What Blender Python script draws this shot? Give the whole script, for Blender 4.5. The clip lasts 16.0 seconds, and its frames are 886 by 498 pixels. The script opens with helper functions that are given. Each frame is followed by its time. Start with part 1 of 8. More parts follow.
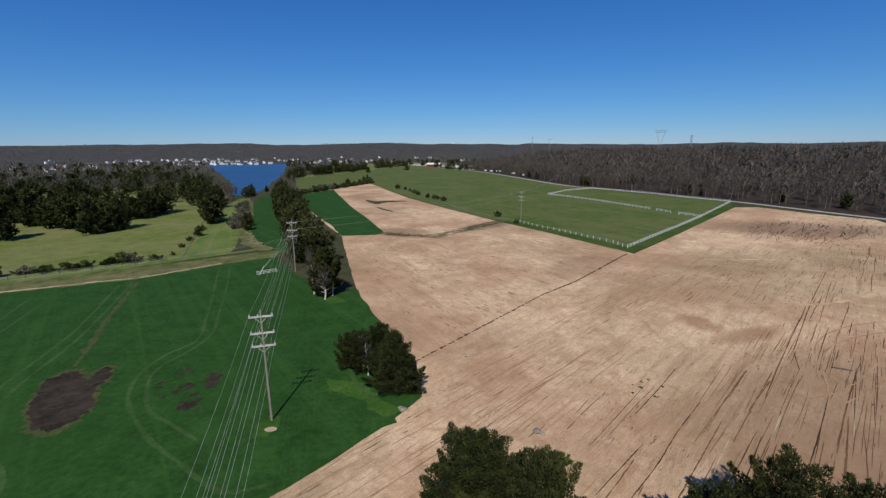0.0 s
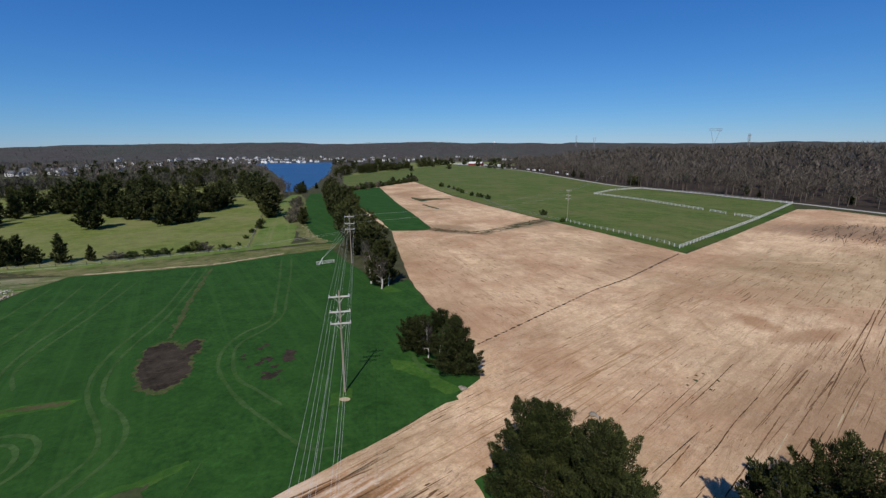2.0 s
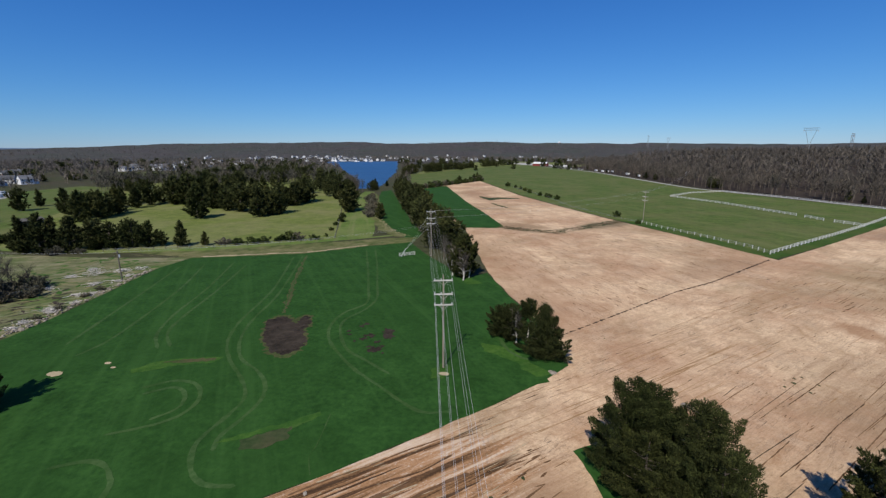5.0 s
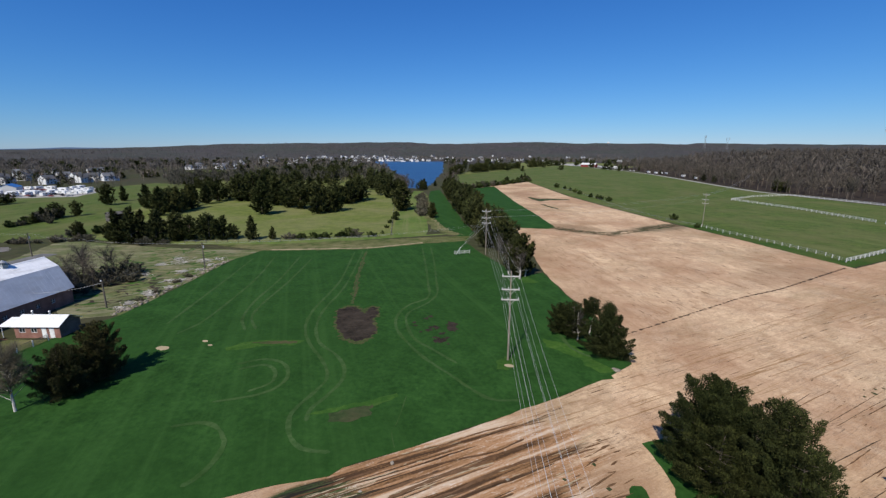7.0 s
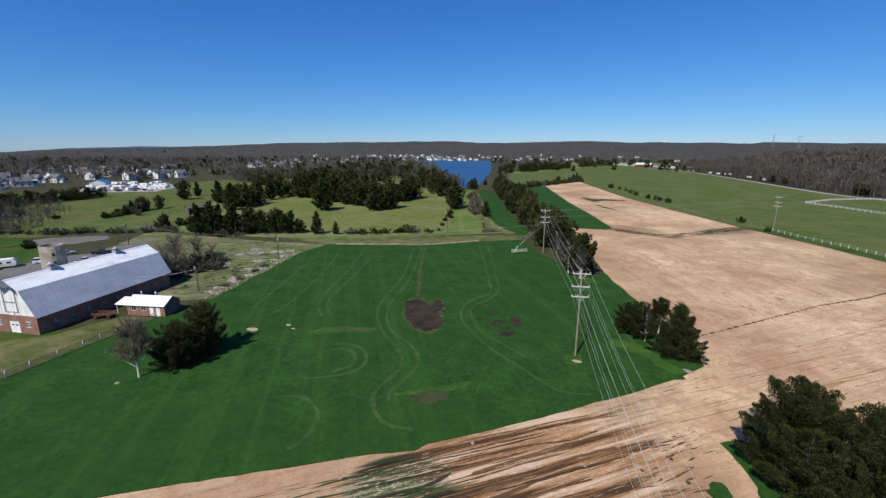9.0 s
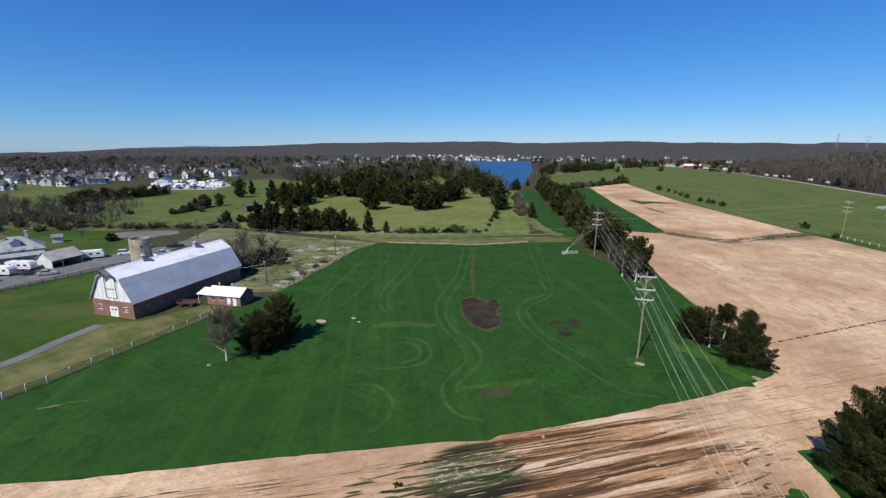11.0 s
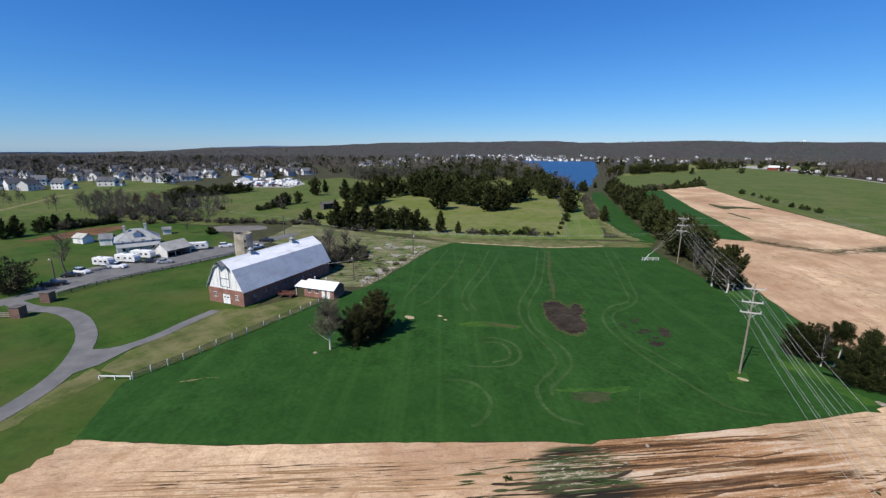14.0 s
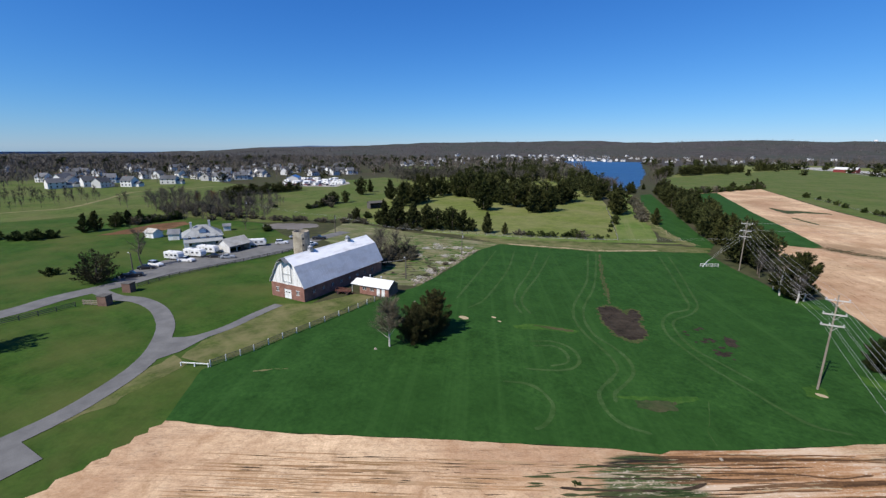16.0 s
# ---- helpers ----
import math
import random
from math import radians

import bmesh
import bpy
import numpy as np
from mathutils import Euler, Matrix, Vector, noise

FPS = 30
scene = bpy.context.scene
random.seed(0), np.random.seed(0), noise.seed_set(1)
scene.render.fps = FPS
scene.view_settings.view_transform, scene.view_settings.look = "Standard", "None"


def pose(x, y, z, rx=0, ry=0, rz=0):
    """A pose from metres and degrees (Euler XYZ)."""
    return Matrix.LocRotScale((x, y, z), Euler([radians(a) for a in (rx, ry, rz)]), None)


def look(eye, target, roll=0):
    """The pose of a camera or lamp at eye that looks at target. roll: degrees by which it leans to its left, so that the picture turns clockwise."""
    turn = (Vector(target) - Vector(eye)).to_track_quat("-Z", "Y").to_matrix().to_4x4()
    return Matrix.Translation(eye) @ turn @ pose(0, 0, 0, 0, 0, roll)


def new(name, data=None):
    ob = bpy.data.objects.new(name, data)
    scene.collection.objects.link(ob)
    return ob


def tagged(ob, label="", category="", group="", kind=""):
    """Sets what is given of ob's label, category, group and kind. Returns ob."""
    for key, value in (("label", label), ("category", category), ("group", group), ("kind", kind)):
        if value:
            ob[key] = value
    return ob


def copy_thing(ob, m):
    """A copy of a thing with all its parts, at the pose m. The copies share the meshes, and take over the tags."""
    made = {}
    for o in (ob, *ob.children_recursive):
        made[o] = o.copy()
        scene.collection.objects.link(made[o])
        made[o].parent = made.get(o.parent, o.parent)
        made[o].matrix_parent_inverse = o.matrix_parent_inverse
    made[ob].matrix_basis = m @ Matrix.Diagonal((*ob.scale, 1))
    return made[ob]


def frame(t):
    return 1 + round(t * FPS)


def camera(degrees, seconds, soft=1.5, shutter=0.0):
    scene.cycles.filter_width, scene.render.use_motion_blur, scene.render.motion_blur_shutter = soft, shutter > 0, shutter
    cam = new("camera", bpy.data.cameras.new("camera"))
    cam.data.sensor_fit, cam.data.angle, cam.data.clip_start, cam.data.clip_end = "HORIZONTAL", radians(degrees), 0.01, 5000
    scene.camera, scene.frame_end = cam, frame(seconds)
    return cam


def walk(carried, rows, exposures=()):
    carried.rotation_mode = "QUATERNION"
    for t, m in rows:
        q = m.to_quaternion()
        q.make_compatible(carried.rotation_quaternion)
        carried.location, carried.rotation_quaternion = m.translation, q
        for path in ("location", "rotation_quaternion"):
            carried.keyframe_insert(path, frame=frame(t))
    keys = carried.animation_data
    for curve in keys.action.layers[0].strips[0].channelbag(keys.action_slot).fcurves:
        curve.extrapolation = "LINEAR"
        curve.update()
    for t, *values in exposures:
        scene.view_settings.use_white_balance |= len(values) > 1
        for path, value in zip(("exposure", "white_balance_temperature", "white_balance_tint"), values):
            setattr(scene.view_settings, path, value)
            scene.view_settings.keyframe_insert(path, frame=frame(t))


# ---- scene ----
from mathutils.geometry import tessellate_polygon

cam = camera(92.2, 16.0, soft=1.35)
# seconds, place, yaw to the left of +y, pitch, roll
PATH = [
    (0.0, 0.00, 0.00, 36.00, 0.09, -12.88, -0.38),
    (0.5, -0.85, -1.18, 35.95, 1.48, -12.90, -0.34),
    (1.0, -1.70, -2.32, 35.89, 2.81, -12.94, -0.33),
    (1.5, -2.52, -3.45, 35.74, 4.08, -12.95, -0.29),
    (2.0, -3.42, -4.56, 35.61, 5.39, -12.96, -0.30),
    (2.5, -4.33, -5.67, 35.48, 6.68, -12.96, -0.30),
    (3.0, -5.22, -6.84, 35.42, 7.98, -12.98, -0.24),
    (3.5, -6.15, -7.97, 35.34, 9.26, -12.97, -0.20),
    (4.0, -7.06, -9.16, 35.33, 10.60, -12.96, -0.12),
    (6.5, -11.40, -14.78, 35.52, 17.63, -12.95, 0.12),
    (7.0, -12.22, -16.24, 35.60, 19.09, -12.94, 0.16),
    (7.5, -12.98, -17.57, 35.69, 20.61, -12.97, 0.26),
    (8.0, -13.86, -18.81, 35.67, 22.19, -13.01, 0.29),
    (8.5, -14.70, -20.04, 35.63, 23.74, -13.03, 0.27),
    (9.0, -15.59, -21.14, 35.68, 25.13, -13.08, 0.26),
    (11.5, -19.82, -27.08, 36.37, 31.25, -13.12, 0.36),
    (12.0, -20.61, -28.10, 36.52, 32.49, -13.15, 0.37),
    (12.5, -21.34, -29.03, 36.64, 33.73, -13.15, 0.39),
    (13.0, -22.18, -29.89, 36.80, 34.97, -13.21, 0.40),
    (13.5, -22.98, -30.82, 37.00, 36.26, -13.20, 0.42),
    (14.0, -23.69, -31.69, 37.19, 37.60, -13.21, 0.41),
    (14.5, -24.36, -32.66, 37.35, 38.95, -13.18, 0.40),
    (15.0, -25.06, -33.42, 37.49, 40.28, -13.22, 0.37),
    (15.5, -25.78, -34.31, 37.63, 41.49, -13.24, 0.44),
    (16.0, -26.41, -35.06, 37.64, 42.68, -13.26, 0.44),
]


def aim(x, y, z, yaw, pitch, roll):
    return pose(x, y, z) @ pose(0, 0, 0, 90 + pitch, 0, yaw) @ pose(0, 0, 0, 0, 0, roll)


walk(cam, [(t, aim(*row)) for t, *row in PATH], exposures=[(0.0, -0.20), (4.0, -0.07), (7.5, 0.03), (11.5, 0.18), (14.5, 0.22), (16.0, 0.22)])

# ---- light: clear midday sky, sun behind the camera ----
SUN_HIGH, SUN_FROM = radians(48), radians(265)
world = bpy.data.worlds.new("sky")
scene.world = world
world.use_nodes = True
wn = world.node_tree.nodes
wl = world.node_tree.links
sky = wn.new("ShaderNodeTexSky")
sky.sky_type = "NISHITA"
sky.sun_disc = False
sky.sun_elevation = SUN_HIGH
sky.sun_rotation = radians(185)
sky.altitude = 100
sky.air_density = 1.0
sky.dust_density = 0.0
sky.ozone_density = 4.0
split, join = wn.new("ShaderNodeSeparateColor"), wn.new("ShaderNodeCombineColor")
wl.new(sky.outputs["Color"], split.inputs["Color"])
for channel, power, gain in (("Red", 1.35, 0.42), ("Green", 1.0, 1.30), ("Blue", 0.75, 3.45)):
    p, k = wn.new("ShaderNodeMath"), wn.new("ShaderNodeMath")
    p.operation, k.operation = "POWER", "MULTIPLY"
    p.inputs[1].default_value, k.inputs[1].default_value = power, gain
    wl.new(split.outputs[channel], p.inputs[0])
    wl.new(p.outputs[0], k.inputs[0])
    wl.new(k.outputs[0], join.inputs[channel])
wn["Background"].inputs["Strength"].default_value = 0.047
wl.new(join.outputs["Color"], wn["Background"].inputs["Color"])
sun = new("sun", bpy.data.lights.new("sun", "SUN"))
sun.data.energy = 5.0
sun.data.angle = radians(0.53)
sun.data.color = (1.0, 0.95, 0.87)
to_sun = Vector((math.cos(SUN_FROM) * math.cos(SUN_HIGH), math.sin(SUN_FROM) * math.cos(SUN_HIGH), math.sin(SUN_HIGH)))
sun.matrix_world = look(to_sun * 300, (0, 0, 0))


# ---- materials ----
def material(name):
    m = bpy.data.materials.new(name)
    m.use_nodes = True
    return m, m.node_tree.nodes, m.node_tree.links, m.node_tree.nodes["Principled BSDF"]


def mapped(nodes, links, turn=0.0, stretch=(1, 1, 1)):
    """World position, turned about z by degrees, then scaled."""
    geo = nodes.new("ShaderNodeNewGeometry")
    a = nodes.new("ShaderNodeMapping")
    a.vector_type = "POINT"
    a.inputs["Rotation"].default_value = (0, 0, radians(turn))
    b = nodes.new("ShaderNodeMapping")
    b.inputs["Scale"].default_value = stretch
    links.new(geo.outputs["Position"], a.inputs["Vector"])
    links.new(a.outputs["Vector"], b.inputs["Vector"])
    return b.outputs["Vector"]


def noise_of(nodes, links, vector, scale, detail=5.0, rough=0.6, distortion=0.0):
    n = nodes.new("ShaderNodeTexNoise")
    n.inputs["Scale"].default_value = scale
    n.inputs["Detail"].default_value = detail
    n.inputs["Roughness"].default_value = rough
    n.inputs["Distortion"].default_value = distortion
    if vector is not None:
        links.new(vector, n.inputs["Vector"])
    return n.outputs["Fac"]


def ramp_of(nodes, links, fac, stops):
    r = nodes.new("ShaderNodeValToRGB")
    e = r.color_ramp.elements
    while len(e) < len(stops):
        e.new(0.5)
    for k, (at, colour) in enumerate(stops):
        e[k].position = at
        e[k].color = (*colour, 1) if len(colour) == 3 else colour
    links.new(fac, r.inputs["Fac"])
    return r.outputs["Color"]


def mix_of(nodes, links, fac, a, b, how="MIX"):
    m = nodes.new("ShaderNodeMix")
    m.data_type = "RGBA"
    m.blend_type = how
    for value, socket in ((fac, m.inputs[0]), (a, m.inputs[6]), (b, m.inputs[7])):
        if isinstance(value, (int, float)):
            socket.default_value = value
        elif isinstance(value, tuple):
            socket.default_value = (*value, 1)
        else:
            links.new(value, socket)
    return m.outputs[2]


def bump_of(nodes, links, bsdf, height, strength, distance):
    b = nodes.new("ShaderNodeBump")
    b.inputs["Strength"].default_value = strength
    b.inputs["Distance"].default_value = distance
    links.new(height, b.inputs["Height"])
    links.new(b.outputs["Normal"], bsdf.inputs["Normal"])


def two_tone(name, dark, light, scale, rough=0.8, fine=None, bump=0.3, depth=0.02, metal=0.0, vary=0.0, specular=0.3):
    """Paint, wood, cloth: a blotched colour with fine grain; vary: how far each object differs."""
    m, n, l, p = material(name)
    v = mapped(n, l)
    big = noise_of(n, l, v, scale)
    small = noise_of(n, l, v, fine or scale * 14, 3)
    colour = ramp_of(n, l, big, [(0.32, dark), (0.68, light)])
    grain = ramp_of(n, l, small, [(0.3, (0.72, 0.72, 0.72)), (0.7, (1, 1, 1))])
    colour = mix_of(n, l, 0.7, colour, grain, "MULTIPLY")
    if vary:
        info = n.new("ShaderNodeObjectInfo")
        tint = ramp_of(n, l, info.outputs["Random"], [(0.0, (1 - vary,) * 3), (1.0, (1, 1, 1))])
        colour = mix_of(n, l, 1.0, colour, tint, "MULTIPLY")
    l.new(colour, p.inputs["Base Color"])
    p.inputs["Roughness"].default_value = rough
    p.inputs["Metallic"].default_value = metal
    p.inputs["Specular IOR Level"].default_value = specular
    if bump:
        bump_of(n, l, p, small, bump, depth)
    return m


def field(name, low, high, patch, streak, turn, fine_scale=1.6, patch_scale=0.03, bump=0.4, streak_scale=(0.02, 0.5, 1), streak_amount=0.5, spots=None):
    """Open land: broad patches, streaks of the working direction, fine clumps."""
    m, n, l, p = material(name)
    v = mapped(n, l)
    s = mapped(n, l, -turn, streak_scale)
    broad = noise_of(n, l, v, patch_scale, 4, 0.62)
    fine = noise_of(n, l, v, fine_scale, 6, 0.7)
    lines = noise_of(n, l, s, 1.0, 5, 0.65, 0.4)
    colour = ramp_of(n, l, fine, [(0.28, low), (0.72, high)])
    mid = noise_of(n, l, v, 0.19, 6, 0.68)
    colour = mix_of(n, l, 1.0, colour, ramp_of(n, l, mid, [(0.3, (0.62, 0.66, 0.6)), (0.5, (0.95, 0.95, 0.95)), (0.72, (1.3, 1.22, 1.25))]), "MULTIPLY")
    colour = mix_of(n, l, ramp_of(n, l, broad, [(0.42, (0, 0, 0)), (0.66, (1, 1, 1))]), colour, mix_of(n, l, 0.65, colour, patch))
    cut = ramp_of(n, l, lines, [(0.5, (0, 0, 0)), (0.72, (streak_amount,) * 3)])
    colour = mix_of(n, l, cut, colour, streak)
    if spots:
        scale, at, tone = spots
        dots = noise_of(n, l, v, scale, 2, 0.5)
        colour = mix_of(n, l, ramp_of(n, l, dots, [(at, (0, 0, 0)), (at + 0.05, (1, 1, 1))]), colour, tone)
    l.new(colour, p.inputs["Base Color"])
    p.inputs["Roughness"].default_value = 0.95
    p.inputs["Specular IOR Level"].default_value = 0.08
    bump_of(n, l, p, fine, bump, 0.12)
    return m


def ellipse_mask(n, l, x, y, long, wide, angle):
    """1 at the middle of an ellipse on the ground, 0 outside it."""
    place = n.new("ShaderNodeMapping")
    place.vector_type = "TEXTURE"
    place.inputs["Location"].default_value = (x, y, 0)
    place.inputs["Rotation"].default_value = (0, 0, radians(angle))
    place.inputs["Scale"].default_value = (long, wide, 500)
    l.new(n.new("ShaderNodeNewGeometry").outputs["Position"], place.inputs["Vector"])
    ball = n.new("ShaderNodeTexGradient")
    ball.gradient_type = "SPHERICAL"
    l.new(place.outputs["Vector"], ball.inputs["Vector"])
    return ball.outputs["Fac"]


def soil(name, turn, stains=(), wet=()):
    """Pale harvested ground: bleached straw, ruddy and olive blotches, clods, faint furrows; wet: ploughed ellipses with dark rows."""
    m, n, l, p = material(name)
    v = mapped(n, l)
    broad = noise_of(n, l, v, 0.022, 5, 0.66)
    weedy = noise_of(n, l, mapped(n, l, 30, (0.026, 0.017, 1)), 1.0, 6, 0.7, 0.6)
    mid = noise_of(n, l, v, 0.11, 6, 0.7)
    blotch = noise_of(n, l, v, 0.2, 7, 0.74, 1.0)
    clod = noise_of(n, l, v, 1.25, 5, 0.75, 0.5)
    fine = noise_of(n, l, v, 3.4, 6, 0.78)
    grit = noise_of(n, l, mapped(n, l, -turn, (1.0, 3.6, 1)), 1.0, 4, 0.7)
    furrow = noise_of(n, l, mapped(n, l, -turn, (0.04, 0.42, 1)), 1.0, 6, 0.75, 0.7)
    rows = noise_of(n, l, mapped(n, l, -turn, (0.07, 1.7, 1)), 1.0, 6, 0.75, 0.5)
    dash = noise_of(n, l, mapped(n, l, -turn, (0.22, 1.9, 1)), 1.0, 4, 0.7, 0.4)
    colour = ramp_of(n, l, fine, [(0.22, (0.40, 0.262, 0.155)), (0.45, (0.58, 0.412, 0.256)), (0.8, (0.74, 0.56, 0.378))])
    colour = mix_of(n, l, 0.55, colour, ramp_of(n, l, grit, [(0.3, (0.70, 0.67, 0.64)), (0.65, (1.1, 1.1, 1.1))]), "MULTIPLY")
    colour = mix_of(n, l, 1.0, colour, ramp_of(n, l, blotch, [(0.30, (0.66, 0.58, 0.50)), (0.46, (0.94, 0.92, 0.89)), (0.66, (1.2, 1.21, 1.2))]), "MULTIPLY")
    colour = mix_of(n, l, 1.0, colour, ramp_of(n, l, clod, [(0.30, (0.74, 0.70, 0.66)), (0.46, (1.0, 1.0, 1.0)), (0.74, (1.1, 1.11, 1.12))]), "MULTIPLY")
    colour = mix_of(n, l, ramp_of(n, l, broad, [(0.42, (0, 0, 0)), (0.58, (1, 1, 1))]), colour, mix_of(n, l, 0.62, colour, (0.31, 0.165, 0.088)))
    colour = mix_of(n, l, ramp_of(n, l, weedy, [(0.48, (0, 0, 0)), (0.66, (0.9, 0.9, 0.9))]), colour, mix_of(n, l, 0.6, colour, (0.23, 0.17, 0.085)))
    colour = mix_of(n, l, ramp_of(n, l, mid, [(0.5, (0, 0, 0)), (0.75, (0.5, 0.5, 0.5))]), colour, (0.57, 0.435, 0.29))
    colour = mix_of(n, l, ramp_of(n, l, furrow, [(0.50, (0, 0, 0)), (0.72, (0.5, 0.5, 0.5))]), colour, (0.30, 0.18, 0.10))
    colour = mix_of(n, l, ramp_of(n, l, rows, [(0.55, (0, 0, 0)), (0.70, (0.5, 0.5, 0.5))]), colour, (0.22, 0.14, 0.085))
    where = mix_of(n, l, 1.0, ramp_of(n, l, dash, [(0.63, (0, 0, 0)), (0.69, (1, 1, 1))]), ramp_of(n, l, mid, [(0.42, (0, 0, 0)), (0.58, (0.8, 0.8, 0.8))]), "MULTIPLY")
    colour = mix_of(n, l, where, colour, (0.12, 0.085, 0.058))
    for along, across, reach in ((0.10, 0.55, 0.55), (0.32, 0.75, 0.40)):
        vein = noise_of(n, l, mapped(n, l, -turn, (along, across, 1)), 1.0, 5, 0.62, 0.9)
        crack = mix_of(n, l, 1.0, ramp_of(n, l, vein, [(0.488, (0, 0, 0)), (0.5, (reach,) * 3), (0.512, (0, 0, 0))]), ramp_of(n, l, mid, [(0.40, (0, 0, 0)), (0.55, (1, 1, 1))]), "MULTIPLY")
        colour = mix_of(n, l, crack, colour, (0.13, 0.085, 0.055))
    for x, y, long, wide, angle, tone, amount in stains:
        rag = mix_of(n, l, 0.5, blotch, furrow)
        damp = mix_of(n, l, 0.62, ellipse_mask(n, l, x, y, long, wide, angle), rag)
        colour = mix_of(n, l, ramp_of(n, l, damp, [(0.36, (0, 0, 0)), (0.52, (amount,) * 3)]), colour, mix_of(n, l, 0.72, colour, tone, "MIX"))
    for x, y, long, wide, angle, tones in wet:
        band = noise_of(n, l, mapped(n, l, -turn, (0.035, 0.62, 1)), 1.0, 4, 0.6, 0.35)
        ragged = mix_of(n, l, 0.16, band, fine)
        ground_tone = ramp_of(n, l, ragged, tones)
        flecks = mix_of(n, l, 1.0, ramp_of(n, l, noise_of(n, l, mapped(n, l, -turn, (0.8, 2.6, 1)), 1.0, 5, 0.75, 0.8), [(0.55, (0, 0, 0)), (0.64, (0.85, 0.85, 0.85))]), ramp_of(n, l, ragged, [(0.47, (0, 0, 0)), (0.53, (1, 1, 1))]), "MULTIPLY")
        ground_tone = mix_of(n, l, flecks, ground_tone, (0.60, 0.50, 0.385))
        reach = mix_of(n, l, 0.6, ellipse_mask(n, l, x, y, long, wide, angle), mix_of(n, l, 0.5, rows, furrow))
        colour = mix_of(n, l, ramp_of(n, l, reach, [(0.37, (0, 0, 0)), (0.44, (1, 1, 1))]), colour, ground_tone)
    l.new(colour, p.inputs["Base Color"])
    p.inputs["Roughness"].default_value = 0.95
    p.inputs["Specular IOR Level"].default_value = 0.1
    bump_of(n, l, p, mix_of(n, l, 0.35, mix_of(n, l, 0.5, fine, clod), rows), 0.6, 0.3)
    return m


def foliage(name, dark, light, clump=0.9):
    m, n, l, p = material(name)
    geo = n.new("ShaderNodeNewGeometry")
    info = n.new("ShaderNodeObjectInfo")
    colour = ramp_of(n, l, geo.outputs["Random Per Island"], [(0.0, dark), (1.0, light)])
    tint = ramp_of(n, l, info.outputs["Random"], [(0.0, (0.72, 0.78, 0.7)), (0.5, (1.0, 1.0, 1.0)), (1.0, (1.06, 1.0, 0.9))])
    colour = mix_of(n, l, 1.0, colour, tint, "MULTIPLY")
    stand_tone = noise_of(n, l, mapped(n, l), 0.035, 5, 0.75)
    colour = mix_of(n, l, 1.0, colour, ramp_of(n, l, stand_tone, [(0.32, (0.6, 0.62, 0.6)), (0.5, (1, 1, 1)), (0.68, (1.35, 1.28, 1.22))]), "MULTIPLY")
    spray_tone = noise_of(n, l, mapped(n, l), clump, 3, 0.6)
    colour = mix_of(n, l, 1.0, colour, ramp_of(n, l, spray_tone, [(0.33, (0.62, 0.64, 0.62)), (0.5, (0.95, 0.95, 0.95)), (0.68, (1.28, 1.3, 1.15))]), "MULTIPLY")
    l.new(colour, p.inputs["Base Color"])
    p.inputs["Roughness"].default_value = 0.8
    p.inputs["Specular IOR Level"].default_value = 0.05
    return m


M_LAND = field("far_land", (0.034, 0.040, 0.017), (0.066, 0.070, 0.030), (0.060, 0.048, 0.034), (0.056, 0.045, 0.032), 20, 0.35, 0.012, 0.2)
M_WHEAT = field("young_wheat", (0.012, 0.042, 0.008), (0.030, 0.086, 0.016), (0.018, 0.055, 0.010), (0.040, 0.100, 0.022), -52, 1.1, 0.035, 0.5, (0.006, 0.35, 1), 0.45)
M_PASTURE = field("pasture_grass", (0.042, 0.073, 0.014), (0.102, 0.136, 0.033), (0.125, 0.120, 0.048), (0.13, 0.145, 0.052), -60, 0.8, 0.035, 0.3, (0.02, 0.16, 1), 0.5)
M_MEADOW = field("meadow_grass", (0.076, 0.106, 0.022), (0.158, 0.182, 0.046), (0.190, 0.178, 0.080), (0.20, 0.19, 0.085), 50, 0.9, 0.03, 0.35, (0.03, 0.12, 1), 0.4)
M_LANE = field("mown_lane_grass", (0.062, 0.110, 0.020), (0.125, 0.175, 0.040), (0.155, 0.165, 0.06), (0.19, 0.18, 0.085), -67, 0.9, 0.04, 0.3, (0.01, 0.3, 1), 0.5)
M_LAWN = field("lawn_grass", (0.022, 0.056, 0.008), (0.045, 0.090, 0.014), (0.085, 0.092, 0.026), (0.066, 0.092, 0.024), 15, 1.3, 0.045, 0.35, (0.03, 0.14, 1), 0.5)
M_VERGE = field("dry_verge_grass", (0.045, 0.068, 0.016), (0.10, 0.115, 0.034), (0.19, 0.165, 0.08), (0.18, 0.16, 0.08), 75, 1.3, 0.16, 0.4, (0.12, 0.3, 1), 0.45)
M_ROUGH = field("rough_yard_grass", (0.075, 0.085, 0.034), (0.19, 0.18, 0.095), (0.062, 0.105, 0.020), (0.33, 0.29, 0.205), 30, 0.9, 0.07, 0.5, (0.08, 0.3, 1), 0.6)
M_STRAW = field("straw_verge", (0.32, 0.25, 0.15), (0.48, 0.39, 0.25), (0.38, 0.30, 0.18), (0.42, 0.35, 0.2), 40, 1.5, 0.08, 0.4)
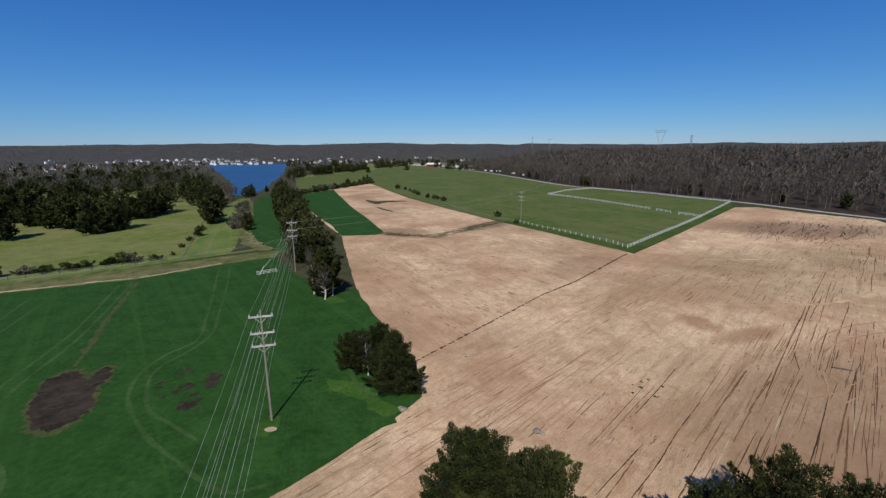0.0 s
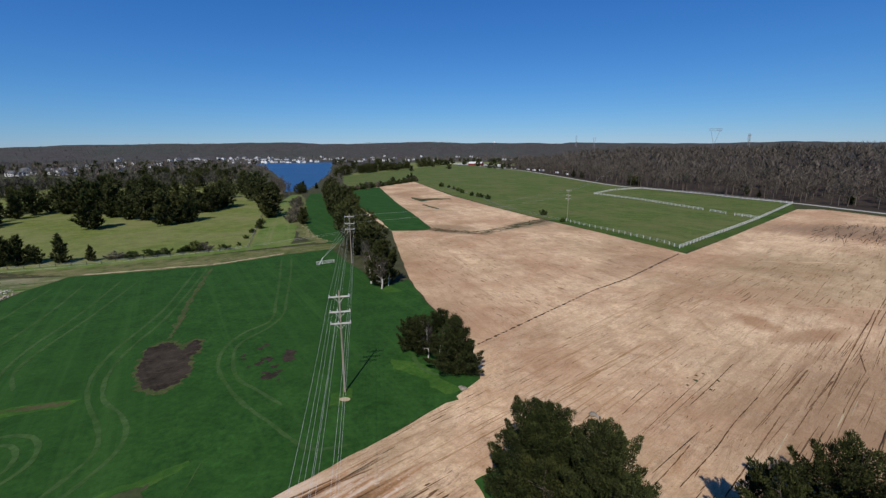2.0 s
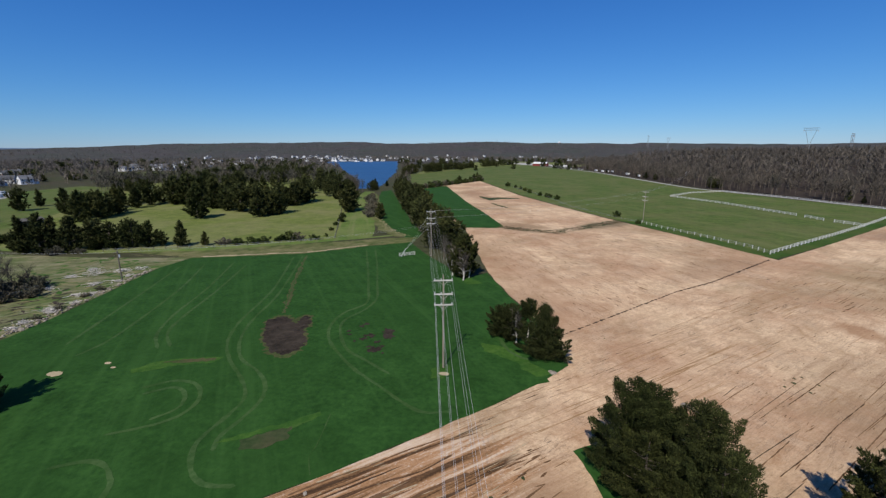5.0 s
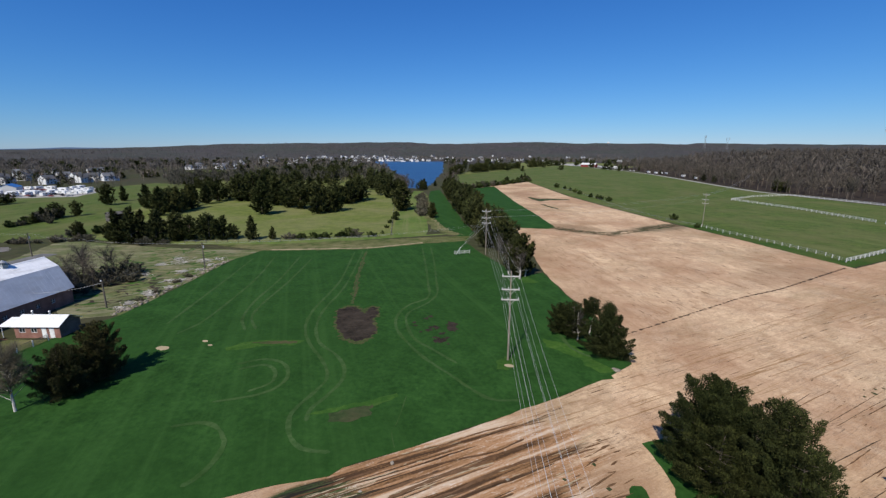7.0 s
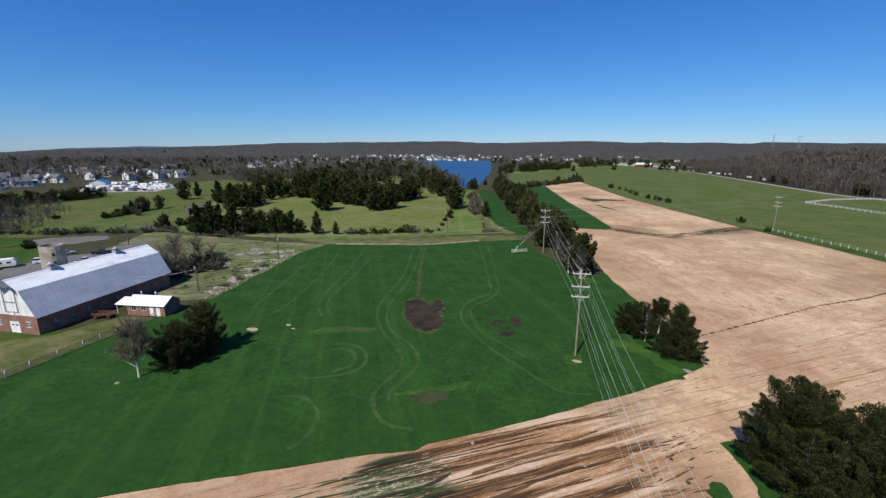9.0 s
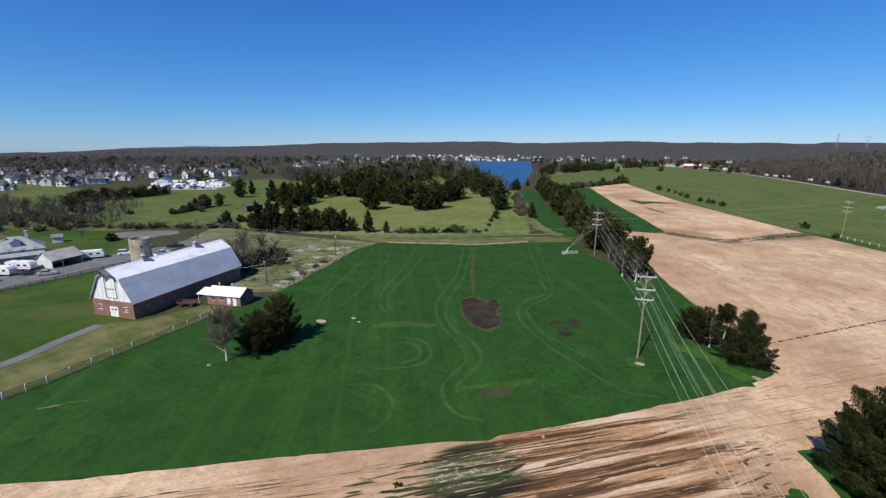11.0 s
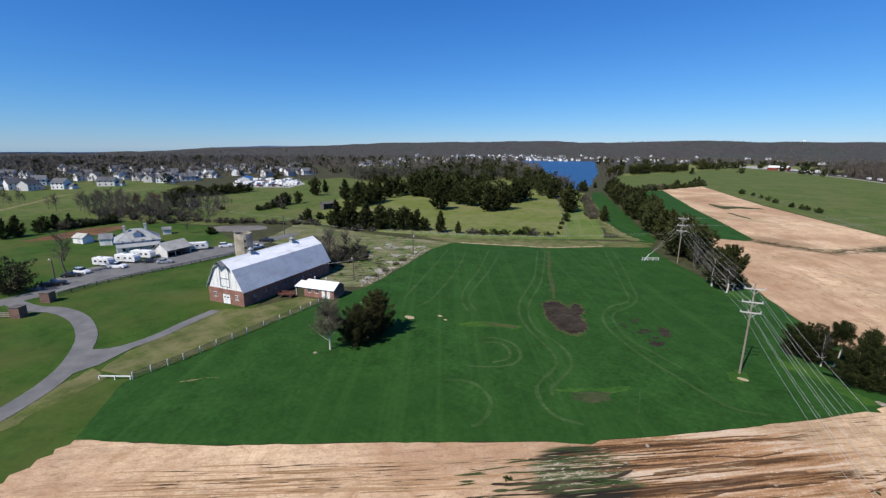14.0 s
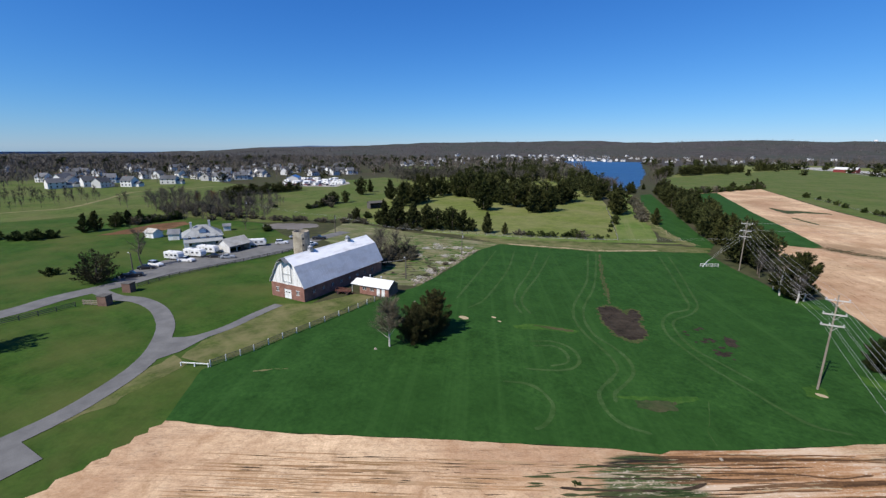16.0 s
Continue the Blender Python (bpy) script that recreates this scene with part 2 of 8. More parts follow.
M_SOIL_A = soil("pale_soil", 45, ((54.5, 85, 7, 5, 100, (0.24, 0.115, 0.05), 0.85), (61, 79, 13, 3.6, 20, (0.24, 0.125, 0.06), 0.8), (166, 194, 60, 28, -10, (0.14, 0.095, 0.062), 0.75), (-7, 24, 12, 7, 70, (0.24, 0.13, 0.065), 0.9), (98, 124, 62, 36, 30, (0.20, 0.155, 0.075), 0.5), (58, 50, 46, 30, 30, (0.21, 0.125, 0.066), 0.95)), (
    (-25, 21, 26, 14, 44, [(0.425, (0.070, 0.038, 0.019)), (0.46, (0.19, 0.10, 0.043)), (0.53, (0.37, 0.205, 0.10)), (0.61, (0.54, 0.40, 0.27))]),
    (-36.6, 12.4, 8.2, 6.6, 44, [(0.41, (0.022, 0.019, 0.014)), (0.45, (0.035, 0.050, 0.018)), (0.56, (0.060, 0.085, 0.030)), (0.60, (0.30, 0.24, 0.16))])))
M_SOIL_B = soil("pale_soil_mid", -60, ((-20, 118, 75, 18, 110, (0.30, 0.17, 0.095), 0.5), (22, 208, 30, 9, 45, (0.10, 0.085, 0.045), 0.9), (-14, 186, 24, 9, -20, (0.10, 0.085, 0.045), 0.8), (44, 132, 30, 12, 46, (0.26, 0.16, 0.09), 0.7)))
M_SOIL_C = soil("pale_soil_far", -58, ((22, 210, 30, 10, 45, (0.10, 0.085, 0.045), 0.9), (-20, 196, 24, 9, -20, (0.20, 0.13, 0.07), 0.9), (-60, 330, 60, 14, 110, (0.28, 0.16, 0.09), 0.8)))
M_FURROW = field("wet_furrow_soil", (0.082, 0.043, 0.021), (0.165, 0.090, 0.045), (0.20, 0.12, 0.065), (0.06, 0.032, 0.018), 44, 1.6, 0.1, 0.5, (0.03, 0.7, 1), 0.8)
M_DARKFURROW = field("soaked_furrow_soil", (0.046, 0.025, 0.013), (0.090, 0.050, 0.026), (0.11, 0.066, 0.036), (0.035, 0.02, 0.012), 44, 1.6, 0.1, 0.5, (0.03, 0.7, 1), 0.6)
M_RUDDY = field("ruddy_soil", (0.27, 0.155, 0.072), (0.39, 0.245, 0.13), (0.44, 0.31, 0.19), (0.20, 0.115, 0.06), 44, 1.5, 0.12, 0.4)
M_MUD = field("dark_mud", (0.034, 0.024, 0.016), (0.072, 0.051, 0.034), (0.024, 0.018, 0.012), (0.095, 0.070, 0.047), 30, 1.3, 0.14, 0.6, (0.2, 0.5, 1), 0.4)
M_BOG = field("waterlogged_mud", (0.010, 0.008, 0.006), (0.042, 0.033, 0.023), (0.060, 0.047, 0.034), (0.085, 0.066, 0.046), 30, 1.5, 0.2, 1.0, (0.35, 0.8, 1), 0.5)
M_DRY = field("dry_grass", (0.12, 0.12, 0.045), (0.20, 0.185, 0.085), (0.25, 0.215, 0.12), (0.27, 0.235, 0.135), 40, 1.5, 0.15, 0.4)
M_FRINGE = field("yellowing_wheat", (0.026, 0.052, 0.013), (0.075, 0.080, 0.028), (0.085, 0.070, 0.034), (0.05, 0.046, 0.024), 40, 1.5, 0.25, 0.4)
M_TRACK = field("pressed_wheat_track", (0.024, 0.063, 0.014), (0.056, 0.102, 0.033), (0.022, 0.060, 0.009), (0.065, 0.105, 0.034), 50, 1.4, 0.12, 0.3)
M_BRIGHT = field("bright_grass", (0.020, 0.066, 0.009), (0.062, 0.125, 0.020), (0.020, 0.066, 0.012), (0.07, 0.12, 0.03), 40, 1.2, 0.1, 0.3)
M_WEED = field("weeds", (0.018, 0.036, 0.011), (0.052, 0.070, 0.026), (0.10, 0.085, 0.045), (0.03, 0.045, 0.018), 10, 0.9, 0.12, 0.5)
M_ASPHALT = two_tone("worn_asphalt", (0.115, 0.113, 0.108), (0.175, 0.172, 0.163), 0.25, 0.9, 9, 0.2, 0.01)
M_GRAVEL = two_tone("pale_gravel", (0.30, 0.28, 0.25), (0.42, 0.40, 0.36), 0.3, 0.95, 7, 0.3, 0.02)
M_PONDMUD = two_tone("drained_pond_mud", (0.13, 0.112, 0.088), (0.215, 0.19, 0.155), 0.06, 0.6, 2, 0.2, 0.05)
M_WOODFLOOR = field("leaf_litter", (0.026, 0.020, 0.016), (0.058, 0.045, 0.034), (0.032, 0.026, 0.020), (0.07, 0.054, 0.041), 10, 0.3, 0.02, 0.4)
M_HILL = field("far_woodland", (0.022, 0.022, 0.021), (0.092, 0.082, 0.075), (0.045, 0.056, 0.040), (0.105, 0.094, 0.086), 0, 0.035, 0.0035, 1.0, (0.01, 0.02, 1), 0.5)
# blue of distance haze painted into the ridge's base colour
M_RIDGE = two_tone("hazy_ridge", (0.20, 0.28, 0.40), (0.22, 0.30, 0.42), 0.003, 1.0, 0.05, 0, 0, specular=0.0)
M_CEDAR = foliage("cedar_needles", (0.016, 0.023, 0.009), (0.074, 0.080, 0.029))
M_CEDAR_NEAR = foliage("cedar_needles_near", (0.009, 0.014, 0.006), (0.064, 0.073, 0.025))
M_CEDAR_BROWN = foliage("winter_brown_cedar_needles", (0.026, 0.027, 0.012), (0.115, 0.108, 0.048))
M_PINE = foliage("pine_needles", (0.03, 0.03, 0.018), (0.085, 0.075, 0.045))
M_SHRUB = foliage("bare_shrub_twigs", (0.070, 0.063, 0.048), (0.19, 0.172, 0.130))
M_REDBUD = foliage("reddish_twigs", (0.09, 0.035, 0.03), (0.17, 0.07, 0.055))
M_GREENBUSH = foliage("green_bush_leaves", (0.028, 0.045, 0.014), (0.085, 0.105, 0.036))
M_TWIG = foliage("grey_twigs", (0.042, 0.038, 0.034), (0.150, 0.132, 0.116))
M_BARK = two_tone("grey_brown_bark", (0.10, 0.078, 0.058), (0.19, 0.155, 0.12), 1.5, 0.9, 9, 0.5, 0.03)
M_PALEBARK = two_tone("pale_bark", (0.42, 0.38, 0.33), (0.62, 0.58, 0.52), 1.2, 0.85, 7, 0.3, 0.02)
M_POLE = two_tone("weathered_pole_wood", (0.20, 0.165, 0.125), (0.30, 0.255, 0.20), 0.8, 0.85, 12, 0.3, 0.01)
M_OLDPOLE = two_tone("dark_tarred_pole_wood", (0.09, 0.078, 0.062), (0.15, 0.13, 0.105), 0.8, 0.85, 12, 0.3, 0.01)
M_ARM = two_tone("bleached_crossarm_wood", (0.40, 0.385, 0.35), (0.56, 0.54, 0.49), 1.2, 0.7, 14, 0.2, 0.01)
M_PORCELAIN = two_tone("grey_porcelain", (0.5, 0.5, 0.52), (0.62, 0.62, 0.63), 3, 0.25, 20, 0, 0, specular=0.5)
M_WIRE = two_tone("aluminium_wire", (0.42, 0.42, 0.41), (0.52, 0.52, 0.51), 2, 0.6, 20, 0, 0)
M_STEEL = two_tone("galvanised_steel", (0.38, 0.39, 0.40), (0.52, 0.53, 0.54), 0.9, 0.45, 8, 0.1, 0.01, metal=0.5)
M_TOWER = two_tone("weathered_tower_steel", (0.16, 0.165, 0.17), (0.24, 0.245, 0.25), 0.3, 0.7, 4, 0, 0)
M_WHITE = two_tone("white_paint", (0.70, 0.70, 0.68), (0.82, 0.82, 0.80), 0.5, 0.6, 6, 0.15, 0.01)
M_OLDWHITE = two_tone("worn_white_paint", (0.52, 0.51, 0.48), (0.72, 0.71, 0.68), 0.6, 0.75, 5, 0.25, 0.01)
M_DARKWOOD = two_tone("dark_fence_wood", (0.075, 0.07, 0.062), (0.13, 0.12, 0.105), 0.9, 0.85, 9, 0.3, 0.01)
M_BRICK = two_tone("red_brick", (0.24, 0.115, 0.085), (0.36, 0.19, 0.145), 0.7, 0.9, 6, 0.4, 0.01, vary=0.25)
M_DARKBRICK = two_tone("brown_pillar_brick", (0.13, 0.078, 0.06), (0.21, 0.13, 0.10), 0.7, 0.9, 6, 0.4, 0.01)
# near-black colour standing for the unlit inside of openings; bed and hitch share it
M_DARK = two_tone("dark_opening", (0.012, 0.012, 0.014), (0.03, 0.03, 0.032), 1, 0.5, 8, 0, 0)
M_SHINGLE = two_tone("grey_shingle", (0.13, 0.135, 0.145), (0.22, 0.225, 0.235), 0.5, 0.9, 6, 0.4, 0.02)
M_HOUSEROOF = two_tone("pale_grey_shingle", (0.24, 0.25, 0.25), (0.36, 0.37, 0.36), 0.5, 0.9, 6, 0.3, 0.02)
M_FARROOF = two_tone("far_house_roof", (0.10, 0.105, 0.115), (0.17, 0.175, 0.185), 0.2, 0.9, 3, 0, 0, vary=0.5)
M_FARWALL = two_tone("far_house_siding", (0.66, 0.65, 0.62), (0.80, 0.79, 0.76), 0.15, 0.8, 2, 0, 0, vary=0.3)
M_PALEBLUE = two_tone("pale_blue_siding", (0.48, 0.56, 0.64), (0.58, 0.66, 0.73), 0.4, 0.75, 5, 0.15, 0.01)
M_BLUEROOF = two_tone("blue_metal_roof", (0.03, 0.13, 0.36), (0.05, 0.18, 0.45), 0.3, 0.45, 4, 0, 0)
M_REDWALL = two_tone("red_barn_boards", (0.16, 0.030, 0.028), (0.25, 0.05, 0.045), 0.4, 0.8, 5, 0.2, 0.01)
M_RUST = two_tone("rusty_red_steel", (0.085, 0.034, 0.026), (0.15, 0.058, 0.042), 1.2, 0.8, 9, 0.3, 0.01)
M_TYRE = two_tone("black_rubber", (0.012, 0.012, 0.012), (0.025, 0.025, 0.025), 2, 0.85, 12, 0, 0)
M_CHROME = two_tone("bright_hub_metal", (0.5, 0.5, 0.5), (0.62, 0.62, 0.62), 2, 0.3, 12, 0, 0, metal=0.9)
M_CONCRETE = two_tone("silo_concrete", (0.24, 0.205, 0.15), (0.52, 0.46, 0.36), 0.5, 0.9, 5, 0.35, 0.02)
M_STONE = two_tone("pale_fieldstone", (0.24, 0.20, 0.15), (0.42, 0.36, 0.28), 1.1, 0.9, 6, 0.4, 0.03, vary=0.4)
M_OLDROOF = two_tone("stained_tin_roof", (0.34, 0.32, 0.27), (0.52, 0.50, 0.45), 0.5, 0.6, 4, 0.2, 0.01)
M_CARWHITE = two_tone("white_car_paint", (0.74, 0.74, 0.74), (0.82, 0.82, 0.82), 0.5, 0.25, 8, 0, 0, specular=0.5)
M_CARBLACK = two_tone("black_car_paint", (0.012, 0.012, 0.014), (0.02, 0.02, 0.024), 0.5, 0.4, 8, 0, 0, specular=0.5)
M_CARSILVER = two_tone("silver_car_paint", (0.42, 0.44, 0.46), (0.5, 0.52, 0.54), 0.5, 0.3, 8, 0, 0, metal=0.4)
M_GLASS = two_tone("dark_window_glass", (0.015, 0.02, 0.025), (0.03, 0.036, 0.042), 0.5, 0.06, 8, 0, 0, specular=0.6)


def roof_metal(name, low, high, rough):
    m, n, l, p = material(name)
    v = mapped(n, l)
    blot = noise_of(n, l, v, 0.35, 5, 0.65)
    run = noise_of(n, l, mapped(n, l, -14.3, (1.2, 0.18, 0.12)), 1.0, 4, 0.6)
    colour = ramp_of(n, l, blot, [(0.3, low), (0.7, high)])
    colour = mix_of(n, l, ramp_of(n, l, run, [(0.5, (0, 0, 0)), (0.75, (0.45, 0.45, 0.45))]), colour, (0.34, 0.31, 0.28))
    l.new(colour, p.inputs["Base Color"])
    p.inputs["Metallic"].default_value = 0.0
    p.inputs["Specular IOR Level"].default_value = 0.3
    p.inputs["Roughness"].default_value = rough
    return m


# greyer metal for the steep lower slopes, whiter for upper slopes and ridge cap
M_ROOFMETAL = roof_metal("grey_roof_metal", (0.46, 0.475, 0.50), (0.60, 0.615, 0.64), 0.5)
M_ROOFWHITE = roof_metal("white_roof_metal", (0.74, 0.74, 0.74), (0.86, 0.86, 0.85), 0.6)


def water(name):
    m, n, l, p = material(name)
    v = mapped(n, l)
    ripple = noise_of(n, l, v, 0.25, 6, 0.7)
    wind = noise_of(n, l, mapped(n, l, -20, (0.004, 0.02, 1)), 1.0, 4, 0.6)
    l.new(ramp_of(n, l, wind, [(0.35, (0.008, 0.034, 0.095)), (0.7, (0.020, 0.070, 0.165))]), p.inputs["Base Color"])
    p.inputs["Roughness"].default_value = 0.35
    p.inputs["Specular IOR Level"].default_value = 0.35
    bump_of(n, l, p, ripple, 0.8, 0.6)
    return m


M_WATER = water("lake_water")
# grey_twigs made paler, with the haze of distance mixed into the colour
M_FARTWIG = foliage("far_hazed_twigs", (0.058, 0.054, 0.052), (0.185, 0.167, 0.155))


# ---- building helpers ----
def empty(name, x=0.0, y=0.0, z=0.0, turn=0.0):
    ob = new(name)
    ob.matrix_world = pose(x, y, z, 0, 0, turn)
    return ob


def mesh_ob(name, verts, faces, mat):
    me = bpy.data.meshes.new(name)
    me.from_pydata(verts, [], faces)
    me.materials.append(mat)
    return new(name, me)


def part(name, bm, mat, parent=None, label=""):
    me = bpy.data.meshes.new(name)
    bm.to_mesh(me)
    bm.free()
    me.materials.append(mat)
    ob = new(name, me)
    if parent is not None:
        ob.parent = parent
    if label:
        ob["label"] = label
    return ob


def box(bm, x, y, z, sx, sy, sz, turn=0.0, tilt=0.0):
    """A box centred on x, y with its foot at z."""
    m = pose(x, y, z + sz / 2, tilt, 0, turn) @ Matrix.Diagonal((sx, sy, sz, 1))
    return bmesh.ops.create_cube(bm, size=1.0, matrix=m)["verts"]


def rod(bm, a, b, r0, r1=None, n=8, caps=True):
    """A tapered round bar from a to b."""
    a, b = Vector(a), Vector(b)
    r1 = r0 if r1 is None else r1
    q = (b - a).to_track_quat("Z", "Y")
    lo = [bm.verts.new(a + q @ Vector((math.cos(k * math.tau / n) * r0, math.sin(k * math.tau / n) * r0, 0))) for k in range(n)]
    hi = [bm.verts.new(b + q @ Vector((math.cos(k * math.tau / n) * r1, math.sin(k * math.tau / n) * r1, 0))) for k in range(n)]
    for k in range(n):
        bm.faces.new((lo[k], lo[(k + 1) % n], hi[(k + 1) % n], hi[k]))
    if caps:
        bm.faces.new(hi)
        bm.faces.new(lo[::-1])


def prism(bm, outline, a, b, place):
    """An outline of (v, z) pairs drawn out from u = a to u = b; place(u, v, z) gives the point."""
    lo = [bm.verts.new(place(a, v, z)) for v, z in outline]
    hi = [bm.verts.new(place(b, v, z)) for v, z in outline]
    k = len(outline)
    for i in range(k):
        bm.faces.new((lo[i], lo[(i + 1) % k], hi[(i + 1) % k], hi[i]))
    bm.faces.new(hi)
    bm.faces.new(lo[::-1])


def soften(bm, width, segments=1):
    bmesh.ops.recalc_face_normals(bm, faces=bm.faces)
    bmesh.ops.bevel(bm, geom=list(bm.edges), offset=width, segments=segments, affect="EDGES", profile=0.6)


def wander(points, step, jag, seed, closed=True):
    """An outline with its long sides cut into steps that stray by up to jag."""
    out = []
    count = len(points) if closed else len(points) - 1
    for k in range(count):
        a, b = Vector(points[k]), Vector(points[(k + 1) % len(points)])
        n = max(1, int((b - a).length / step))
        side = Vector((a.y - b.y, b.x - a.x)).normalized() if n > 1 else Vector((0, 0))
        for i in range(n):
            p = a.lerp(b, i / n)
            off = noise.noise(Vector((p.x * 0.35 / step * 2, p.y * 0.35 / step * 2, seed))) + 0.6 * noise.noise(Vector((p.x / step, p.y / step, seed + 7)))
            p = p + side * (off * jag if i else 0)
            out.append((p.x, p.y))
    if not closed:
        out.append(tuple(points[-1]))
    return out


def sheet(name, outline, z, mat, label, category, step=3.0, jag=0.4, kind="structure"):
    pts = wander(outline, step, jag, z * 91 + len(outline))
    tris = tessellate_polygon([[Vector((x, y, 0)) for x, y in pts]])
    ob = mesh_ob(name, [(x, y, z) for x, y in pts], [tuple(t) for t in tris], mat)
    bm = bmesh.new()
    bm.from_mesh(ob.data)
    bmesh.ops.recalc_face_normals(bm, faces=bm.faces)
    for f in bm.faces:
        if f.normal.z < 0:
            f.normal_flip()
    bm.to_mesh(ob.data)
    bm.free()
    return tagged(ob, label, category, kind=kind)


def smooth_line(points, per=6):
    """A curve through the points."""
    pts = [Vector((*p, 0)) for p in points]
    pts = [pts[0] * 2 - pts[1]] + pts + [pts[-1] * 2 - pts[-2]]
    out = []
    for k in range(1, len(pts) - 2):
        p0, p1, p2, p3 = pts[k - 1:k + 3]
        for i in range(per):
            t = i / per
            out.append(0.5 * (2 * p1 + (p2 - p0) * t + (2 * p0 - 5 * p1 + 4 * p2 - p3) * t * t + (3 * p1 - p0 - 3 * p2 + p3) * t ** 3))
    out.append(pts[-2])
    return out


def ribbon(name, points, width, z, mat, label, category, jag=0.15, per=8, fray=0.0):
    line = smooth_line(points, per)
    verts, faces = [], []
    for k, p in enumerate(line):
        d = (line[min(k + 1, len(line) - 1)] - line[max(k - 1, 0)]).normalized()
        side = Vector((-d.y, d.x, 0))
        w = width / 2 * (1 + fray * noise.noise(Vector((p.x * 0.3, p.y * 0.3, 3.0))))
        if fray and k in (0, len(line) - 1):
            w *= 0.15
        for s in (1, -1):
            q = p + side * s * (w + jag * noise.noise(Vector((p.x, p.y, s * 5.0))))
            verts.append((q.x, q.y, z))
    for k in range(len(line) - 1):
        faces.append((2 * k + 1, 2 * k + 3, 2 * k + 2, 2 * k))
    return tagged(mesh_ob(name, verts, faces, mat), label, category, kind="structure")


# ---- the land ----
# ground: one sheet out to the horizon, rising into low hills far off
def land_height(x, y):
    d = math.hypot(x + 10, y + 15)
    east = max(0.0, min(1.0, (d - 1500) / 1800))
    a = math.degrees(math.atan2(-(x + 10), y + 15))  # to the left of +y
    crest = np.interp(a, (-60, -15, 0, 31, 45, 57, 70, 80, 92), (54, 76, 92, 92, 72, 46, 6, -20, -30))
    return east * east * (3 - 2 * east) * (crest + 20 * noise.noise(Vector((x * 0.0014, y * 0.0014, 2))) + 9 * noise.noise(Vector((x * 0.005, y * 0.005, 8))) + 4 * noise.noise(Vector((x * 0.014, y * 0.014, 5)))) - 0.02


def build_ground():
    verts, faces = [(-10.0, -15.0, -0.02)], []
    rings = [120, 300, 600, 900, 1200, 1500] + [1500 + 90 * k for k in range(1, 34)]
    n = 400
    for r in rings:
        for k in range(n):
            a = k * math.tau / n
            x, y = -10 + r * math.cos(a), -15 + r * math.sin(a)
            verts.append((x, y, land_height(x, y)))
    for k in range(n):
        faces.append((0, 1 + k, 1 + (k + 1) % n))
    for j in range(len(rings) - 1):
        for k in range(n):
            a, b = 1 + j * n, 1 + (j + 1) * n
            faces.append((a + k, b + k, b + (k + 1) % n, a + (k + 1) % n))
    ob = mesh_ob("ground", verts, faces, M_LAND)
    ob.data.materials.append(M_HILL)
    for f in ob.data.polygons:
        if f.index >= n + 4 * n:
            f.material_index = 1
    tagged(ob, "flat farm country rising to low wooded hills at the horizon", "ground", kind="structure")


build_ground()

SOIL_EDGE_NEAR = [(-3.4, 57.6), (-6.9, 52.3), (-6.5, 51.4), (-8.3, 50.4), (-15.8, 41.6), (-23.8, 33.0), (-30.4, 26.0), (-36.9, 19.8), (-37.6, 18.2), (-42.3, 15.2), (-47.2, 11.2), (-58.4, 2.4), (-76.0, -12.3), (-90.9, -22.6)]
sheet("soil_field", SOIL_EDGE_NEAR + [(-90.3, -23.2), (-90.6, -24.6), (-89.6, -25.0), (-89.9, -26.4), (-88.8, -27.2), (-89.0, -29.0), (-87.9, -29.6), (-88.2, -31.2), (-87.2, -32.2), (-87.5, -34.6), (-86.3, -35.4), (-86.6, -38.0), (-80, -60), (-60, -110), (260, -110), (262, 60), (240, 160), (218, 206), (224, 219), (212, 240), (201, 271), (186.6, 272), (102.6, 183.4), (67.7, 147.6), (-5.0, 68.6)], 0.03, M_SOIL_A, "pale harvested field with straw and thin dark furrows", "field", 2.0, 0.25)
sheet("soil_field_mid", [(-4.4, 68.0), (68.0, 147.2), (45.3, 192.1), (30, 219), (14, 205), (-4, 181), (-27.5, 193), (-44.8, 184), (-37.9, 159), (-23.9, 110.6), (-16.3, 91.8), (-9.6, 78.1)], 0.05, M_SOIL_B, "pale bare field between ditch and weedy strip", "field", 2.5, 0.4)
sheet("soil_field_far", [(-27.5, 193), (-4, 181), (14, 205), (30, 219), (5.5, 267.5), (-29.4, 344), (-85.7, 504), (-110, 429), (-128, 373), (-70.5, 236), (-57.5, 210), (-44.8, 184)], 0.045, M_SOIL_C, "pale bare far field beyond the weedy strip", "field", 3, 0.6)
sheet("wheat_strip", [(-128, 373.4), (-108.3, 422.8), (-63.7, 291), (-42.3, 234.6), (-27.1, 191.8), (-30.2, 186.5), (-44.8, 184.3), (-57.5, 214.5), (-70.5, 239.9), (-100, 300)], 0.07, M_WHEAT, "dark green strip of young wheat beside the hedgerow", "field", 3, 0.5)
sheet("pasture", [(-132, 395), (-85.7, 506), (-28.4, 346), (6.5, 269), (29.5, 223), (46.3, 193), (66.5, 150.5), (101.5, 184.6), (186, 274), (203, 302), (184, 334), (145.7, 415), (114, 523), (96, 636), (67, 785), (19, 923), (-60, 1150), (-250, 1300), (-215, 620), (-150, 440)], 0.025, M_PASTURE, "wide green fenced pasture", "pasture", 6, 0.5)
sheet("pasture_verge", [(66.2, 147.8), (102.6, 183.4), (186.6, 273), (203, 302), (200, 303), (139.4, 231), (110, 200), (85, 175.5), (69.5, 159.5), (55, 190), (39, 220), (30, 222), (45.3, 192.5)], 0.04, M_LAWN, "darker rank grass along the pasture fence", "grass", 3, 0.5)
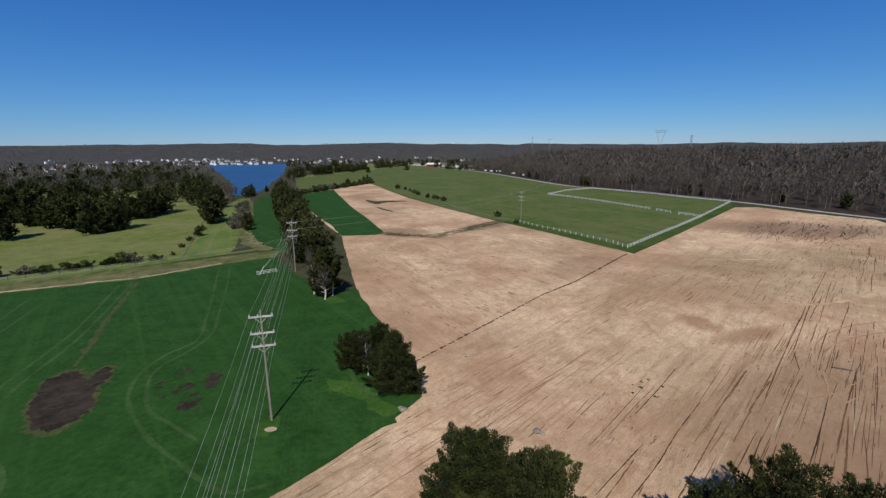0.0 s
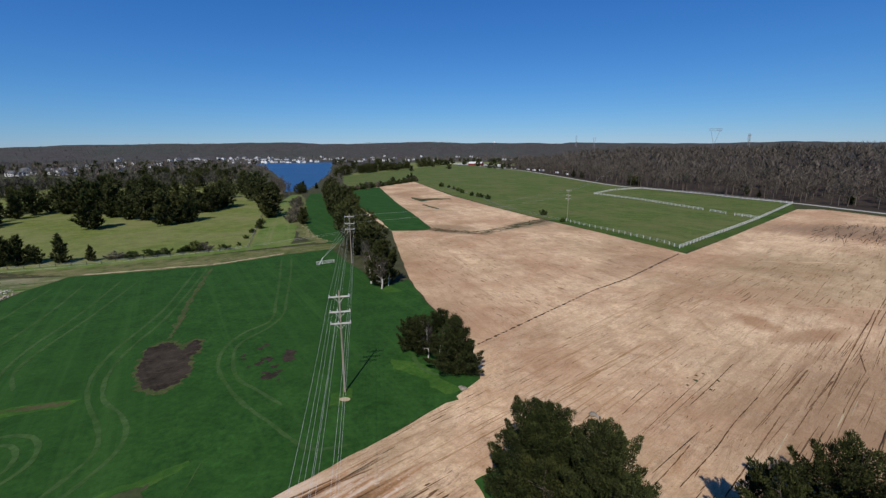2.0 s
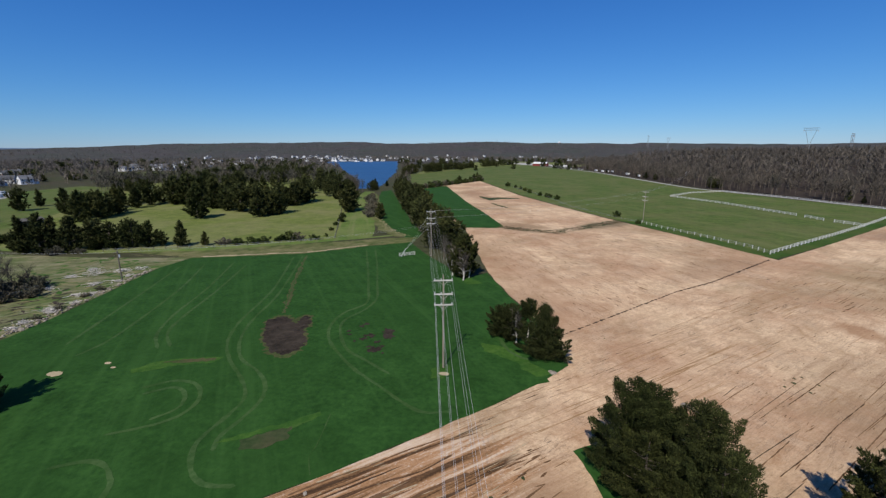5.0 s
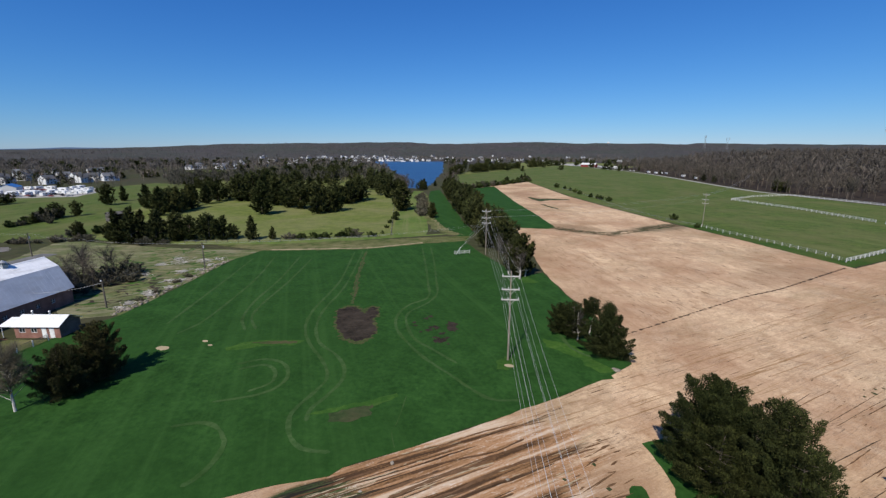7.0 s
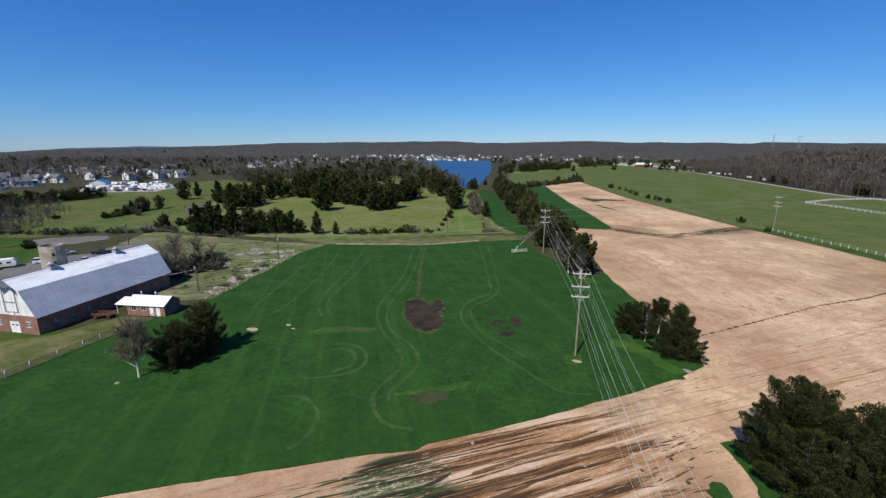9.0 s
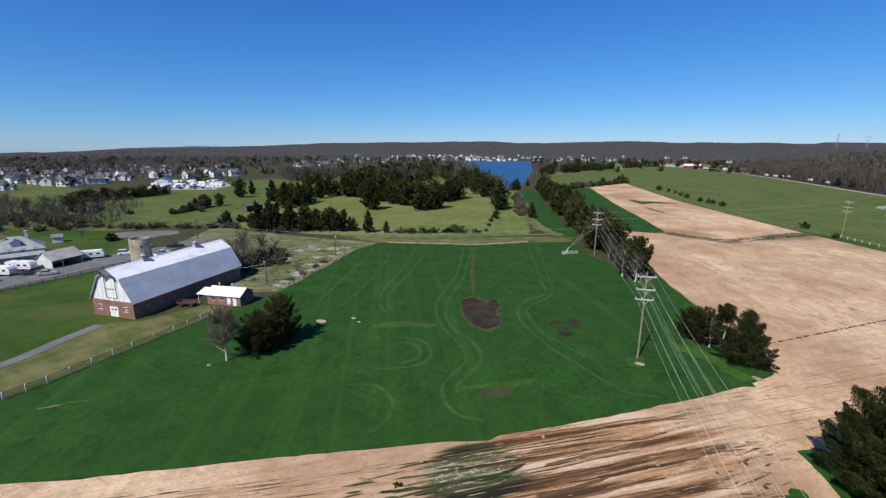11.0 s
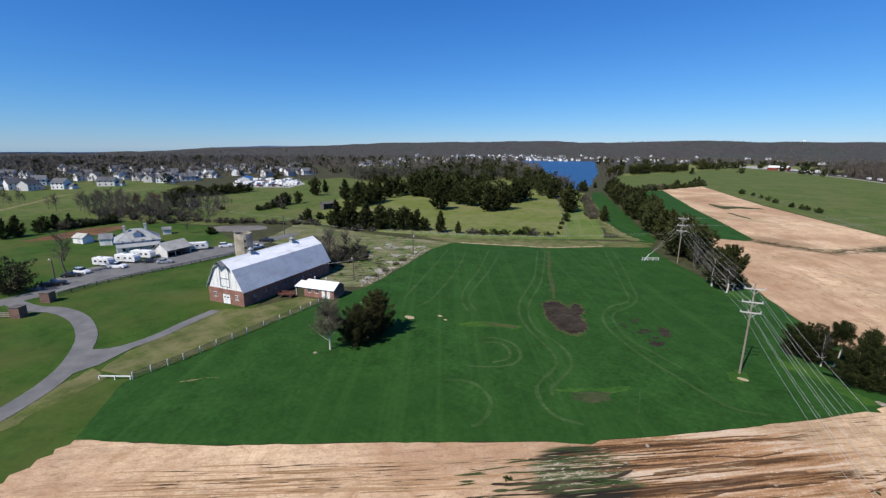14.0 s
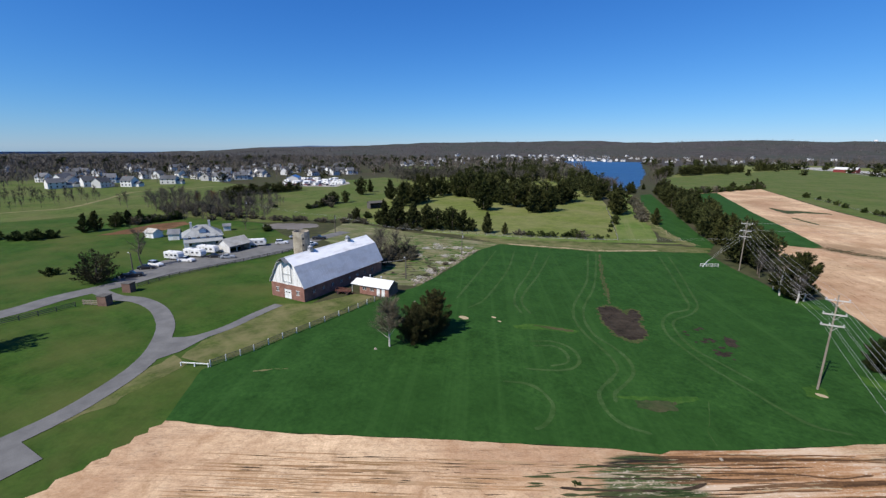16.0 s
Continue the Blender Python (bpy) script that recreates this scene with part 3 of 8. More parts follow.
GREEN_TOP = [(-102.4, -14.0), (-103.2, -4.0), (-105.0, 8.0), (-107.4, 24.0), (-108.8, 33.0), (-108.6, 44.0), (-110.4, 51.0), (-114.5, 64.4), (-120.5, 82.0), (-123.8, 92.0), (-124.0, 106.0), (-106.8, 113.5), (-90.3, 120.5), (-73.5, 136.8), (-60.0, 147.5), (-48.4, 129.0), (-39.4, 117.4), (-29.9, 102.6), (-24.2, 110.4), (-16.5, 91.8), (-9.8, 78.1), (-5.3, 68.8), (-4.7, 60.0)]
sheet("wheat_field", SOIL_EDGE_NEAR + GREEN_TOP, 0.06, M_WHEAT, "smooth dark green field of young wheat with tractor tracks", "field", 2.0, 0.3)
sheet("lawn", [(-82, -20), (-78, -32), (-74, -62), (-190, -90), (-330, -60), (-330, 20), (-240, 60), (-176, 48), (-172, 40), (-130, 46), (-117.5, 15), (-104, 34), (-97, -10)], 0.01, M_LAWN, "green lawn round the barn and driveway", "lawn", 4, 0.4)
sheet("dry_verge", [(-124, 10), (-118, 16), (-116, 28), (-108.5, 31), (-103.2, -8), (-104.5, -13), (-110, -15), (-114.5, -10), (-119, 3)], 0.035, M_VERGE, "straw-coloured mown verge between drive and fence", "grass", 2, 0.7)
sheet("dry_verge", [(-111.9, -15.6), (-109.5, -21), (-106.5, -28), (-103.6, -34.6), (-100.5, -34.2), (-100.8, -28), (-103.6, -21.5), (-106.6, -15.0)], 0.033, M_VERGE, "mottled mown verge along the driveway", "grass", 1.2, 1.0)
sheet("rough_yard", [(-117.6, 38), (-108.8, 44), (-110.6, 51), (-114.7, 64), (-123.8, 92), (-124.4, 106), (-150, 99), (-180, 95), (-212, 93), (-190, 62), (-165, 56), (-137, 46)], 0.02, M_ROUGH, "rough dry grass yard strewn with brush", "grass", 3, 1.0)
sheet("straw_edge", [(-124.4, 105), (-106.8, 112.6), (-90.3, 119.6), (-73.5, 136.0), (-59, 147.2), (-60, 157), (-71, 152), (-80, 146), (-96, 136), (-112, 126), (-132, 117), (-152, 107)], 0.066, M_VERGE, "weedy margin along the top of the wheat field", "grass", 1.2, 1.2)
sheet("field_lane", [(-212, 96), (-180, 100), (-160, 103), (-127, 116), (-98.5, 135), (-72, 156), (-70, 160), (-99, 141), (-128, 122), (-160, 108), (-180, 104.5), (-212, 101)], 0.075, M_LANE, "grassy field lane crossing behind the wheat", "lane", 2, 0.5)
sheet("west_field", [(-328, -62), (-328, 18), (-420, 62), (-525, 62), (-560, -60), (-480, -160), (-330, -130)], 0.009, M_PASTURE, "green field west of the farm", "field", 8, 1)
sheet("meadow", [(-212, 101), (-160, 108), (-128, 122), (-89, 147.5), (-113, 204), (-148, 268), (-175, 320), (-225, 420), (-330, 560), (-480, 560), (-420, 330), (-310, 210), (-262, 150)], 0.015, M_MEADOW, "olive meadow clearing among cedars", "meadow", 4, 0.7)
sheet("mown_lane", [(-90.9, 144.5), (-78.8, 153.3), (-82, 164), (-102, 214.5), (-146, 321), (-156, 345), (-165, 345), (-152, 300), (-116.3, 204.2)], 0.03, M_LANE, "mown grass lane leading to the lake", "lane", 3, 0.5)
sheet("wheat_tongue", [(-60.4, 166.5), (-59, 150), (-70, 160), (-80.2, 174.2), (-92.9, 196.1), (-116.9, 251.3), (-150.9, 348.5), (-147.4, 364.8), (-97.2, 248.5), (-72.1, 189.6)], 0.055, M_WHEAT, "green tongue of wheat beside the hedgerow", "field", 3, 0.6)
ribbon("straw_bank", [(-66, 157), (-79, 170), (-90, 190), (-97, 205), (-112, 240), (-130, 285), (-150, 330)], 5.0, 0.062, M_VERGE, "pale washed bank between lane and wheat", "grass", 1.0, 8, 0.8)
sheet("west_pasture", [(-212, 101), (-262, 150), (-310, 210), (-420, 330), (-470, 330), (-440, 150), (-420, 60), (-330, 20), (-240, 62), (-225, 92)], 0.012, M_PASTURE, "green pasture with scattered shrubs", "pasture", 5, 0.8)
sheet("east_meadow", [(-212, 590), (-250, 1300), (-150, 1560), (120, 1300), (60, 1010), (-60, 1150), (-120, 1010)], 0.03, M_MEADOW, "far open meadow behind cedar rows", "meadow", 8, 2)
sheet("lake", [(-790, 1440), (-640, 1475), (-520, 1480), (-470, 1300), (-418, 1160), (-330, 900), (-264, 711), (-210, 525), (-176, 420), (-168, 372), (-185, 372), (-215, 440), (-253, 517), (-330, 650), (-404, 784), (-480, 900), (-553, 1029), (-660, 1200)], 0.02, M_WATER, "blue wind-rippled lake reaching the far shore", "lake", 12, 4)
sheet("lake_shore", [(-800, 1440), (-640, 1482), (-515, 1488), (-500, 1500), (-640, 1500), (-815, 1450)], 0.035, M_STRAW, "pale beach on the far shore", "shore", 12, 1)
sheet("drained_pond", [(-234, 57), (-233, 65), (-224, 74), (-217.3, 77.8), (-209.4, 74.5), (-211.4, 62.4), (-223.5, 54.8)], 0.045, M_PONDMUD, "grey mud of a drained farm pond", "pond", 1.5, 1.6)
sheet("leaf_litter", [(206, 306), (188, 338), (150, 419), (120, 526), (102, 640), (74, 790), (60, 1000), (900, 1500), (1400, 600), (700, 40), (240, 200)], 0.005, M_WOODFLOOR, "brown leaf litter under the bare woods", "ground", 10, 2)

# wheat field: mud patch, bare spots, tracks
sheet("mud_patch", [(-64.7, 62.5), (-64.1, 65.3), (-62.1, 65.9), (-59.8, 64.4), (-58.3, 63.0), (-58.7, 67.0), (-56.8, 66.8), (-55.2, 63.9), (-55.0, 60.8), (-52.5, 57.3), (-51.0, 54.5), (-51.2, 51.7), (-52.2, 50.2), (-54.0, 50.0), (-55.9, 50.5), (-58.6, 53.4), (-61.1, 55.9)], 0.08, M_BOG, "dark brown waterlogged bare patch in the wheat", "mud", 0.45, 0.85)
sheet("mud_margin", [(-65.2, 62.7), (-64.7, 66.3), (-62.0, 66.8), (-59.5, 65.0), (-59.1, 67.8), (-57.0, 67.9), (-54.8, 64.1), (-54.6, 61.1), (-52.1, 57.5), (-50.5, 54.3), (-50.4, 50.5), (-51.6, 48.8), (-53.5, 48.6), (-55.8, 49.5), (-58.7, 52.7), (-61.4, 55.6)], 0.0785, M_FRINGE, "thin yellowing wheat round the mud patch", "grass", 0.5, 1.0)
for spot in ([(-42.0, 60.4), (-40.0, 60.2), (-39.6, 61.6), (-41.3, 62.0)], [(-38.9, 65.2), (-37.0, 64.6), (-36.0, 60.4), (-37.6, 60.2), (-38.6, 62.4)], [(-38.3, 56.8), (-36.4, 56.9), (-36.8, 54.8), (-38.4, 54.4)], [(-44.5, 64.5), (-43.9, 66.8), (-43.3, 66.6), (-43.8, 64.2)]):
    sheet("bare_spot", spot, 0.078, M_BOG, "small dark bare spot in the wheat", "mud", 0.3, 0.9)
spot_q = random.Random(5)
for x, y, r in ((-41.4, 59.2, 0.7), (-40.2, 60.6, 0.5), (-38.4, 58.6, 0.7), (-36.6, 57.2, 0.5), (-37.2, 55.6, 0.6), (-35.6, 54.6, 0.3), (-45.6, 62.0, 0.5), (-44.9, 60.6, 0.4), (-39.0, 56.4, 0.4), (-42.6, 58.0, 0.3)):
    sheet("bare_spot", [(x + r * math.cos(k * 0.7) * spot_q.uniform(0.6, 1.4), y + r * math.sin(k * 0.7) * spot_q.uniform(0.6, 1.4)) for k in range(9)], 0.081, M_BOG, "small dark bare spot in the wheat", "mud", 0.2, 0.5)
sheet("sparse_patch", [(-44.4, 28.2), (-42, 30.4), (-39.6, 32.2), (-38.6, 29.8), (-40.8, 27.4), (-43.4, 26.6)], 0.078, M_WEED, "thin brownish patch in the wheat", "grass", 0.6, 0.5)
sheet("bright_patch", [(-47.5, 26.8), (-44.5, 29.6), (-41, 32.4), (-37.6, 36.0), (-37.0, 35.4), (-39.2, 31.8), (-42.0, 30.6), (-45.0, 28.0)], 0.074, M_BRIGHT, "lush bright green strip in the wheat", "grass", 0.7, 0.4)
sheet("bright_patch", [(-74.0, 39.4), (-72.3, 42.4), (-68.3, 45.0), (-62.1, 46.8), (-62.6, 44.4), (-67, 42.6), (-72.7, 38.4)], 0.074, M_BRIGHT, "yellow-green streak in the wheat", "grass", 0.7, 0.4)
sheet("straw_patch", [(-71.0, 42.6), (-68.3, 44.4), (-63.2, 46.2), (-62.8, 45.2), (-67, 43.4)], 0.078, M_FRINGE, "pale straw streak in the wheat", "grass", 0.6, 0.4)
sheet("bright_patch", [(-19, 63), (-13, 61.5), (-9, 56.5), (-6, 54.5), (-8.5, 52.5), (-13, 57), (-18, 59.5)], 0.074, M_BRIGHT, "lush bright grass by the twin cedars", "grass", 1, 0.7)
sheet("bright_patch", [(-36, 112), (-31, 104), (-28, 98), (-24, 100), (-29.5, 105), (-34, 113)], 0.074, M_BRIGHT, "lush grass at the hedgerow foot", "grass", 1, 0.7)
TRACKS = [
    [(-91.2, 114.8), (-78.3, 86.0), (-74.3, 74.7), (-70.1, 60.5), (-65.8, 52.0), (-60.4, 46.0), (-53.8, 40.7), (-50.1, 36.4), (-49.5, 31.9), (-49.4, 27.5), (-48.5, 25.1), (-45.9, 22.2), (-42.9, 21.0), (-39.7, 21.6)],
    [(-88.9, 116.5), (-79.0, 93.6), (-72.1, 76.2), (-68.1, 61.9), (-64.0, 53.2), (-58.9, 47.0), (-53.6, 44.0), (-49.7, 40.7), (-47.5, 36.9), (-47.1, 32.4), (-47.3, 28.3), (-46.2, 25.7)],
    [(-70.9, 129.3), (-60.6, 106.6), (-53.2, 89.5), (-48.8, 78.2), (-51.0, 71.3), (-50.8, 64.5), (-48.1, 58.2), (-43.3, 52.7), (-37.6, 47.7), (-31.9, 44.0), (-27.9, 41.2), (-23.7, 39.2), (-19.4, 40.4)],
    [(-68.2, 131.2), (-59.6, 111.6), (-51.2, 90.9), (-47.6, 81.5), (-47.3, 74.1), (-49.0, 67.8), (-47.8, 62.4), (-42.7, 54.7), (-37.5, 51.4), (-31.7, 47.8)],
    [(-113.2, 99.2), (-101.3, 77.9), (-93.7, 61.1), (-88.5, 47.7), (-87.9, 40.9)],
    [(-118.7, 95.2), (-108.0, 73.1), (-100.2, 56.5), (-94.2, 43.7)],
    [(-106.2, 104.2), (-94.1, 78.8), (-87.6, 62.2), (-82.1, 52.1), (-76.4, 46.7)],
    [(-100.3, 102.7), (-90.2, 77.6), (-84.5, 61.3), (-80.6, 53.2), (-74.8, 47.9)],
    [(-67.3, 35.1), (-63.9, 38.1), (-59.7, 37.9), (-56.4, 34.7), (-55.8, 31.2), (-57.5, 28.3), (-61.9, 25.0)],
    [(-65.6, 33.8), (-62.7, 36.4), (-60.1, 35.8), (-58.0, 33.6), (-57.7, 31.4), (-59.1, 28.9)],
    [(-62.4, 18.8), (-59.3, 20.8), (-56.4, 20.7), (-53.4, 18.9), (-51.9, 16.4), (-51.4, 13.6), (-51.8, 11.5)],
    [(-16, 66), (-13.8, 61), (-11, 58.5), (-8, 58.6)],
]
for k, line in enumerate(TRACKS):
    ribbon("tyre_track", line, 0.62, 0.068 + 0.0012 * k, M_TRACK, "pale curving tyre track pressed into wheat", "tyre track", 0.12, 8, 0.5)
ribbon("grass_waterway", [(-87.7, 117.3), (-80, 100), (-74.7, 88.5), (-69.4, 78.1), (-64.2, 67.5)], 1.0, 0.086, M_FRINGE, "brown grassed waterway running to the mud patch", "grass", 0.8, 16, 0.9)
ribbon("bare_rill", [(-87.3, 116.8), (-80, 100.2), (-74.6, 88.4), (-69.6, 78.1), (-64.3, 67.6)], 0.22, 0.0885, M_TRACK, "thin bare brownish rill along the waterway", "soil", 0.45, 18, 0.9)
ribbon("foot_track", [(-35.9, 35.8), (-34.6, 30), (-34.3, 27.5), (-32.7, 24.9)], 0.14, 0.087, M_TRACK, "narrow worn track in the wheat", "track", 0.08, 8)
ribbon("bare_streak", [(-95.5, -8.2), (-93.5, -5.4), (-91.9, -3.5)], 0.22, 0.087, M_DRY, "thin pale bare streak in the wheat", "grass", 0.3, 8, 0.8)
for x, y, r in ((-84.7, 35.3, 1.1), (-23.2, 50.0, 0.7), (-77.5, 39.2, 0.4), (-79.8, 40.2, 0.5)):
    sheet("sandy_spot", [(x + r * math.cos(a * 0.45) * 1.2, y + r * math.sin(a * 0.45) * 0.75) for a in range(14)], 0.09, M_STRAW, "pale sandy heap of bare earth", "soil", 0.25, 0.5)
sheet("sparse_patch", [(-25.6, 51.2), (-24.6, 53), (-22.8, 52.8), (-22.2, 50.6), (-23, 48.6), (-25, 48)], 0.0845, M_BRIGHT, "ring of rank grass at the pole's foot", "grass", 0.5, 0.4)
sheet("green_spill", [(-3.9, 35.8), (-1.4, 37.6), (3, 36), (6, 30), (3, 22), (-1.4, 24), (-1.5, 30), (-2.6, 33)], 0.07, M_WHEAT, "dark green grass under the near cedars", "grass", 1, 0.4)
sheet("green_spill", [(-5.6, 27.9), (-4.6, 28.2), (-3.8, 26.4), (-4.6, 24), (-6.4, 26)], 0.07, M_WHEAT, "small grass patch by the near cedars", "grass", 0.6, 0.3)

# soil fields: ruddy and furrowed stretches, weeds, ditch
sheet("weed_tongue", [(-60, 330), (-57, 318), (-47.6, 299.8), (-40, 312), (-26, 316), (-30, 322), (-42, 322), (-50, 318)], 0.06, M_WEED, "tongue of weeds in the far bare field", "weeds", 2, 1.4)
ribbon("weed_tongue", [(-44, 283), (-38, 272), (-31, 261)], 2.4, 0.061, M_WEED, "short weedy furrow in the far field", "weeds", 0.5, 8, 0.6)
for k, line in enumerate(([(60, 62), (72, 76), (88, 84), (110, 86)], [(58, 58), (70, 72), (88, 79.5), (112, 80.5)])):
    ribbon("wheel_rut", line, 0.26, 0.064 + 0.002 * k, M_RUDDY, "wheel rut curving over the pale field", "tyre track", 0.1, 14, 0.8)



def furrows(name, places, turn, mat, label, z, spread=4.0):
    """Thin lines of turned soil; places: x, y, length, width."""
    q = np.random.default_rng(len(places))
    verts, faces = [], []
    for x, y, length, width in places:
        a = radians(turn + q.normal(0, spread))
        c, s = math.cos(a), math.sin(a)
        n = max(3, int(length / 1.2))
        start = len(verts)
        bend = q.normal(0, 0.004)
        lift = z + q.uniform(0, 0.02)
        for k in range(n + 1):
            t = k / n
            u = (t - 0.5) * length
            v = bend * u * u / 4 + q.normal(0, width * 0.1)
            w = width * 0.5 * (math.sin(math.pi * min(1, max(0, t))) ** 0.5 * q.uniform(0.6, 1.2) + 0.04)
            for e in (w, -w):
                verts.append((x + c * u - s * (v + e), y + s * u + c * (v + e), lift))
        for k in range(n):
            i = start + 2 * k
            faces.append((i + 1, i + 3, i + 2, i))
    return tagged(mesh_ob(name, verts, faces, mat), label, "furrows", kind="stuff")


def strewn(poly, count, seed, length, width):
    q = random.Random(seed)
    xs, ys = [p[0] for p in poly], [p[1] for p in poly]
    out = []
    while len(out) < count:
        x, y = q.uniform(min(xs), max(xs)), q.uniform(min(ys), max(ys))
        if inside(x, y, poly):
            out.append((x, y, q.uniform(*length) * q.uniform(0.5, 1.0), q.uniform(*width)))
    return out


def inside(x, y, poly):
    odd = False
    for k in range(len(poly)):
        (x0, y0), (x1, y1) = poly[k - 1], poly[k]
        if (y0 > y) != (y1 > y) and x < (x1 - x0) * (y - y0) / (y1 - y0) + x0:
            odd = not odd
    return odd


NEAR_STRIP = [(-40, 15), (-30.5, 24.6), (-23.5, 31.8), (-15, 40.5), (-8, 36), (-13, 22), (-25, 10), (-36, 0), (-46, -6), (-48, 4)]
plough_q = random.Random(6)
PLOUGH = []
for k in range(40):
    u, v = plough_q.uniform(-9, 8), -9.5 + 0.39 * k + plough_q.uniform(-0.15, 0.15)
    PLOUGH.append((-27.5 + 0.719 * u - 0.695 * v, 18.5 + 0.695 * u + 0.719 * v, plough_q.uniform(5, 19), plough_q.uniform(0.16, 0.42)))
furrows("wet_furrows", PLOUGH[::2], 44, M_FURROW, "wet brown plough furrows along the wheat field", 0.052, 1.2)
furrows("wet_furrows", PLOUGH[1::2], 44, M_DARKFURROW, "narrow dark wet plough furrows along the wheat field", 0.056, 1.2)
furrows("straw_rows", strewn(NEAR_STRIP, 150, 3, (0.5, 4), (0.04, 0.13)), 44, M_STRAW, "pale straw rows between wet furrows", 0.058, 2)
furrows("weedy_rows", strewn([(-42, 14), (-37, 18), (-33, 15), (-34, 10), (-40, 3), (-47, 1), (-47, 8)], 40, 20, (2, 8), (0.15, 0.5)), 44, M_WEED, "dark weedy rows in the soil", 0.058, 3)
WIDE_FURROWS = [
    ([(-42.8, 10.7), (-40.2, 12.8), (-36.7, 16.2), (-33.4, 19.0), (-30.5, 21.6)], 0.55, M_MUD), ([(-40.8, 9.6), (-36.7, 13.4), (-32.6, 17.3), (-29.0, 20.3), (-26.2, 23.1)], 0.5, M_MUD),
    ([(-44.4, 4.3), (-40.0, 7.9), (-35.7, 11.9), (-33.5, 14.3), (-32.2, 16.7)], 0.75, M_MUD), ([(-30.1, 17.4), (-26.1, 22.0), (-21.9, 26.6), (-17.5, 30.4)], 0.7, M_FURROW),
    ([(-28.2, 15.7), (-24.3, 19.8), (-21.0, 24.0), (-17.9, 27.2), (-15.5, 29.3)], 0.85, M_FURROW), ([(-29.2, 21.4), (-24.9, 25.4), (-21.2, 28.0), (-17.9, 31.8)], 0.5, M_FURROW),
    ([(-26.8, 27.8), (-23.7, 31.0), (-19.4, 34.7)], 0.45, M_FURROW), ([(-40.9, 5.9), (-36.3, 9.8), (-31.0, 14.4)], 0.55, M_MUD),
    ([(-29.5, 12.5), (-25.2, 17.0), (-21.6, 21.5), (-18.4, 24.5)], 0.8, M_FURROW), ([(-33.5, 21.8), (-29.8, 25.3), (-26.2, 28.2)], 0.35, M_FURROW), ([(-24.5, 15.4), (-21, 19.4), (-17.6, 22.6)], 0.6, M_FURROW),
    ([(-45.5, 1.0), (-41.5, 4.6), (-37.5, 8.0)], 0.4, M_MUD), ([(-21.5, 31.5), (-18.6, 34.2), (-15.6, 36.6)], 0.3, M_FURROW),
]
for k, (line, wide, mat) in enumerate(WIDE_FURROWS):
    ribbon("furrow", line, wide * 0.5, 0.06 + 0.001 * k, mat, "long dark curving wet furrow in the soil", "furrow", 0.1, 14, 0.45)
for k, line in enumerate(([(-39.5, 13.4), (-35.6, 17.2), (-31.2, 21.0)], [(-38.2, 12.4), (-33.3, 17.0)], [(-36.1, 15.7), (-32.2, 19.3)], [(-37.5, 8.4), (-33.4, 12.4)], [(-27.4, 19.6), (-23.4, 23.9), (-20.6, 26.4)], [(-31.5, 24.0), (-28.6, 26.6)])):
    ribbon("straw_line", line, 0.13, 0.08 + 0.001 * k, M_STRAW, "thin pale line of straw between furrows", "straw", 0.12, 16, 0.7)
q = random.Random(9)
for x, y in ((28.6, 58.3), (30.5, 59.9), (32.7, 62.1), (31.5, 57.3), (29.6, 60.6), (31.4, 61.4), (34, 60), (3.9, 70.3), (-9.5, 30), (-8, 26.6), (-5.8, 21.5), (-10.5, 22.5), (-12.6, 26.4)):
    r = q.uniform(0.15, 0.38)
    sheet("weed_clump", [(x + r * math.cos(k * 0.7) * q.uniform(0.5, 1.4), y + r * math.sin(k * 0.7) * q.uniform(0.5, 1.4)) for k in range(9)], 0.066, M_WEED, "small clump of weeds in the soil", "weeds", 0.2, 0.4)
for k, line in enumerate(([(50.2, 103.8), (63.3, 96.6), (75.8, 95.1), (90.1, 96.1), (102.8, 99.9), (113.1, 105.6)], [(80.9, 138.1), (101.5, 138.6), (113.2, 137.3)], [(52.7, 56.1), (61.5, 59.0), (77.3, 68.7)], [(53.0, 53.3), (60.8, 56.5), (69.8, 61.2)])):
    ribbon("wheel_rut", line, 0.2 if k > 1 else 1.0, 0.07 + 0.002 * k, M_RUDDY if k > 1 else M_SOIL_B, "wheel rut curving over the pale field", "tyre track", 0.25, 14, 0.8)
for k, line in enumerate(([(37.4, 52.5), (50.5, 65.0)], [(47.9, 57.1), (62, 71.5), (77.2, 86.9)], [(42.7, 53.4), (52, 61.6)], [(59.3, 64.9), (63.8, 71.8)], [(88.6, 97.5), (115.0, 123.5)], [(63.8, 71.8), (88.6, 97.5)])):
    ribbon("furrow", line, 0.15, 0.062 + 0.001 * k, M_FURROW, "long thin dark furrow in the pale field", "furrow", 0.04, 26, 0.6)
for k, line in enumerate(([(15.4, 36.6), (18.9, 40.1), (22.6, 44.0)], [(18.2, 36.7), (24.8, 43.0), (30.6, 49.2), (37.5, 55.9)], [(22.3, 35.7), (31.0, 44.5), (37.5, 51.1)], [(36.3, 46.9), (44.3, 54.7), (54.4, 64.4)], [(26.5, 52.8), (32.4, 58.7), (39.4, 66.0)], [(16.1, 49.6), (20.2, 54.1), (24.5, 58.4)], [(42.1, 56.7), (50.6, 65.0)])):
    ribbon("furrow", line, 0.12, 0.072 + 0.001 * k, M_DARKFURROW if k % 3 == 1 else M_FURROW, "long dark plough furrow in the pale field", "furrow", 0.06, 34, 0.5)
FIELD_E = [(14, 20), (40, 6), (150, 60), (205, 160), (120, 160), (60, 104), (16, 56)]
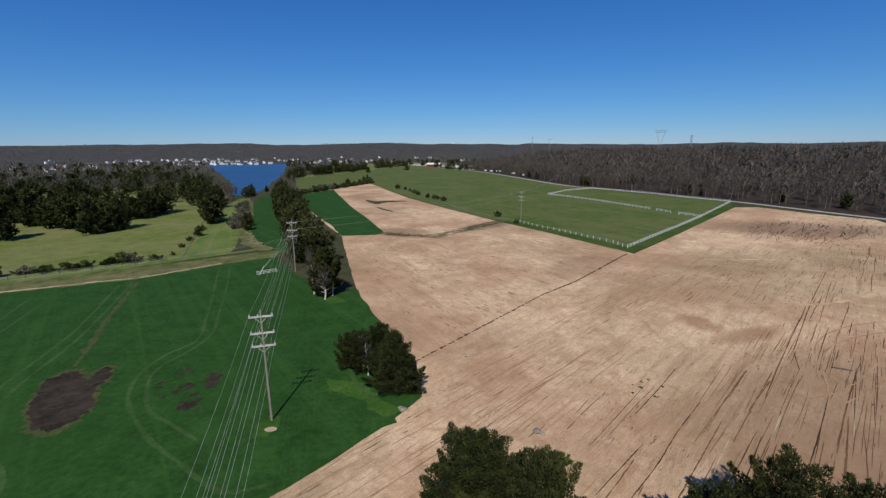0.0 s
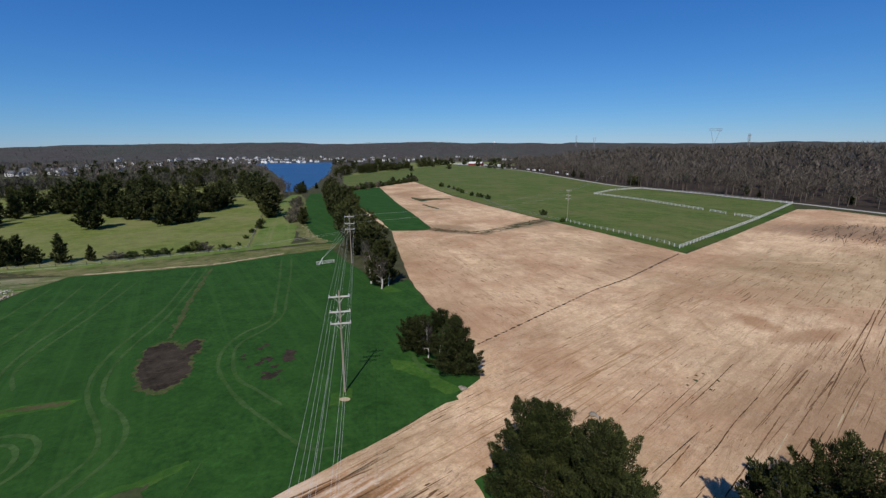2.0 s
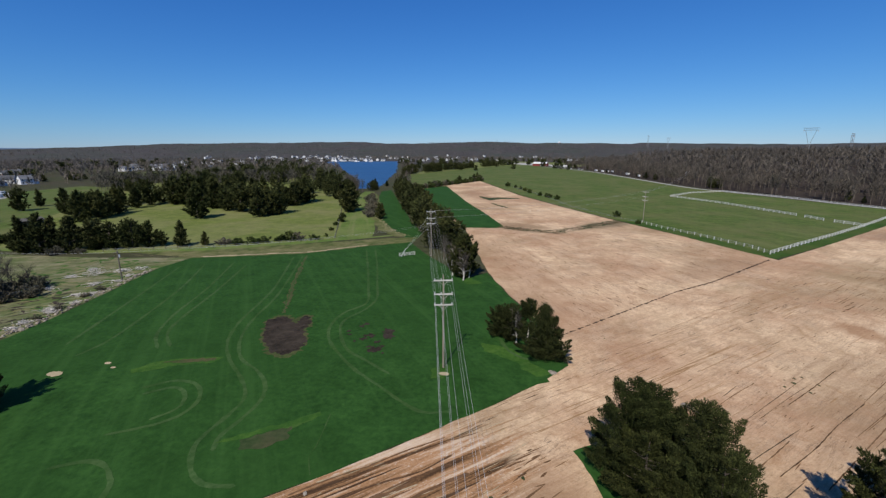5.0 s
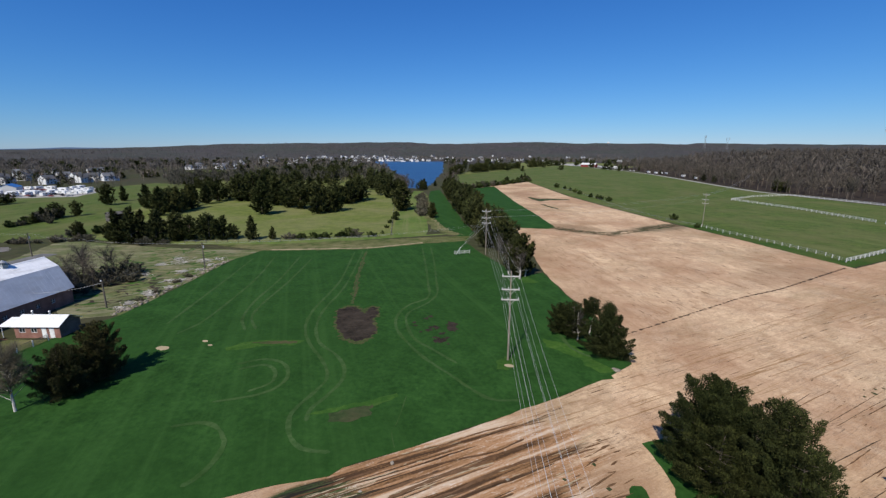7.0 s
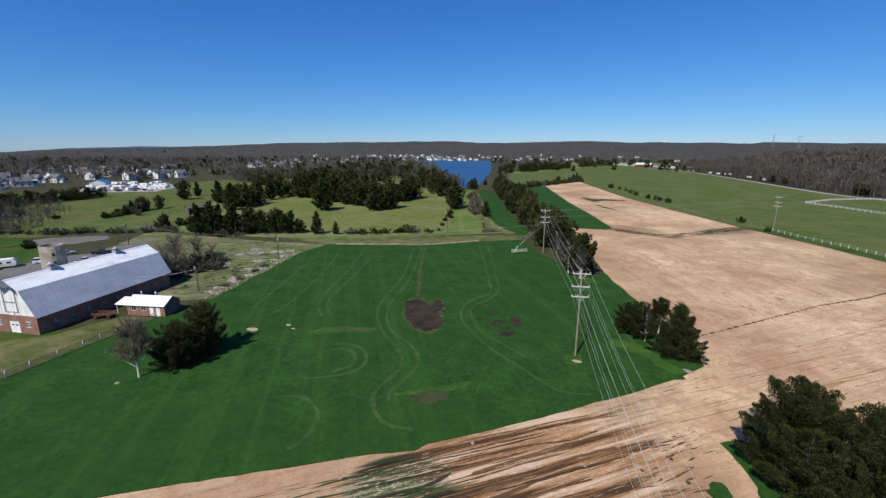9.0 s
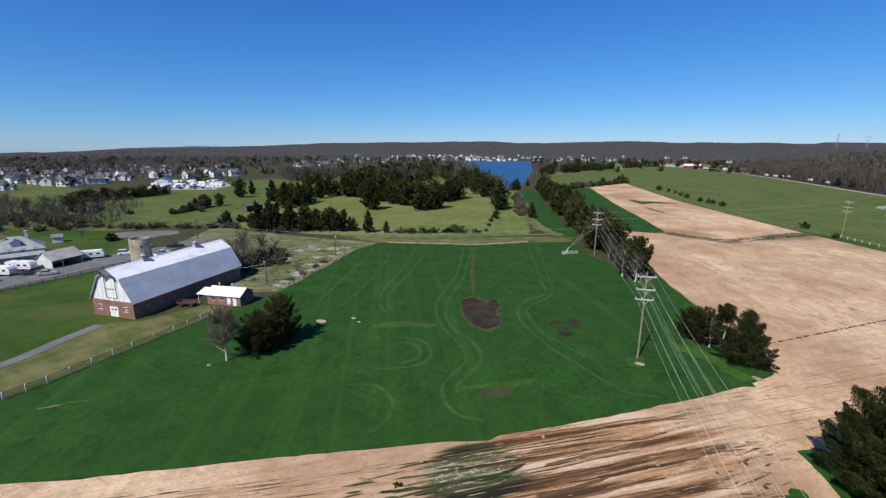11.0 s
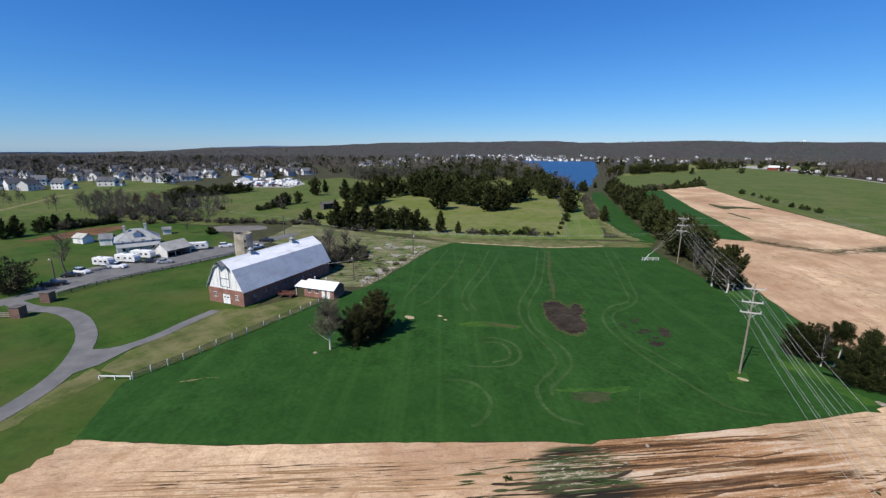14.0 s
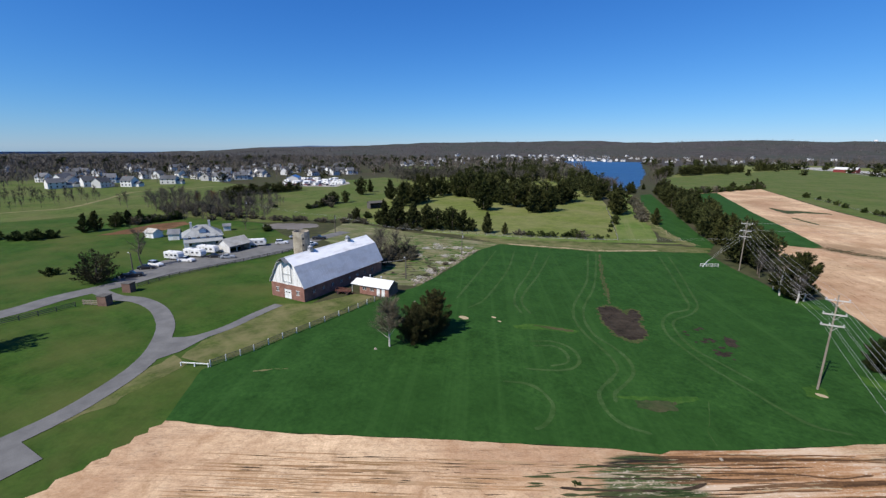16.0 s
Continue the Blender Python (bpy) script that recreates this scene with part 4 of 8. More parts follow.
furrows("dark_furrows", strewn([(16, 22), (40, 6), (150, 60), (205, 160), (150, 152), (84, 96), (44, 58)], 120, 4, (8, 50), (0.09, 0.2)), 44.5, M_FURROW, "thin dark furrow lines over the pale field", 0.05, 0.8)
furrows("dark_furrows", strewn([(14, 20), (40, 6), (95, 40), (112, 100), (66, 92), (20, 52)], 44, 61, (9, 36), (0.06, 0.16)), 44.5, M_MUD, "dark furrow lines over the pale field", 0.052, 1.0)
furrows("brown_furrows", strewn([(26, 36), (42, 24), (88, 48), (96, 84), (70, 86), (40, 60)], 200, 95, (5, 22), (0.04, 0.11)), 44.5, M_FURROW, "dense brown furrow lines over the ruddy ground", 0.05, 1.0)
furrows("clod_lines", strewn(FIELD_E, 900, 94, (0.4, 2.6), (0.05, 0.14)), 44.5, M_FURROW, "scattered short dark clod lines over the harvested field", 0.048, 3)
furrows("brown_furrows", strewn(FIELD_E, 90, 14, (3, 24), (0.08, 0.22)), 44.5, M_RUDDY, "brownish furrow lines over the pale field", 0.044, 1.0)
furrows("dark_furrows", strewn([(-76, -17), (-44, 10), (-48, 0), (-66, -32), (-74, -34)], 120, 5, (0.8, 7), (0.05, 0.15)), 41, M_MUD, "thin dark furrow lines along the near strip", 0.05, 1.5)
furrows("brown_furrows", strewn([(-76, -17), (-44, 10), (-48, 0), (-66, -32), (-74, -34)], 110, 15, (5, 24), (0.08, 0.3)), 41, M_RUDDY, "brownish furrow lines along the near strip", 0.044, 1.2)
furrows("dark_furrows", strewn([(-20, 36), (-4, 54), (10, 70), (60, 130), (70, 120), (20, 55), (4, 40)], 90, 6, (1, 7), (0.05, 0.13)), 44.5, M_MUD, "short dark furrow lines over the pale field", 0.05, 2)
furrows("brown_furrows", strewn([(-20, 36), (-4, 54), (10, 70), (60, 130), (70, 120), (20, 55), (4, 40)], 120, 16, (4, 24), (0.08, 0.25)), 44.5, M_RUDDY, "brownish furrow lines over the pale field", 0.044, 1.5)
furrows("dark_furrows", strewn([(126, 172), (150, 206), (172, 216), (200, 204), (212, 190), (196, 168), (168, 172), (150, 164)], 260, 7, (4, 22), (0.12, 0.35)), 44, M_MUD, "band of dark turned furrows across the field", 0.05, 6)
furrows("ruddy_lines", strewn([(-10, 36), (-4, 33), (-2.6, 27), (-5, 14), (-14, 18), (-12, 30)], 50, 9, (1.5, 8), (0.1, 0.3)), 44, M_FURROW, "bare ruddy soil by the near cedars", 0.052, 6)
MIDDLE = [(-2, 74), (62, 146), (40, 190), (-24, 178), (-34, 160), (-20, 112)]
furrows("dark_furrows", strewn(MIDDLE, 420, 10, (0.8, 5), (0.08, 0.26)), -58, M_FURROW, "thin brown furrow lines over the middle field", 0.066, 2)
furrows("brown_furrows", strewn(MIDDLE, 110, 17, (2, 14), (0.08, 0.28)), -58, M_RUDDY, "ruddy furrow lines over the middle field", 0.06, 2)
furrows("dark_furrows", strewn([(-25, 196), (20, 216), (0, 270), (-84, 490), (-104, 430), (-62, 295), (-42, 236)], 130, 11, (3, 16), (0.12, 0.35)), -58, M_RUDDY, "thin brown furrow lines over the far field", 0.066, 4)
OLIVE = [(58, 92), (84, 96), (130, 118), (176, 150), (168, 172), (120, 160), (84, 138), (62, 112)]
furrows("dark_furrows", strewn(OLIVE, 420, 71, (1.5, 10), (0.06, 0.17)), 44.5, M_FURROW, "thin brown furrow lines over the pale field", 0.054, 1.5)
furrows("straw_rows", strewn(FIELD_E, 90, 12, (2, 10), (0.08, 0.25)), 44.5, M_STRAW, "pale straw rows over the harvested field", 0.046, 1.5)

ribbon("straw_line", [(-122, 107), (-107, 114), (-98, 118.5), (-90, 122), (-82, 129.5), (-74, 138)], 1.0, 0.084, M_STRAW, "pale line of dead straw along the top of the wheat", "straw", 0.7, 14, 0.9)
EDGE = [(-150, 103), (-124, 105.5), (-107, 113), (-90, 120), (-74, 136), (-60, 147), (-62, 152), (-73, 144), (-90, 132), (-112, 117.5), (-132, 110)]
furrows("straw_rows", strewn(EDGE, 200, 40, (1.5, 7), (0.15, 0.5)), 33, M_DRY, "pale dry stalks along the field margin", 0.078, 10)
furrows("straw_rows", strewn([(-66, 156), (-80, 171), (-98, 206), (-96, 208), (-90, 196), (-76, 172), (-64, 160)], 110, 41, (1.5, 6), (0.2, 0.7)), 121, M_DRY, "pale washed soil along the bank", 0.08, 14)
YARD = [(-117, 41), (-111.5, 51), (-115.5, 64), (-124, 90), (-126, 103), (-165, 97), (-150, 62), (-135, 49)]
furrows("straw_rows", strewn(YARD, 230, 43, (1.5, 7), (0.2, 0.9)), 40, M_DRY, "pale flattened stalks in the rough yard", 0.03, 40)
furrows("weed_rows", strewn(YARD, 150, 44, (1.5, 7), (0.4, 1.6)), 40, M_BRIGHT, "fresh green growth in the rough yard", 0.026, 40)
furrows("mud_rows", strewn([(-117, 41), (-111.5, 51), (-115.5, 64), (-130, 70), (-138, 50)], 90, 45, (1, 5), (0.3, 1.2)), 50, M_WOODFLOOR, "dark brambles in the rough yard", 0.034, 50)
STRIP = [(-29, 189), (-29, 195), (-16, 188), (-5, 186), (4, 195), (14, 208), (28, 224), (33, 219), (20, 206), (8, 190), (-3, 178), (-16, 181)]
furrows("weed_rows", strewn(STRIP, 240, 30, (2, 8), (0.2, 0.9)), 20, M_WEED, "weedy strip between two bare fields", 0.07, 26)
furrows("weed_rows", strewn(STRIP, 120, 31, (2, 9), (0.15, 0.6)), 20, M_FURROW, "dark washed rows in the weedy strip", 0.07, 26)
q = random.Random(77)
dashes = []
for k in range(86):
    t = (k + q.uniform(0, 0.5)) / 86
    for (x0, y0), (x1, y1), a, b in (((-4.9, 68.8), (25.3, 104.0), 0, 0.43), ((25.3, 104.0), (37.5, 115.5), 0.43, 0.6), ((37.5, 115.5), (66.0, 148.6), 0.6, 1.01)):
        if a <= t < b:
            u = (t - a) / (b - a)
            dashes.append((x0 + (x1 - x0) * u, y0 + (y1 - y0) * u, q.uniform(0.7, 1.6), q.uniform(0.3, 0.55) * (1 + 0.9 * t)))
furrows("ditch_dashes", dashes, 48, M_MUD, "broken dark ditch line between two fields", 0.07, 4)

sheet("bare_soil", [(-258, -4), (-266, 8), (-273, 20), (-272, 34), (-262, 34), (-252, 20), (-252, 6)], 0.018, M_FURROW, "strip of bare brown soil behind the sheds", "soil", 2, 1.2)
# roads
ribbon("gravel_road", [(-100, -120), (-158, -62), (-162, -37), (-167, -26), (-169.5, -14), (-172.5, -3), (-174, 14), (-176, 36), (-181, 48), (-186, 62), (-190, 76)], 6.2, 0.085, M_ASPHALT, "worn grey farm road past the barn", "road", 0.15, 10)
sheet("parking_lot", [(-172, -11), (-176, -14), (-184, -6), (-190.5, 3.5), (-187.5, 20), (-188.5, 32), (-192, 50), (-186, 60), (-176, 44), (-171, 22)], 0.08, M_ASPHALT, "worn asphalt yard with parked trailers", "yard", 2, 0.5)
ribbon("driveway", [(-166.5, -18), (-157.5, -16), (-151, -12.4), (-141, -10.9), (-129.5, -12.3), (-121, -15.3), (-114.5, -18.8), (-109, -23.6), (-103, -32), (-100, -41), (-99, -52)], 3.5, 0.09, M_ASPHALT, "curving grey asphalt driveway", "driveway", 0.1, 10)
ribbon("driveway_spur", [(-119, -15.6), (-117, -10.5), (-117.6, -4), (-120.4, 3), (-122.8, 10.2)], 2.6, 0.094, M_ASPHALT, "grey asphalt spur towards the barn door", "driveway", 0.1, 10)
sheet("driveway_junction", [(-121.6, -14.6), (-118.9, -11.6), (-117.6, -8.0), (-115.9, -7.8), (-114.2, -11.4), (-112.6, -14.6), (-112.2, -19.0), (-117, -17.0)], 0.092, M_ASPHALT, "widened grey asphalt where the spur leaves the drive", "driveway", 1.0, 0.15)
sheet("concrete_pad", [(-101, -37.2), (-93.1, -35.2), (-91.5, -40), (-100, -43)], 0.1, M_ASPHALT, "grey concrete pad by the driveway", "pad", 2, 0.02)
ribbon("east_road", [(-20, 1020), (19, 923), (67, 786), (97, 637), (116, 525), (131, 453), (149, 417), (178, 363), (189, 335), (206, 303), (219, 262), (233, 217), (262, 150), (290, 80)], 5.0, 0.05, M_GRAVEL, "pale gravel road along the woods", "road", 0.2, 8)
sheet("gravel_yard", [(-150, 1330), (-60, 1120), (-10, 1090), (20, 1010), (55, 1020), (10, 1160), (-60, 1330)], 0.06, M_GRAVEL, "pale gravel yard by the red barn", "yard", 10, 3)
ribbon("farm_lane", [(-372, -60), (-374, -18), (-376, 0), (-411, 23), (-462, 54), (-466, 93), (-475, 121)], 3.2, 0.04, M_DRY, "pale farm lane across the far pasture", "lane", 0.3, 8)
# far meadows between the woods
for outline in ([(-520, 640), (-470, 560), (-360, 640), (-420, 760)], [(-700, 560), (-560, 470), (-520, 500), (-640, 640)], [(-860, 420), (-660, 330), (-640, 370), (-800, 520)], [(-640, 140), (-600, 60), (-420, 60), (-430, 150)], [(-700, 20), (-640, -60), (-420, 0), (-430, 55)], [(-330, 1180), (-250, 900), (-225, 900), (-290, 1250)]):
    sheet("far_meadow", outline, 0.008, M_PASTURE, "far green meadow between woods", "meadow", 20, 8)


# ---- trees ----
def crown_mesh(name, seed, height, radius, base, count, size, mat, shape="cone", plumes=46, ragged=0.3, fat_by=0.34, slim=0.24, lift=0.35):
    """Sprays of small blades set on many upswept plumes, which leave gaps and a ragged outline."""
    q = np.random.default_rng(seed)
    u = (np.arange(plumes) + q.random(plumes)) / plumes
    ang = np.arange(plumes) * 2.39996 + q.normal(0, 0.5, plumes)
    if shape == "cone":
        prof = (1 - u) ** 0.7 * (0.7 + 0.3 * np.minimum(1, u * 6))
    elif shape == "column":
        prof = (1 - u ** 2.4) ** 0.6
    elif shape == "oval":
        prof = np.sqrt(np.maximum(0.0, 1 - (2 * u - 0.8) ** 2 / 1.5))
    else:
        prof = np.sqrt(np.maximum(0.03, 1 - (2 * u - 1) ** 2))
    prof = prof * (1 + ragged * q.normal(0, 1, plumes))
    prof = np.clip(prof, 0.05, 1.12)
    tip = np.stack([radius * prof * np.cos(ang), radius * prof * np.sin(ang), base + (height - base) * (u * 0.9 + 0.1)], 1)
    tip[-3:, :2] *= 0.4
    tip[-1] = (q.normal(0, 0.2), q.normal(0, 0.2), height)
    root = tip * np.array([0.12, 0.12, 1.0])
    drop = (0.55 + 0.45 * q.random(plumes)) * (0.4 + prof) * radius * 0.7
    root[:, 2] = np.maximum(base * 0.6, tip[:, 2] - drop - 0.06 * height)
    length = np.linalg.norm(tip - root, axis=1) + 0.3
    share = length ** 1.6
    which = q.choice(plumes, count, p=share / share.sum())
    t = q.random(count) ** 0.62
    fat = fat_by * radius * (0.55 + 0.7 * q.random(plumes))[which] * np.sin(np.pi * np.clip(t * 0.86 + 0.1, 0, 1)) ** 0.8 + 0.04
    shell = q.normal(0, 1, (count, 3))
    shell /= np.linalg.norm(shell, axis=1, keepdims=True)
    shell[:, 2] *= 0.75
    centre = root[which] + (tip - root)[which] * t[:, None] + shell * (fat * (0.45 + 0.55 * q.random(count) ** 0.5))[:, None]
    centre[:, 2] = np.maximum(centre[:, 2], 0.12)
    outward = (tip - root)[which] / length[which][:, None] * 0.8 + shell * 0.7 + np.array([0, 0, lift])
    pieces = []
    for k in range(3):
        d = outward + 0.6 * q.normal(0, 1, (count, 3))
        d /= np.linalg.norm(d, axis=1, keepdims=True)
        s = np.cross(d, q.normal(0, 1, (count, 3)))
        s /= np.linalg.norm(s, axis=1, keepdims=True) + 1e-9
        long = size * (0.6 + 0.8 * q.random((count, 1)))
        wide = long * slim
        pieces.append(np.stack([centre - d * long * 0.25 + s * wide, centre + d * long, centre - d * long * 0.25 - s * wide], 1))
    allv = np.concatenate([p.reshape(-1, 3) for p in pieces])
    n = len(allv) // 3
    me = bpy.data.meshes.new(name)
    me.vertices.add(len(allv))
    me.vertices.foreach_set("co", allv.ravel())
    me.loops.add(3 * n)
    me.loops.foreach_set("vertex_index", np.arange(3 * n))
    me.polygons.add(n)
    me.polygons.foreach_set("loop_start", np.arange(0, 3 * n, 3))
    me.materials.append(mat)
    me.update(calc_edges=True)
    return me


def trunk_mesh(name, seed, height, r, limbs, spread, mat, start=0.15):
    rng = random.Random(seed)
    bm = bmesh.new()
    p, segs = Vector((0, 0, -0.15)), 5
    spine = [p]
    for k in range(segs):
        p = p + Vector((rng.uniform(-0.03, 0.03) * height, rng.uniform(-0.03, 0.03) * height, height / segs))
        spine.append(p)
    for k in range(segs):
        rod(bm, spine[k], spine[k + 1], r * (1 - k / segs * 0.9), r * (1 - (k + 1) / segs * 0.9), 7, False)
    for k in range(limbs):
        t = start + (0.95 - start) * rng.random()
        i = min(segs - 1, int(t * segs))
        a = spine[i].lerp(spine[i + 1], t * segs - i)
        ang = rng.random() * math.tau
        out = spread * (1 - t * 0.75) * rng.uniform(0.6, 1.05)
        b = a + Vector((math.cos(ang) * out, math.sin(ang) * out, out * rng.uniform(0.25, 0.8)))
        rod(bm, a, b, r * 0.32 * (1 - t * 0.6), r * 0.06, 4, False)
    me = bpy.data.meshes.new(name)
    bm.to_mesh(me)
    bm.free()
    me.materials.append(mat)
    return me


def tree(name, crown, trunk, label, category):
    top = empty(name)
    a = new("trunk", trunk)
    a.parent = top
    b = new("crown", crown)
    b.parent = top
    return tagged(top, label, category)


def stand(proto, x, y, size, turn, wide=1.0, z=0.0):
    return copy_thing_scaled(proto, x, y, size, turn, wide, z)


def copy_thing_scaled(proto, x, y, size, turn, wide, z):
    keep = proto.scale.copy()
    proto.scale = (size * wide, size * wide, size)
    made = copy_thing(proto, pose(x, y, z, 0, 0, turn))
    proto.scale = keep
    return made


rng = random.Random(11)
CEDARS = []
for k, (h, r, shape) in enumerate(((10, 3.1, "oval"), (10, 2.7, "cone"), (10, 3.6, "oval"), (10, 2.4, "cone"))):
    CEDARS.append(tree("cedar_tree", crown_mesh("cedar_crown", 40 + k, h, r, 0.5, 760, 0.72, M_CEDAR, shape, 30), trunk_mesh("cedar_trunk", 60 + k, h * 0.9, 0.2, 10, 2.2, M_BARK), "dark green cedar tree standing in grass", "tree"))
BUSH = tree("shrub", crown_mesh("shrub_crown", 51, 2.4, 1.6, 0.1, 420, 0.4, M_GREENBUSH, "ball", 14), trunk_mesh("shrub_trunk", 71, 1.6, 0.07, 6, 1.0, M_BARK), "low dark green shrub in the grass", "shrub")
BRUSH = tree("shrub", crown_mesh("brush_crown", 52, 2.4, 1.7, 0.1, 420, 0.34, M_SHRUB, "ball", 16), trunk_mesh("brush_trunk", 72, 1.8, 0.07, 14, 1.4, M_BARK), "leafless brown shrub beside the field", "shrub")


def bare_mesh(name, seed, height, spread, twigs, limbs, mat, r=0.2, blades=False):
    """A leafless tree's limbs and fans of thin twigs."""
    g = np.random.default_rng(seed)
    verts, faces = [], []

    def spike(a, b, w):
        d = b - a
        s = np.cross(d, g.standard_normal(3))
        s = s / (np.linalg.norm(s) + 1e-9) * w
        t = np.cross(d, s)
        t = t / (np.linalg.norm(t) + 1e-9) * w
        i = len(verts)
        if blades:
            verts.extend([a + s, a - s, b])
            faces.append((i, i + 1, i + 2))
            return
        verts.extend([a + s, a - 0.5 * s + 0.87 * t, a - 0.5 * s - 0.87 * t, b])
        faces.extend([(i, i + 1, i + 3), (i + 1, i + 2, i + 3), (i + 2, i, i + 3)])

    ends = []
    for k in range(limbs):
        t = 0.3 + 0.6 * g.random()
        ang = g.random() * math.tau
        a = np.array([0, 0, t * height * 0.9])
        out = spread * (1.1 - 0.6 * t) * (0.5 + 0.5 * g.random())
        b = a + np.array([math.cos(ang) * out, math.sin(ang) * out, height * (0.12 + 0.22 * g.random())])
        b[2] = min(b[2], height * 1.02)
        spike(a, b, r * 0.35)
        ends.append((a, b))
    for k in range(twigs):
        a, b = ends[g.integers(len(ends))]
        p = a + (b - a) * (0.25 + 0.75 * g.random())
        d = (b - a) / np.linalg.norm(b - a) + 0.9 * g.standard_normal(3) + np.array([0, 0, 0.5])
        q = p + d / np.linalg.norm(d) * height * (0.06 + 0.1 * g.random())
        spike(p, q, r * 0.14)
    me = bpy.data.meshes.new(name)
    me.from_pydata([tuple(v) for v in verts], [], faces)
    me.materials.append(mat)
    return me


BARES = []
for k, (h, s) in enumerate(((14, 4.2), (14, 3.4), (14, 5.0))):
    BARES.append(tree("bare_tree", bare_mesh("bare_crown", 80 + k, h, s, 420, 34, M_TWIG), trunk_mesh("bare_trunk", 90 + k, h * 0.92, 0.22, 8, 3.5, M_BARK, 0.35), "leafless grey-brown tree with fine bare twigs", "tree"))
REDBARE = tree("bare_tree", bare_mesh("red_crown", 86, 9, 3.6, 900, 40, M_REDBUD, 0.25), trunk_mesh("red_trunk", 96, 7, 0.18, 8, 2.5, M_BARK, 0.25), "small tree with reddish spring buds", "tree")


def cedar(x, y, h, wide=1.0, group=""):
    made = stand(CEDARS[rng.randrange(4)], x, y, h / 10, rng.uniform(0, 360), wide * rng.uniform(0.9, 1.15))
    if group:
        made["group"] = group
    return made


def scatter(poly, gap, seed, limit=999):
    """Places in a polygon no nearer to one another than gap."""
    g = random.Random(seed)
    xs, ys = [p[0] for p in poly], [p[1] for p in poly]
    got = []
    for _ in range(limit * 30):
        x, y = g.uniform(min(xs), max(xs)), g.uniform(min(ys), max(ys))
        if inside(x, y, poly) and all((x - a) ** 2 + (y - b) ** 2 > gap * gap for a, b in got):
            got.append((x, y))
            if len(got) >= limit:
                break
    return got


def belt(count, a0, a1, d0, d1, seed):
    """Places in a sector seen from the fields: degrees to the left of +y, metres out."""
    g = random.Random(seed)
    out = []
    for _ in range(count):
        a, d = radians(g.uniform(a0, a1)), d0 + (d1 - d0) * g.random() ** 0.8
        x, y = -10 - d * math.sin(a), -15 + d * math.cos(a)
        if inside(x, y, [(-800, 1440), (-520, 1490), (-250, 690), (-160, 370), (-260, 520), (-420, 790)]):
            continue
        out.append((x, y, max(0.0, land_height(x, y))))
    return out


def cedar_wood(name, places, seed, label, clumps=420, blade=0.085, mat=None):
    """Many far cedars in one mesh; places: x, y, height, width."""
    q = np.random.default_rng(seed)
    temps = [crown_mesh("temp", seed + k, 1.0, (0.32, 0.26, 0.36)[k], 0.04, clumps, blade, M_CEDAR, ("oval", "cone", "oval")[k], 24) for k in range(3)]
    data = []
    for me in temps:
        co = np.empty(len(me.vertices) * 3)
        me.vertices.foreach_get("co", co)
        data.append(co.reshape(-1, 3))
        bpy.data.meshes.remove(me)
    out = []
    for x, y, h, w in places:
        a = q.random() * math.tau
        c, s = math.cos(a), math.sin(a)
        out.append(data[q.integers(3)] @ np.array([[c, s, 0], [-s, c, 0], [0, 0, 1]]) * [h * w, h * w, h] + [x, y, max(0.0, land_height(x, y))])
    allv = np.concatenate(out)
    n = len(allv) // 3
    me = bpy.data.meshes.new(name)
    me.vertices.add(len(allv))
    me.vertices.foreach_set("co", allv.ravel())
    me.loops.add(3 * n)
    me.loops.foreach_set("vertex_index", np.arange(3 * n))
    me.polygons.add(n)
    me.polygons.foreach_set("loop_start", np.arange(0, 3 * n, 3))
    me.materials.append(mat or M_CEDAR)
    me.update(calc_edges=True)
    return tagged(new(name, me), label, "woods", kind="stuff")


# cedar woods on the meadow: trees along the edges one by one, then the wood behind them, with clearings
EDGE_CEDARS = (
    (-188.9, 179.0, 18.5), (-210, 217, 20), (-212, 231, 16.5), (-211, 242, 18), (-184.5, 207, 17.5), (-177, 212, 16.5), (-161.3, 192, 17.5), (-164.4, 205, 13.5), (-156.4, 205, 15.5), (-170, 240, 15), (-174, 259, 18), (-157.5, 199.5, 12),
    (-252, 227, 20), (-246, 234, 21), (-250, 254, 21), (-164.5, 296, 16), (-120.5, 219, 17.5), (-122.5, 226, 15), (-207, 370, 16), (-228, 395, 15), (-93.5, 200, 8.5), (-315, 178.5, 14.5), (-329, 198, 11), (-141.6, 119.6, 9.8),
)
ROW_CEDARS = (
    (-187, 97, 13.0), (-181, 98.6, 14.2), (-174, 103.4, 12.6), (-168.3, 107.1, 11.8), (-164.5, 111, 10.2), (-157.8, 113.6, 11.3), (-153.1, 116.3, 9.9), (-149.2, 118.2, 6.2), (-184, 105, 12), (-171, 111, 11), (-161, 117, 10), (-177.5, 107.5, 12), (-192, 101, 9.5),
    (-274, 174.5, 15), (-239, 155.5, 16), (-239.5, 167.5, 15), (-247, 183, 15), (-260, 206, 14), (-264, 220, 17), (-269, 234, 11), (-250, 166, 14), (-258, 190, 14), (-244, 175, 13), (-267, 185, 13), (-272, 207, 13), (-256, 176, 12), (-279, 222, 12),
)
for x, y, h in EDGE_CEDARS + ROW_CEDARS:
    cedar(x, y, h, 1.16, "cedars on the meadow")
CLEARINGS = ((-322, 383, 36), (-252, 352, 38), (-215, 268, 20), (-243, 283, 18), (-190, 228, 12), (-285, 300, 18), (-372, 470, 32))
